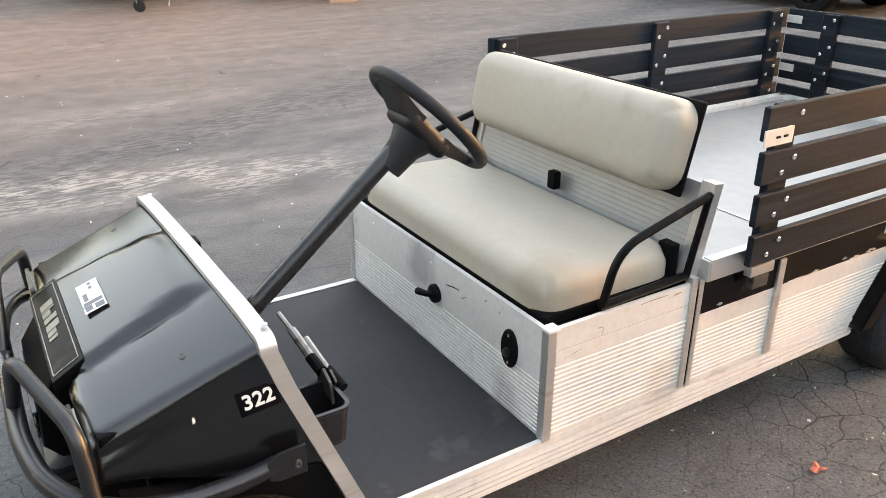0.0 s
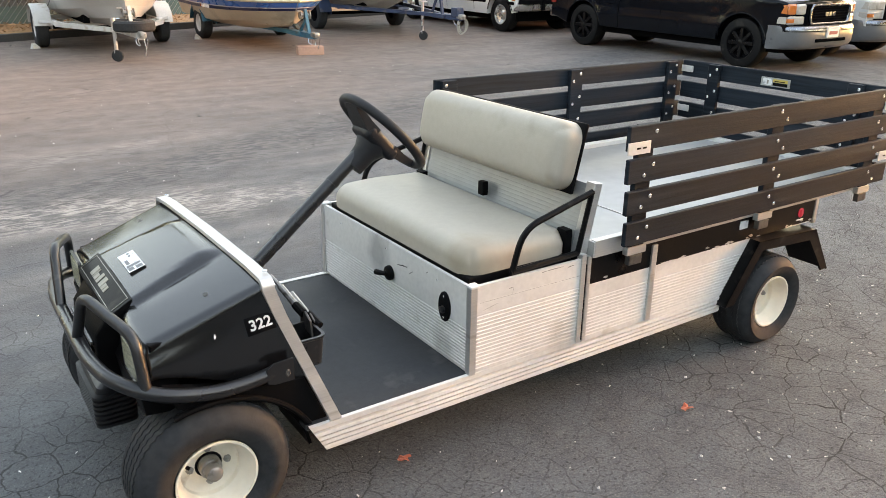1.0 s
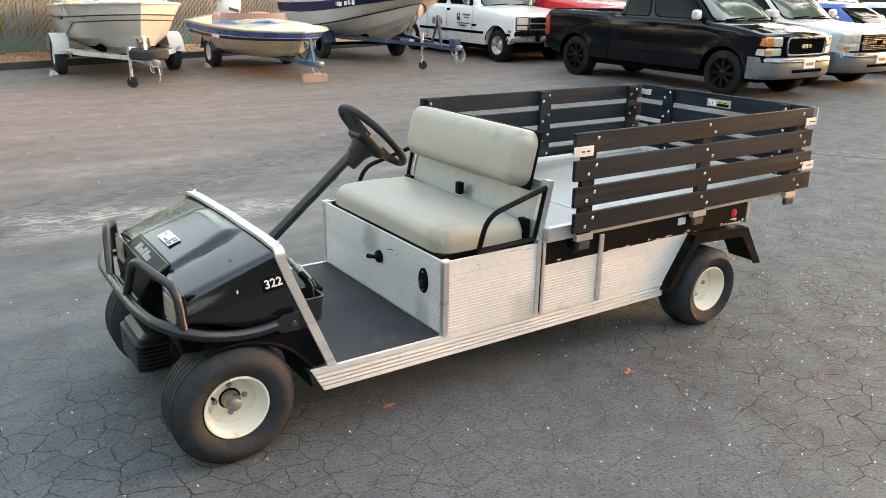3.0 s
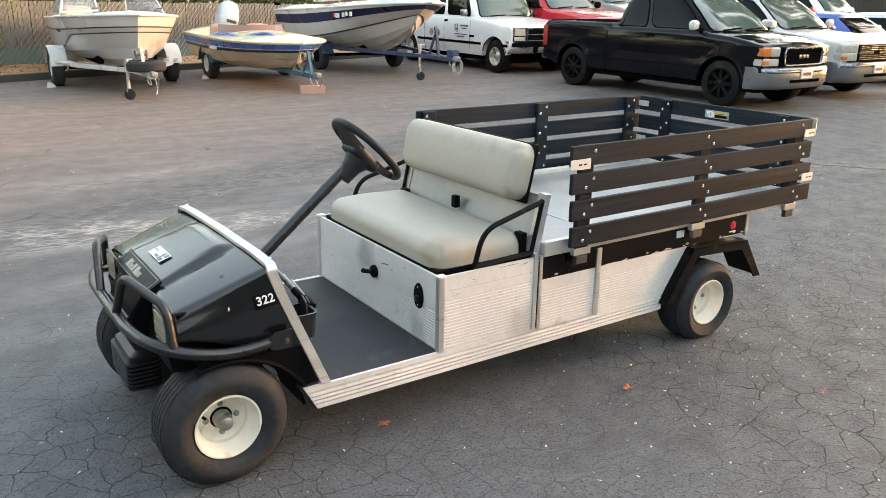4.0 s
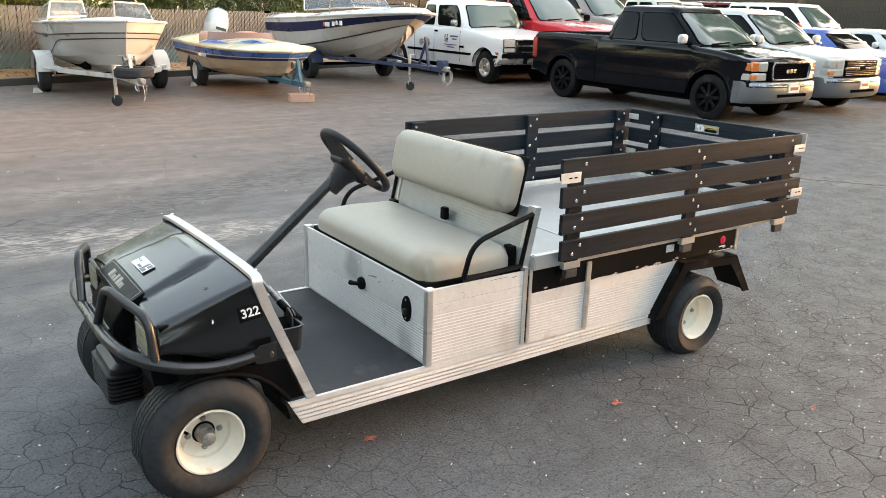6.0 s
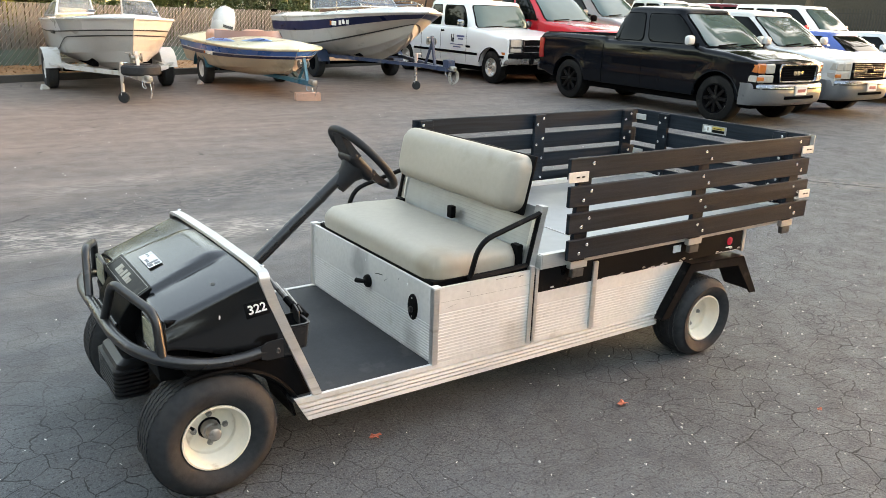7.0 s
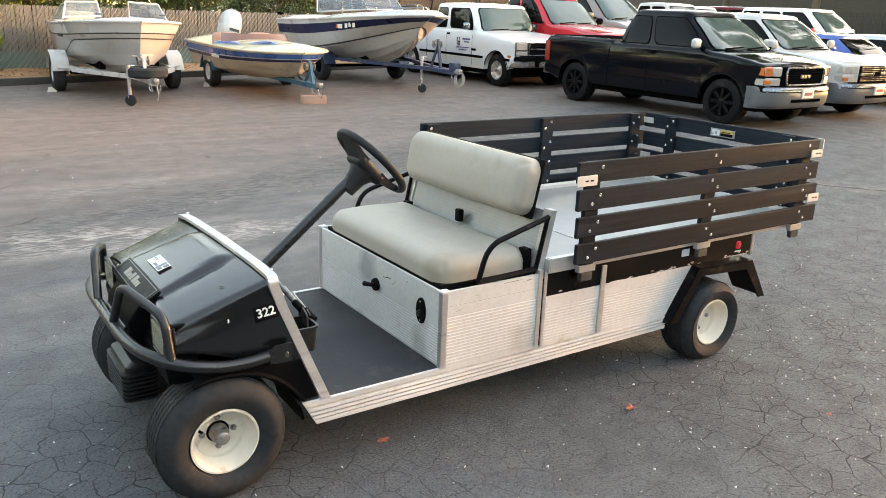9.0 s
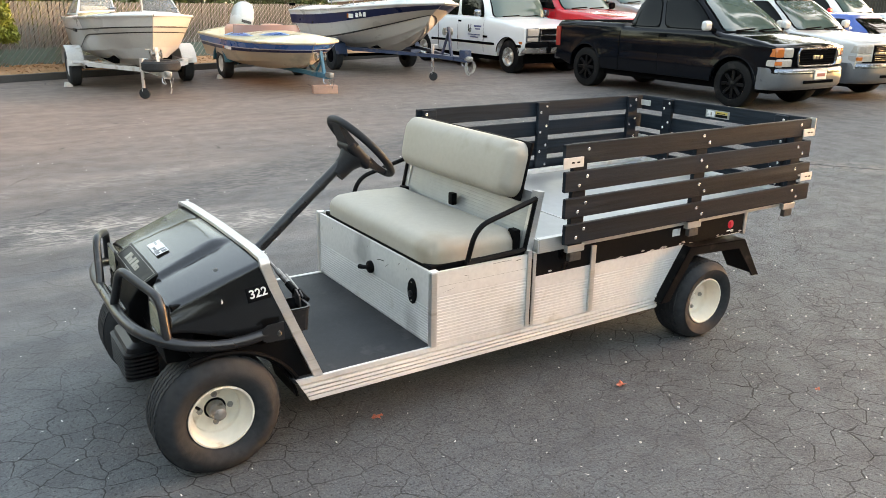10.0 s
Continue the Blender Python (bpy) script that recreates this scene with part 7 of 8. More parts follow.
# white and grey runabout with an open bow
ST1 = hull_lines(5.0, 1.84, 0.36, 0.42, 0.58, 0.80, 1.13, 1.32, full=1.1, n=25, rake=0.42, chine_w=0.90, taper=0.50)
b1 = boat("runabout_boat", "white and grey open-bow motor boat on a white trailer", 1.82, 16.3, -92, ST1, GEL_GREY, GEL_GREY, GEL_WHITE, ((0.66, 1.0, GEL_WHITE), (0.625, 0.665, BLACK_STRIPE), (lambda s_: 0.46 - 0.44 * smooth01((0.72 - s_) / 0.30), lambda s_: 0.495 - 0.44 * smooth01((0.72 - s_) / 0.30), BLACK_STRIPE)), deck_crown=0.07, cockpit=(0.6, 2.6, 0.5), rail_mat=GEL_WHITE, crown_pow=4.0)
glazed(b1, [(2.95, -0.88, 1.31), (2.62, -0.22, 1.33), (2.50, -0.24, 1.58), (2.70, -0.80, 1.57)], CLEAR, FRAME_ALU, 0.017)
glazed(b1, [(2.95, 0.90, 1.28), (2.75, 0.26, 1.33), (2.85, 0.24, 1.60), (2.72, 0.80, 1.57)], CLEAR, FRAME_ALU, 0.017)
glazed(b1, [(2.95, -0.90, 1.28), (1.9, -0.95, 1.25), (2.2, -0.85, 1.48), (2.70, -0.80, 1.56)], CLEAR, FRAME_ALU, 0.017)
part("bow_rail_foot", boxed(4.2, 4.32, -0.55, -0.45, 1.39, 1.43, 0.01), CHROME, b1)
part("bow_rail_foot", boxed(4.2, 4.32, 0.45, 0.55, 1.39, 1.43, 0.01), CHROME, b1)
part("boat_seat", boxed(1.2, 1.9, -0.7, -0.2, 0.85, 1.40, 0.08, 3), GEL_CREAM, b1)
for k in range(4):
    part("registration_bar", boxed(3.2 + 0.085 * k, 3.26 + 0.085 * k, -1.030, -0.995, 1.00, 1.05), BLACK_STRIPE, b1)
trailer("boat_trailer", "white boat trailer with spare tyre and jockey wheel", 1.74, 15.7, -91, 2.05, 5.05, 1.12, TRAILER_WHITE, jack_x=4.55, spare=True, winch_x=4.30, winch_h=0.80, tongue_z=0.40, rail_z=0.44, jack_side=-0.30)

# small cream and blue speedboat
ST2 = hull_lines(4.45, 1.86, 0.26, 0.44, 0.40, 0.54, 0.86, 0.86, full=0.85, n=25, rake=0.5, chine_w=0.84)
b2 = boat("speedboat", "cream speedboat with blue stripe and white outboard on a teal trailer", 4.36, 15.2, -91.5, ST2, GEL_TAN, GEL_TAN, GEL_CREAM, ((0.47, 0.60, NAVY), (0.60, 0.645, GEL_WHITE), (0.645, 0.90, BLUE_STRIPE), (0.90, 1.0, GEL_CREAM)), deck_crown=0.14, cockpit=(0.5, 1.9, 0.3), rail_mat=GEL_CREAM, crown_pow=1.9)
rows = []
bm = bmesh.new()
for k in range(9):
    a = math.pi * (k / 8 - 0.5)
    px, py = 1.95 + 0.55 * math.cos(a), 0.70 * math.sin(a)
    rows.append([(px, py, 0.93), (px - 0.10, py * 0.94, 1.09)])
loft(bm, rows, cap=False)
part("smoked_windscreen", bm, SMOKED, b2, "smoked plum wrap-round windscreen", smooth=60)
for side in (-1, 1):
    part("seat", boxed(0.95, 1.4, side * 0.38 - 0.22, side * 0.38 + 0.22, 0.70, 1.07, 0.10, 3), UPHOLSTERY, b2)
    for mtl, up, x0, x1, ua, ub in ((SKY_STRIPE, 0.006, 1.75, 3.05, 0.90, 0.60), (BLUE_STRIPE, 0.010, 1.95, 2.95, 0.84, 0.67), (SKY_STRIPE, 0.006, 3.10, 3.90, 0.62, 0.20), (BLUE_STRIPE, 0.010, 3.18, 3.80, 0.55, 0.28)):
        bm = bmesh.new()
        rows = []
        for k in range(9):
            px = lerp(x0, x1, k / 8)
            rows.append([deck_at(ST2, px, side * u, 0.14, 1.9, up) for u in (lerp(ua, (ua + ub) / 2, (k / 8) ** 2), (ua + ub) / 2, lerp(ub, (ua + ub) / 2, (k / 8) ** 2 * 0.7))])
        loft(bm, rows, cap=False)
        part("deck_stripe", bm, mtl, b2)
for k in range(6):
    part("registration_bar", boxed(1.9 + 0.09 * k, 1.95 + 0.09 * k, -0.905, -0.885, 0.640, 0.688), WHITE_INK if k else LAMP_AMBER, b2)
ob_m = Matrix.Translation((-0.12, 0.12, 0.90)) @ Matrix.Rotation(radians(-15), 4, "X") @ Matrix.Rotation(radians(-16), 4, "Y")
bm = bmesh.new()
rows = []
for k, (z, a, b_) in enumerate(((0.0, 0.20, 0.15), (0.06, 0.30, 0.20), (0.20, 0.33, 0.225), (0.40, 0.31, 0.215), (0.55, 0.26, 0.18), (0.62, 0.16, 0.10))):
    rows.append([ob_m @ Vector((a * math.copysign(abs(math.cos(t)) ** 0.6, math.cos(t)) - 0.05, b_ * math.copysign(abs(math.sin(t)) ** 0.6, math.sin(t)), z)) for t in [2 * math.pi * i / 24 for i in range(24)]])
loft(bm, rows, closed=True)
motor = part("outboard_motor", bm, GEL_WHITE, b2, "white outboard motor cowl", smooth=50)
bm = boxed(-0.16, 0.10, -0.09, 0.09, -0.62, 0.03, 0.03)
bmesh.ops.transform(bm, matrix=ob_m, verts=bm.verts)
part("motor_leg", bm, GEL_CREAM, motor)
bm = boxed(0.262, 0.272, -0.10, 0.12, 0.08, 0.14)
bmesh.ops.transform(bm, matrix=ob_m, verts=bm.verts)
part("motor_badge", bm, BLACK_STRIPE, motor)
trailer("boat_trailer", "teal blue boat trailer propped on a timber block", 4.40, 15.2, -90, 1.35, 4.75, 0.90, TRAILER_TEAL, tyre=0.30, rail_z=0.42, tongue_z=0.30, winch_x=4.35, winch_h=0.72, back=-1.1)
blk = part("timber_block", boxed(-0.22, 0.22, -0.10, 0.10, 0.0, 0.14, 0.008), TERRACOTTA, None, "reddish timber block under a trailer tongue", category="block")
blk.matrix_world = stand(4.36, 10.62, -15)

# larger white cuddy cruiser with navy stripe
ST3 = hull_lines(5.5, 2.34, 0.40, 0.92, 0.66, 1.30, 1.29, 1.56, full=0.62, n=25, rake=0.95, chine_w=0.88)
b3 = boat("cruiser_boat", "white cabin motor boat with navy stripe on a navy trailer", 7.40, 16.95, -90, ST3, GEL_GREY, GEL_GREY, GEL_WHITE, ((0.84, 1.0, GEL_WHITE), (0.52, 0.84, NAVY), (0.03, 0.085, BLACK_STRIPE)), deck_crown=0.13, cockpit=(0.5, 2.6, 0.5), rail_mat=GEL_WHITE, crown_pow=4.0)
for side in (-1, 1):
    glazed(b3, [(3.55, side * 0.45, 1.62), (2.2, side * 1.02, 1.52), (2.0, side * 0.92, 1.98), (3.05, side * 0.42, 2.02)], CLEAR, FRAME_ALU, 0.017)
glazed(b3, [(3.55, -0.45, 1.62), (3.55, 0.45, 1.62), (3.05, 0.42, 2.02), (3.05, -0.42, 2.02)], CLEAR, FRAME_ALU, 0.017)
for side in (-1, 1):
    bm = bmesh.new()
    pts = [(2.4 + 2.8 * k / 6, side * 0.98 * (1 - (k / 6) ** 2.2) + side * 0.06, 1.72 + 0.05 * math.sin(k)) for k in range(7)]
    tube(bm, pts, 0.014, 6)
    rl = part("bow_rail", bm, CHROME, b3)
    for k in (0, 2, 4, 6):
        bm = bmesh.new()
        tube(bm, [pts[k], (pts[k][0], pts[k][1], 1.46)], 0.012, 6)
        part("rail_post", bm, CHROME, rl)
part("cleat", boxed(4.9, 5.1, -0.05, 0.05, 1.575, 1.62, 0.01), CHROME, b3)
part("vent", boxed(0.1, 0.35, -1.13, -1.06, 1.40, 1.46, 0.01), DARK_TRIM, b3)
for k in range(8):
    xk_ = 3.35 + 0.09 * k
    if k == 3 or k == 6:
        continue
    bm = bmesh.new()
    st_ = min(ST3, key=lambda q: abs(q[0] - xk_))
    f = 0.68
    yb = lerp(st_[3], st_[2], f ** 0.8) + 0.02
    zb = lerp(st_[5], st_[6], f)
    part("registration_bar", boxed(xk_, xk_ + 0.055, -yb - 0.02, -yb + 0.02, zb - 0.045, zb + 0.045), LAMP_AMBER if k == 0 else WHITE_INK, b3)
t3 = trailer("boat_trailer", "navy boat trailer with galvanised jockey wheel", 7.46, 17.1, -90, 2.4, 6.55, 1.10, TRAILER_NAVY, tyre=0.33, rail_z=0.52, tongue_z=0.49, jack_x=5.40, winch_x=5.75, winch_h=1.10, jack_side=-0.15, fender=True, wheel_mat=DARK_TRIM)

# coiled cable and a folded tan cloth at the navy trailer's tongue
bm = bmesh.new()
for k in range(3):
    tube(bm, [(6.45 + 0.02 * k, 0.06 + 0.10 * math.cos(a) + 0.01 * k, 0.36 + (0.17 - 0.02 * k) * math.sin(a)) for a in [2 * math.pi * i / 20 for i in range(20)]], 0.009, 6, closed=True)
part("cable_coil", bm, WIRE_GREY, t3, "loops of pale cable")
part("winch_box", boxed(6.28, 6.48, -0.08, 0.09, 0.52, 0.68, 0.02), TRAILER_NAVY, t3, "navy winch box")

# white wheel chocks beside two of the trailers
CHOCK = mat("chalky_white_block", (0.62, 0.60, 0.57), rough=0.9, vary=0.2, bump=0.3)
for x, y, a in ((0.53, 13.44, 12), (3.42, 13.70, -20)):
    bm = bmesh.new()
    prism(bm, [(-0.07, 0.0), (0.07, 0.0), (0.06, 0.03), (0.0, 0.085), (-0.045, 0.085)], "y", -0.05, 0.05, 0.006)
    ch = part("wheel_chock", bm, CHOCK, None, "chalky white wedge against a trailer wheel", category="wheel chock", group="wheel chocks")
    ch.matrix_world = stand(x, y, a)

# ---- kerb, planting strip, fence, background ----
KERB = mat("dark_asphalt_kerb", (0.065, 0.060, 0.056), rough=0.85, vary=0.25, bump=0.5, bump_scale=60)
MULCH = mat("tan_wood_chips", (0.46, 0.25, 0.13), rough=0.9, vary=0.4, grain=30, large=6, bump=0.8, bump_scale=40)
SLAT = mat("taupe_fence_slats", (0.135, 0.128, 0.115), rough=0.6, vary=0.2, large=1.5, dirt=(0.17, 0.14, 0.10), dirt_amount=0.3, dirt_scale=1.2)
SLAT_TEAL = mat("teal_windscreen_cloth", (0.12, 0.17, 0.15), rough=0.8, vary=0.2)
WIRE = mat("galvanised_wire", (0.50, 0.49, 0.46), rough=0.4, metal=0.6, vary=0.1)
WOODFENCE = mat("brown_board_fence", (0.085, 0.060, 0.046), rough=0.8, vary=0.3, grain=20, large=2, stretch=(3, 3, 0.3), bump=0.4, bump_scale=30)
IRON = mat("black_iron", (0.012, 0.012, 0.013), rough=0.4, vary=0.2)
STUCCO = mat("pale_cream_stucco", (0.62, 0.58, 0.48), rough=0.9, vary=0.08, bump=0.3, bump_scale=40)
SHED = mat("dark_weathered_cladding", (0.05, 0.045, 0.04), rough=0.9, vary=0.3, grain=10, large=1, bump=0.3, bump_scale=20)
STUCCO_PINK = mat("dusty_pink_stucco", (0.24, 0.16, 0.13), rough=0.9, vary=0.1, bump=0.3, bump_scale=40)
ROOF = mat("dark_shingle_roof", (0.07, 0.06, 0.055), rough=0.9, vary=0.3, bump=0.5, bump_scale=15)
TEAL_BOX = mat("teal_green_plastic", (0.010, 0.085, 0.058), rough=0.5, vary=0.1)
BARK = mat("grey_brown_bark", (0.10, 0.075, 0.055), rough=0.9, vary=0.4, grain=12, large=3, stretch=(3, 3, 0.6), bump=1.0, bump_scale=25)


def leaf_mat(name, color):
    m = mat(name, color, rough=0.55, vary=0.5, grain=3.0, large=0.8)
    m.node_tree.nodes["Principled BSDF"].inputs["Subsurface Weight"].default_value = 0.0
    return m


LEAF_DARK = leaf_mat("dark_green_leaves", (0.045, 0.075, 0.022))
LEAF_LIGHT = leaf_mat("yellow_green_leaves", (0.22, 0.25, 0.04))
LEAF_MID = leaf_mat("mid_green_leaves", (0.075, 0.11, 0.03))


def fence_y(x):
    return 16.4 + 0.30 * x


def gz(x, y):
    return ground_z(x, y) - GROUND_0


# kerb and the strip of wood chips behind it
def along(x0, x1, n, off0, off1, z0, z1, name, material, label, cat, rough_top=0.0):
    bm = bmesh.new()
    rows = []
    for i in range(n + 1):
        x = lerp(x0, x1, i / n)
        y0, y1 = fence_y(x) + off0, fence_y(x) + off1
        g = gz(x, y0)
        row = [(x, y0, g - 0.05), (x, y0, g + z0)]
        m = 8 if rough_top else 1
        for k in range(1, m + 1):
            yy = lerp(y0, y1, k / m)
            row.append((x, yy, g + lerp(z0, z1, k / m) + (rough_top * noise.noise(Vector((x * 3, yy * 3, 0))) if 0 < k < m else 0)))
        row.append((x, y1, g - 0.05))
        rows.append(row)
    loft(bm, rows, cap=False)
    return part(name, bm, material, None, label, smooth=30, category=cat, kind="structure")


along(-14, 16, 60, -1.75, -1.58, 0.13, 0.13, "kerb", KERB, "low dark asphalt kerb", "kerb")
along(-14, 16, 120, -1.58, 3.0, 0.12, 0.26, "planting_strip", MULCH, "tan wood chip strip beside the fence", "ground", 0.06)
# loose chips
bm = bmesh.new()
rng = random.Random(7)
for k in range(2200):
    x = rng.uniform(-5, 8)
    off = rng.uniform(-1.55, 0.2)
    y = fence_y(x) + off
    z = gz(x, y) + lerp(0.12, 0.20, (off + 1.58) / 3.0) + rng.uniform(0.0, 0.04)
    s = rng.uniform(0.02, 0.05)
    m = Matrix.Translation((x, y, z)) @ Euler((rng.uniform(-0.7, 0.7), rng.uniform(-0.7, 0.7), rng.uniform(0, 6.28))).to_matrix().to_4x4()
    vs = [bm.verts.new(m @ Vector(p)) for p in ((-s, -s * 0.35, 0), (s, -s * 0.3, 0), (s * 0.9, s * 0.3, 0.006), (-s * 0.8, s * 0.35, 0.004))]
    bm.faces.new(vs)
part("wood_chips", bm, MULCH, None, "scattered tan wood chips", smooth=0, category="mulch", kind="stuff")

# chain-link fence with upright slats
FTOP = 1.56
fence = thing("chain_link_fence", "chain-link fence with taupe privacy slats", "fence", (2.0, fence_y(2.0), gz(2, fence_y(2))))
bm = bmesh.new()
x = -13.0
rng = random.Random(3)
dx = 0.083
while x < 12.5:
    y = fence_y(x)
    g = gz(x, y)
    lean = rng.uniform(-0.006, 0.006)
    w = 0.033
    y_w = y + rng.uniform(-0.006, 0.006)
    lo = [(x - w, y_w - 0.3 * w, g + 0.12), (x + w, y_w + 0.3 * w, g + 0.12)]
    hi = [(x + w + lean, y_w + 0.3 * w, FTOP + rng.uniform(-0.012, 0.01)), (x - w + lean, y_w - 0.3 * w, FTOP + rng.uniform(-0.012, 0.01))]
    a = [bm.verts.new(p) for p in lo + hi]
    b = [bm.verts.new((p[0] + 0.003, p[1] + 0.012, p[2])) for p in lo + hi]
    bm.faces.new(a)
    bm.faces.new(b[::-1])
    for i in range(4):
        bm.faces.new((a[i], a[(i + 1) % 4], b[(i + 1) % 4], b[i]))
    x += dx
part("slatting", bm, SLAT, fence, "taupe upright slats", smooth=0, kind="stuff")
bm = bmesh.new()
step = 0.115


def wire(bm, p, q, r=0.0055):
    p, q = Vector(p), Vector(q)
    t = (q - p).normalized()
    u = t.orthogonal().normalized() * r
    v = t.cross(u)
    a = [bm.verts.new(p + d) for d in (u, -u * 0.5 + v * 0.87, -u * 0.5 - v * 0.87)]
    b = [bm.verts.new(q + d) for d in (u, -u * 0.5 + v * 0.87, -u * 0.5 - v * 0.87)]
    for i in range(3):
        bm.faces.new((a[i], a[(i + 1) % 3], b[(i + 1) % 3], b[i]))


x = -15.0
while x < 12.5:
    h = FTOP - 0.12 - gz(x, fence_y(x))
    for sgn in (1,):
        x1 = x + sgn * h * 0.85
        wire(bm, (x, fence_y(x) - 0.03, gz(x, fence_y(x)) + 0.12), (x1, fence_y(x1) - 0.03, FTOP), 0.0055)
    x += step
part("wire_mesh", bm, WIRE, fence, "diagonal galvanised wires", smooth=0, kind="stuff")
bm = bmesh.new()
xs = [-13 + 3.0 * k for k in range(9)]
for x in xs:
    bm = bmesh.new()
    tube(bm, [(x, fence_y(x) + 0.05, gz(x, fence_y(x)) - 0.05), (x, fence_y(x) + 0.05, FTOP + 0.03)], 0.028, 8)
    part("fence_post", bm, WIRE, fence)
bm = bmesh.new()
tube(bm, [(-13, fence_y(-13) + 0.04, 0.30), (12.5, fence_y(12.5) + 0.04, 0.36)], 0.012, 6)
part("bottom_rail", bm, WIRE, fence)
bm = bmesh.new()
rows = []
for k in range(31):
    x = lerp(-13, 5.5, k / 30)
    y = fence_y(x) - 0.018
    rows.append([(x, y, gz(x, y) + 0.10), (x, y, gz(x, y) + 0.50 + 0.02 * math.sin(k * 1.7))])
loft(bm, rows, cap=False)
part("wind_cloth", bm, SLAT_TEAL, fence, "faded teal cloth along the fence foot", smooth=0)


# leaves: small folded blades in clumps
def foliage(bm, centre, radius, count, rng, size=0.06, squash=0.8):
    c = Vector(centre)
    for k in range(count):
        d = Vector((rng.gauss(0, 1), rng.gauss(0, 1), rng.gauss(0, 1))).normalized()
        p = c + Vector((d.x, d.y, d.z * squash)) * radius * (0.55 + 0.45 * rng.random()) * (1 + 0.25 * noise.noise(d * 2.3 + c))
        s = size * rng.uniform(0.6, 1.4)
        m = Matrix.Translation(p) @ Euler((rng.uniform(-1.2, 1.2), rng.uniform(-1.2, 1.2), rng.uniform(0, 6.28))).to_matrix().to_4x4()
        a = [bm.verts.new(m @ Vector(q)) for q in ((-s, 0, 0), (0, -s * 0.42, s * 0.10), (s, 0, -s * 0.1), (0, s * 0.42, s * 0.10))]
        bm.faces.new((a[0], a[1], a[2]))
        bm.faces.new((a[0], a[2], a[3]))


def shrub(x, y, h, r, material, seed, label, z0=None, count=4200):
    rng = random.Random(seed)
    g = gz(x, y) if z0 is None else z0
    T = thing("shrub", label, "shrub", (x, y, g))
    bm = bmesh.new()
    for k in range(5):
        a = rng.uniform(0, 6.28)
        tube(bm, [(x, y, g - 0.05), (x + 0.3 * r * math.cos(a), y + 0.3 * r * math.sin(a), g + h * 0.4), (x + 0.6 * r * math.cos(a), y + 0.6 * r * math.sin(a), g + h * 0.75)], lambda q: 0.035 * (1.1 - q), 6)
    part("stem", bm, BARK, T)
    bm = bmesh.new()
    for k in range(14):
        a, q = rng.uniform(0, 6.28), rng.uniform(0.2, 0.85)
        foliage(bm, (x + r * q * math.cos(a), y + r * q * math.sin(a), g + h * rng.uniform(0.25, 0.9)), r * rng.uniform(0.28, 0.5), count // 14, rng)
    part("foliage", bm, material, T, smooth=0)
    return T


def tree(x, y, h, spread, material, seed, label, count=4200):
    rng = random.Random(seed)
    g = gz(x, y)
    T = thing("tree", label, "tree", (x, y, g))
    bm = bmesh.new()
    fork = h * 0.38
    tube(bm, [(x, y, g - 0.1), (x + 0.05, y, g + fork * 0.5), (x + rng.uniform(-0.2, 0.2), y + rng.uniform(-0.2, 0.2), g + fork), (x + rng.uniform(-0.5, 0.5), y + rng.uniform(-0.5, 0.5), g + h * 0.75)], lambda q: 0.20 * (1.15 - q), 10)
    trunk = part("trunk", bm, BARK, T)
    tips = []
    for k in range(7):
        a = 6.28 * k / 7 + rng.uniform(-0.3, 0.3)
        z = g + rng.uniform(0.35, 0.6) * h
        e = (x + spread * 0.75 * math.cos(a), y + spread * 0.75 * math.sin(a), z + rng.uniform(0.15, 0.38) * h)
        bm = bmesh.new()
        tube(bm, [(x, y, z), (x + spread * 0.35 * math.cos(a), y + spread * 0.35 * math.sin(a), z + 0.14 * h), e], lambda q: 0.085 * (1.15 - q), 6)
        part("limb", bm, BARK, trunk)
        tips.append(e)
    bm = bmesh.new()
    for k in range(26):
        e = rng.choice(tips)
        c = (lerp(x, e[0], rng.uniform(0.4, 1.1)), lerp(y, e[1], rng.uniform(0.4, 1.1)), e[2] + rng.uniform(-0.16, 0.16) * h)
        foliage(bm, c, spread * rng.uniform(0.18, 0.36), int(count * (1.0 if h < 10 else 1.8)) // 26, rng, 0.14 if h < 10 else 0.21)
    part("crown", bm, material, T, smooth=0)
    return T


# plants seen over and through the fence
shrub(0.1, fence_y(0.1) + 1.0, 2.7, 1.1, LEAF_LIGHT, 1, "bright yellow-green shrub over the fence")
shrub(-0.45, fence_y(-0.45) - 0.45, 2.2, 0.55, LEAF_LIGHT, 2, "bright yellow-green creeper on the fence", count=4500)
shrub(1.25, fence_y(1.25) + 1.7, 2.7, 0.9, LEAF_MID, 3, "dark green hedge plant behind the fence")
shrub(3.5, fence_y(3.5) + 1.5, 2.6, 1.0, LEAF_MID, 4, "green hedge plant behind the fence")
shrub(4.7, fence_y(4.7) + 1.5, 2.7, 1.1, LEAF_MID, 5, "leafy green shrub behind the fence")
shrub(7.0, fence_y(7.0) + 1.2, 2.5, 1.1, LEAF_DARK, 6, "leafy dark shrub behind the fence")
for k, (x, y, h, r) in enumerate(((-9.5, 19.0, 3.4, 1.6), (-6.5, 18.2, 3.2, 1.5), (1.0, 21.0, 3.4, 1.4), (2.9, 20.6, 3.2, 1.3), (5.6, 21.4, 3.4, 1.5), (8.3, 21.6, 3.4, 1.3), (9.4, 22.3, 3.2, 1.1))):
    shrub(x, y, h, r, (LEAF_MID, LEAF_DARK)[k % 2], 70 + k, "tall leafy hedge plant behind the fence", count=5200)
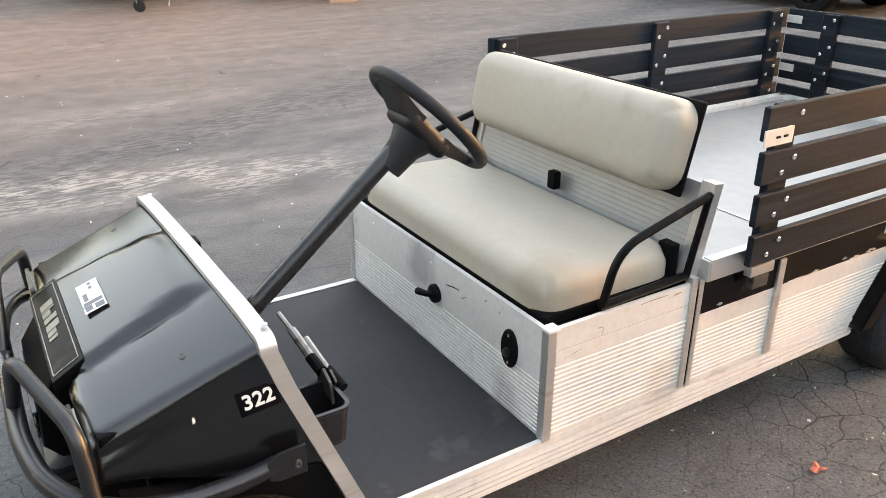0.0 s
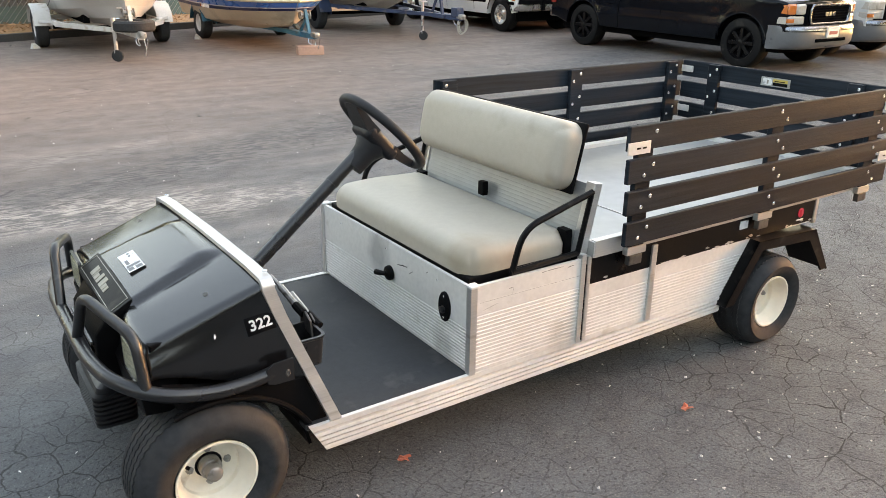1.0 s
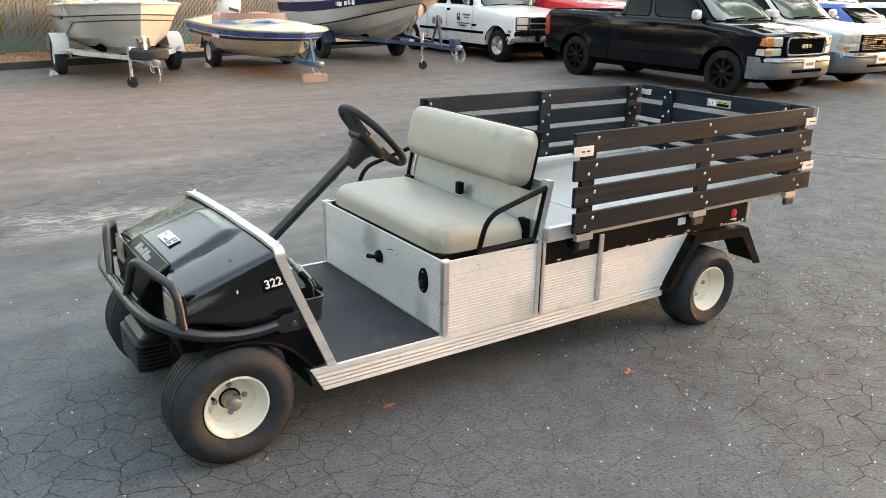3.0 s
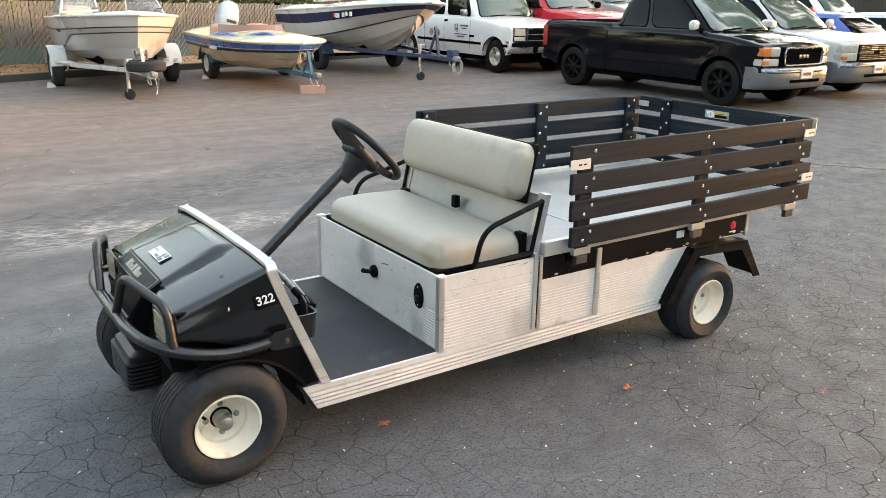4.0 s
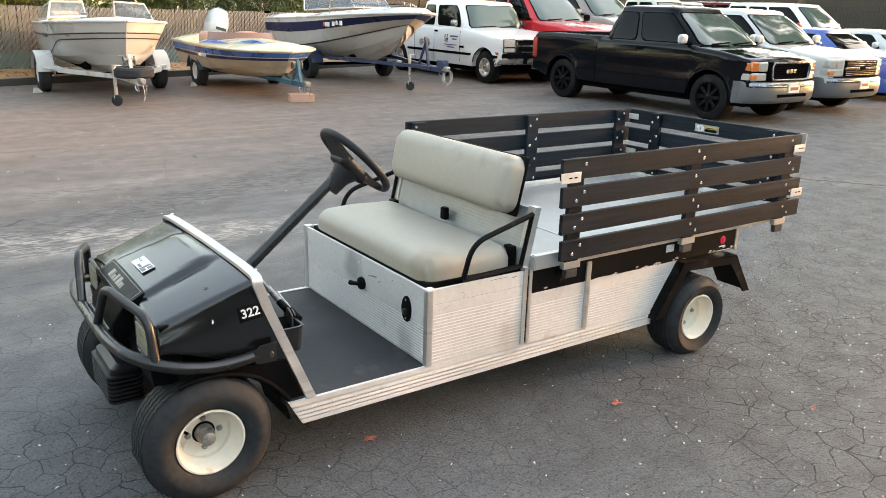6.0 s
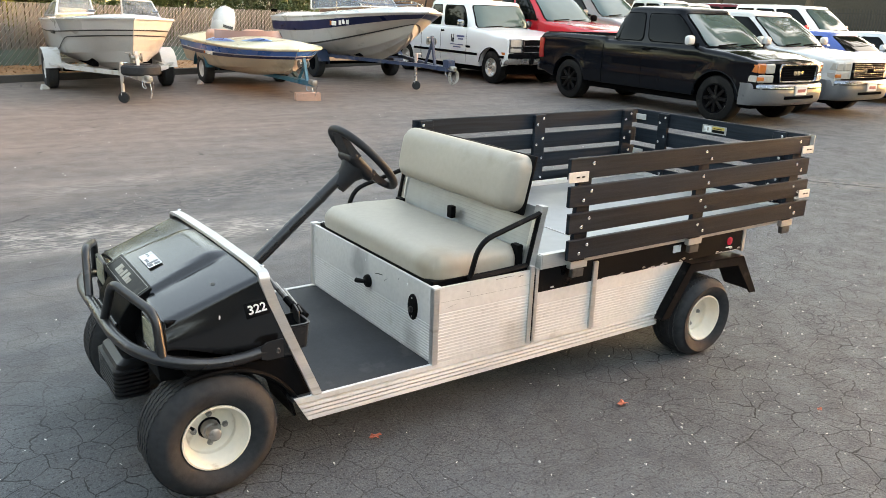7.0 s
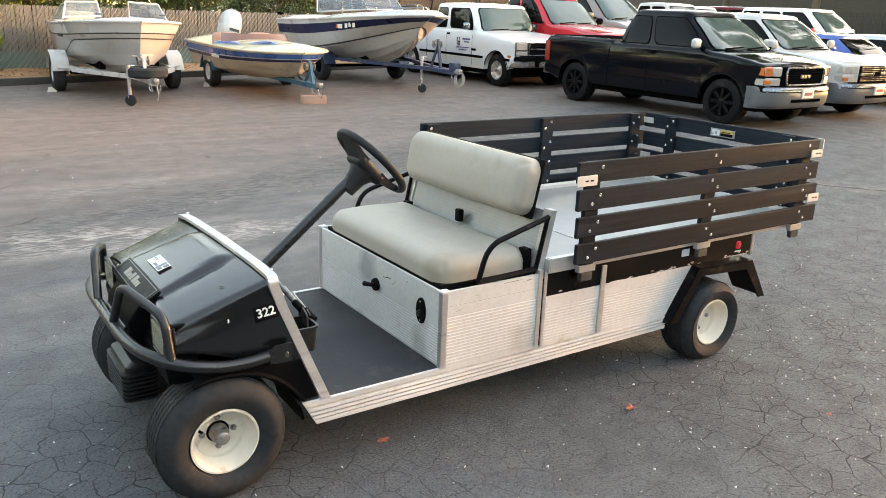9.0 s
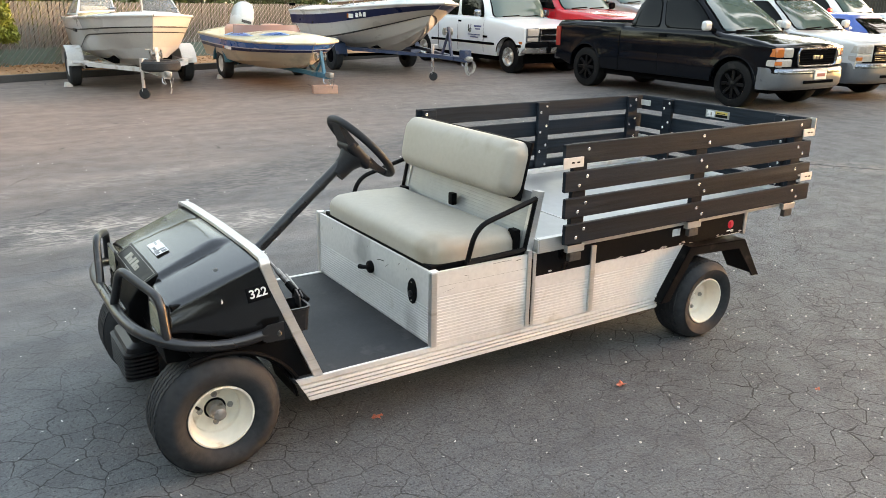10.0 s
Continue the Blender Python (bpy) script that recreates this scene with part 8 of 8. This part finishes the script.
# unseen clipped evergreens, added at the yard's edge to shade the parked row
for k, (x, y) in enumerate(((15.5, 2.9), (18.0, 2.3), (20.5, 1.8), (23.0, 1.2), (25.5, 0.8), (28.0, 0.4))):
    shrub(x, y, 3.1, 1.8, LEAF_DARK, 90 + k, "tall dark evergreen, unseen, added to block the low sun", count=5200)
# unseen low hedge, added to keep the sun off the near ground
for k, (x, y) in enumerate(((13.8, 0.2), (13.6, -2.4), (13.4, -5.0), (13.4, -7.6))):
    shrub(x, y, 2.0, 1.6, LEAF_DARK, 110 + k, "low dark hedge plant, unseen, added to block the low sun", count=4800)
box_t = part("storage_bin", boxed(1.88, 2.14, 17.9, 18.3, 0.2, 2.25, 0.04), TEAL_BOX, None, "teal green plastic storage bin behind the fence", category="bin")
for k, (x, y, h) in enumerate(((-11.5, 20.0, 7), (-6.5, 20.5, 6), (-3.5, 25.0, 6), (-1.0, 23.0, 5.5), (2.0, 26.0, 9.5), (6.6, 24.5, 6.5), (9.5, 27.0, 9), (13.0, 26.5, 13), (17.5, 27.5, 14), (22.5, 28.0, 15), (28.0, 29.0, 14), (34.5, 25.0, 15), (33.0, 19.0, 14), (35.0, 14.0, 13))):
    tree(x, y, h, 2.6 if h < 10 else 3.8, LEAF_DARK if k % 2 else LEAF_MID, 20 + k, "leafy green tree beyond the fence")


# buildings behind
def house(name, x0, x1, y0, y1, h, wall_mat, label, windows=(), roof=True):
    T = thing(name, label, "building", ((x0 + x1) / 2, (y0 + y1) / 2, gz(x0, y0)))
    g = gz(x0, y0) - 0.2
    part("wall", boxed(x0, x1, y0, y1, g, g + h), wall_mat, T)
    if roof:
        bm = bmesh.new()
        ym = (y0 + y1) / 2
        prism(bm, [(y0 - 0.5, g + h - 0.05), (y1 + 0.5, g + h - 0.05), (ym, g + h + 1.6)], "x", x0 - 0.5, x1 + 0.5)
        part("roof", bm, ROOF, T)
    for x, w, z, hh in windows:
        wd = part("window", boxed(x - w / 2, x + w / 2, y0 - 0.05, y0 + 0.02, g + z, g + z + hh), DARK_TRIM, T)
        part("pane", boxed(x - w / 2 + 0.06, x + w / 2 - 0.06, y0 - 0.07, y0 - 0.03, g + z + 0.06, g + z + hh - 0.06), GLASS, wd)
    return T


house("house", -9, 4.0, 27.5, 36, 3.2, STUCCO_PINK, "dusty pink house behind the hedge", ((-4, 1.4, 1.0, 1.3), (1.5, 1.4, 1.0, 1.3)))
house("house", 11.0, 13.6, 28.5, 36, 3.4, STUCCO, "pale cream stucco house behind the boats", ())
# three unseen dark blocks, added to hold back sun and horizon glow
house("shade_block", 6.5, 12.0, -30, -6.2, 5.0, SHED, "plain dark block, unseen, added to shade the yard", roof=False)
house("rear_shade_block", -34, 5.0, -24, -13.5, 4.4, SHED, "long dark block, unseen, added to darken the horizon behind", roof=False)
house("left_shade_block", -26, -15.5, -13, 22, 6.0, SHED, "plain dark block, unseen, added to darken the left horizon", roof=False)
house("shop_building", 36, 60, 8, 60, 4.2, SHED, "dark low building at the end of the yard")

bf = thing("board_fence", "brown timber board fence behind the trucks", "fence", (16, 23.4, gz(16, 23.4)))
bm = bmesh.new()
rng = random.Random(12)
x = 9.0
while x < 28:
    y = 23.4
    g = gz(x, y)
    t = rng.uniform(-0.01, 0.01)
    box(bm, x, x + 0.138, y + t, y + 0.02 + t, g, g + 2.1 + rng.uniform(-0.02, 0.02))
    x += 0.145
part("boarding", bm, WOODFENCE, bf, smooth=0, kind="stuff")
for z in (0.5, 1.7):
    part("fence_rail", boxed(9, 28, 23.33, 23.398, gz(16, 23.4) + z, gz(16, 23.4) + z + 0.09), WOODFENCE, bf)

fi = thing("iron_fence", "black iron picket fence at the end of the yard", "fence", (33, 16, gz(33, 16)))
bm = bmesh.new()
y = 4.0
while y < 34:
    g = gz(33, y)
    box(bm, 32.985, 33.015, y - 0.014, y + 0.014, g, g + 2.2)
    y += 0.13
part("picket_row", bm, IRON, fi, smooth=0, kind="stuff")
for z in (0.25, 2.0):
    part("iron_rail", boxed(32.98, 33.02, 4.0, 34, gz(33, 16) + z, gz(33, 16) + z + 0.04), IRON, fi)

# yard's other sides: added trees, unseen, block sun and mirror in paint and glass
for k, (x, y, h) in enumerate(((-14, -17, 11), (-7, -20, 12), (-1, -22, 11.5), (5, -23, 12), (-13, -6, 14), (-13, 0, 15), (-13.5, 6, 15), (-15, 12, 14), (17, -6.9, 10), (21, -7.9, 10), (25, -9.5, 10.5), (25, -3.5, 10), (30, -5.0, 10), (30.5, 6.0, 18), (29.0, 2.5, 17), (31.0, 10.5, 19))):
    tree(x, y, h, 3.2 if h < 15 else 4.2, LEAF_DARK, 40 + k, "tall leafy tree, unseen, added for shade and reflections", 3000)

# fallen leaves and litter on the asphalt
def fallen_leaf(x, y, s, turn, seed):
    rng = random.Random(seed)
    bm = bmesh.new()
    n = 12
    c = bm.verts.new((x, y, 0.012))
    ring = []
    for i in range(n):
        a = 6.283 * i / n
        r = s * (0.55 + 0.45 * abs(math.cos(1.5 * a))) * rng.uniform(0.8, 1.15)
        ring.append(bm.verts.new((x + r * math.cos(a + turn), y + 0.75 * r * math.sin(a + turn), 0.006 + 0.012 * rng.random())))
    for i in range(n):
        bm.faces.new((c, ring[i], ring[(i + 1) % n]))
    part("fallen_leaf", bm, LEAF_RED, None, "small curled red-brown leaf on the asphalt", smooth=0, category="leaf", group="fallen leaves")


fallen_leaf(-0.222, 0.066, 0.030, 0.3, 1)
fallen_leaf(0.868, -0.250, 0.031, 1.2, 2)
fallen_leaf(1.60, -0.75, 0.016, 2.2, 3)
bm = bmesh.new()
rng = random.Random(9)
for k in range(950):
    x, y = rng.uniform(-3.5, 6), -2.5 + 11.5 * rng.random() ** 1.3
    if rng.random() < 0.35:
        x, y = rng.gauss(2.2, 0.9), rng.gauss(-0.5, 0.6)
    s = rng.choice((0.002, 0.003, 0.003, 0.004, 0.005, 0.008))
    z = gz(x, y)
    vs = [bm.verts.new((x + s * rng.uniform(0.5, 1.3) * math.cos(a), y + s * rng.uniform(0.5, 1.3) * math.sin(a), z + 0.0015)) for a in (0.2, 1.5, 2.9, 4.3)]
    t = bm.verts.new((x, y, z + 0.004 + s * 0.5))
    for i in range(4):
        bm.faces.new((vs[i], vs[(i + 1) % 4], t))
for k in range(330):
    x, y = rng.uniform(-2.4, 4.2), rng.uniform(-1.8, 0.9)
    s, a = rng.uniform(0.003, 0.011), rng.uniform(0, 6.28)
    z = gz(x, y)
    pts = [(s, 0.0), (s * 0.3, s * 0.35), (-s * 0.9, s * 0.2), (-s * 0.4, -s * 0.3)]
    vs = [bm.verts.new((x + u * math.cos(a) - v * math.sin(a), y + u * math.sin(a) + v * math.cos(a), z + 0.002 + 0.003 * rng.random())) for u, v in pts]
    bm.faces.new(vs)
part("litter", bm, DEBRIS, None, "tiny pale scraps scattered on the asphalt", smooth=0, category="litter", kind="stuff")
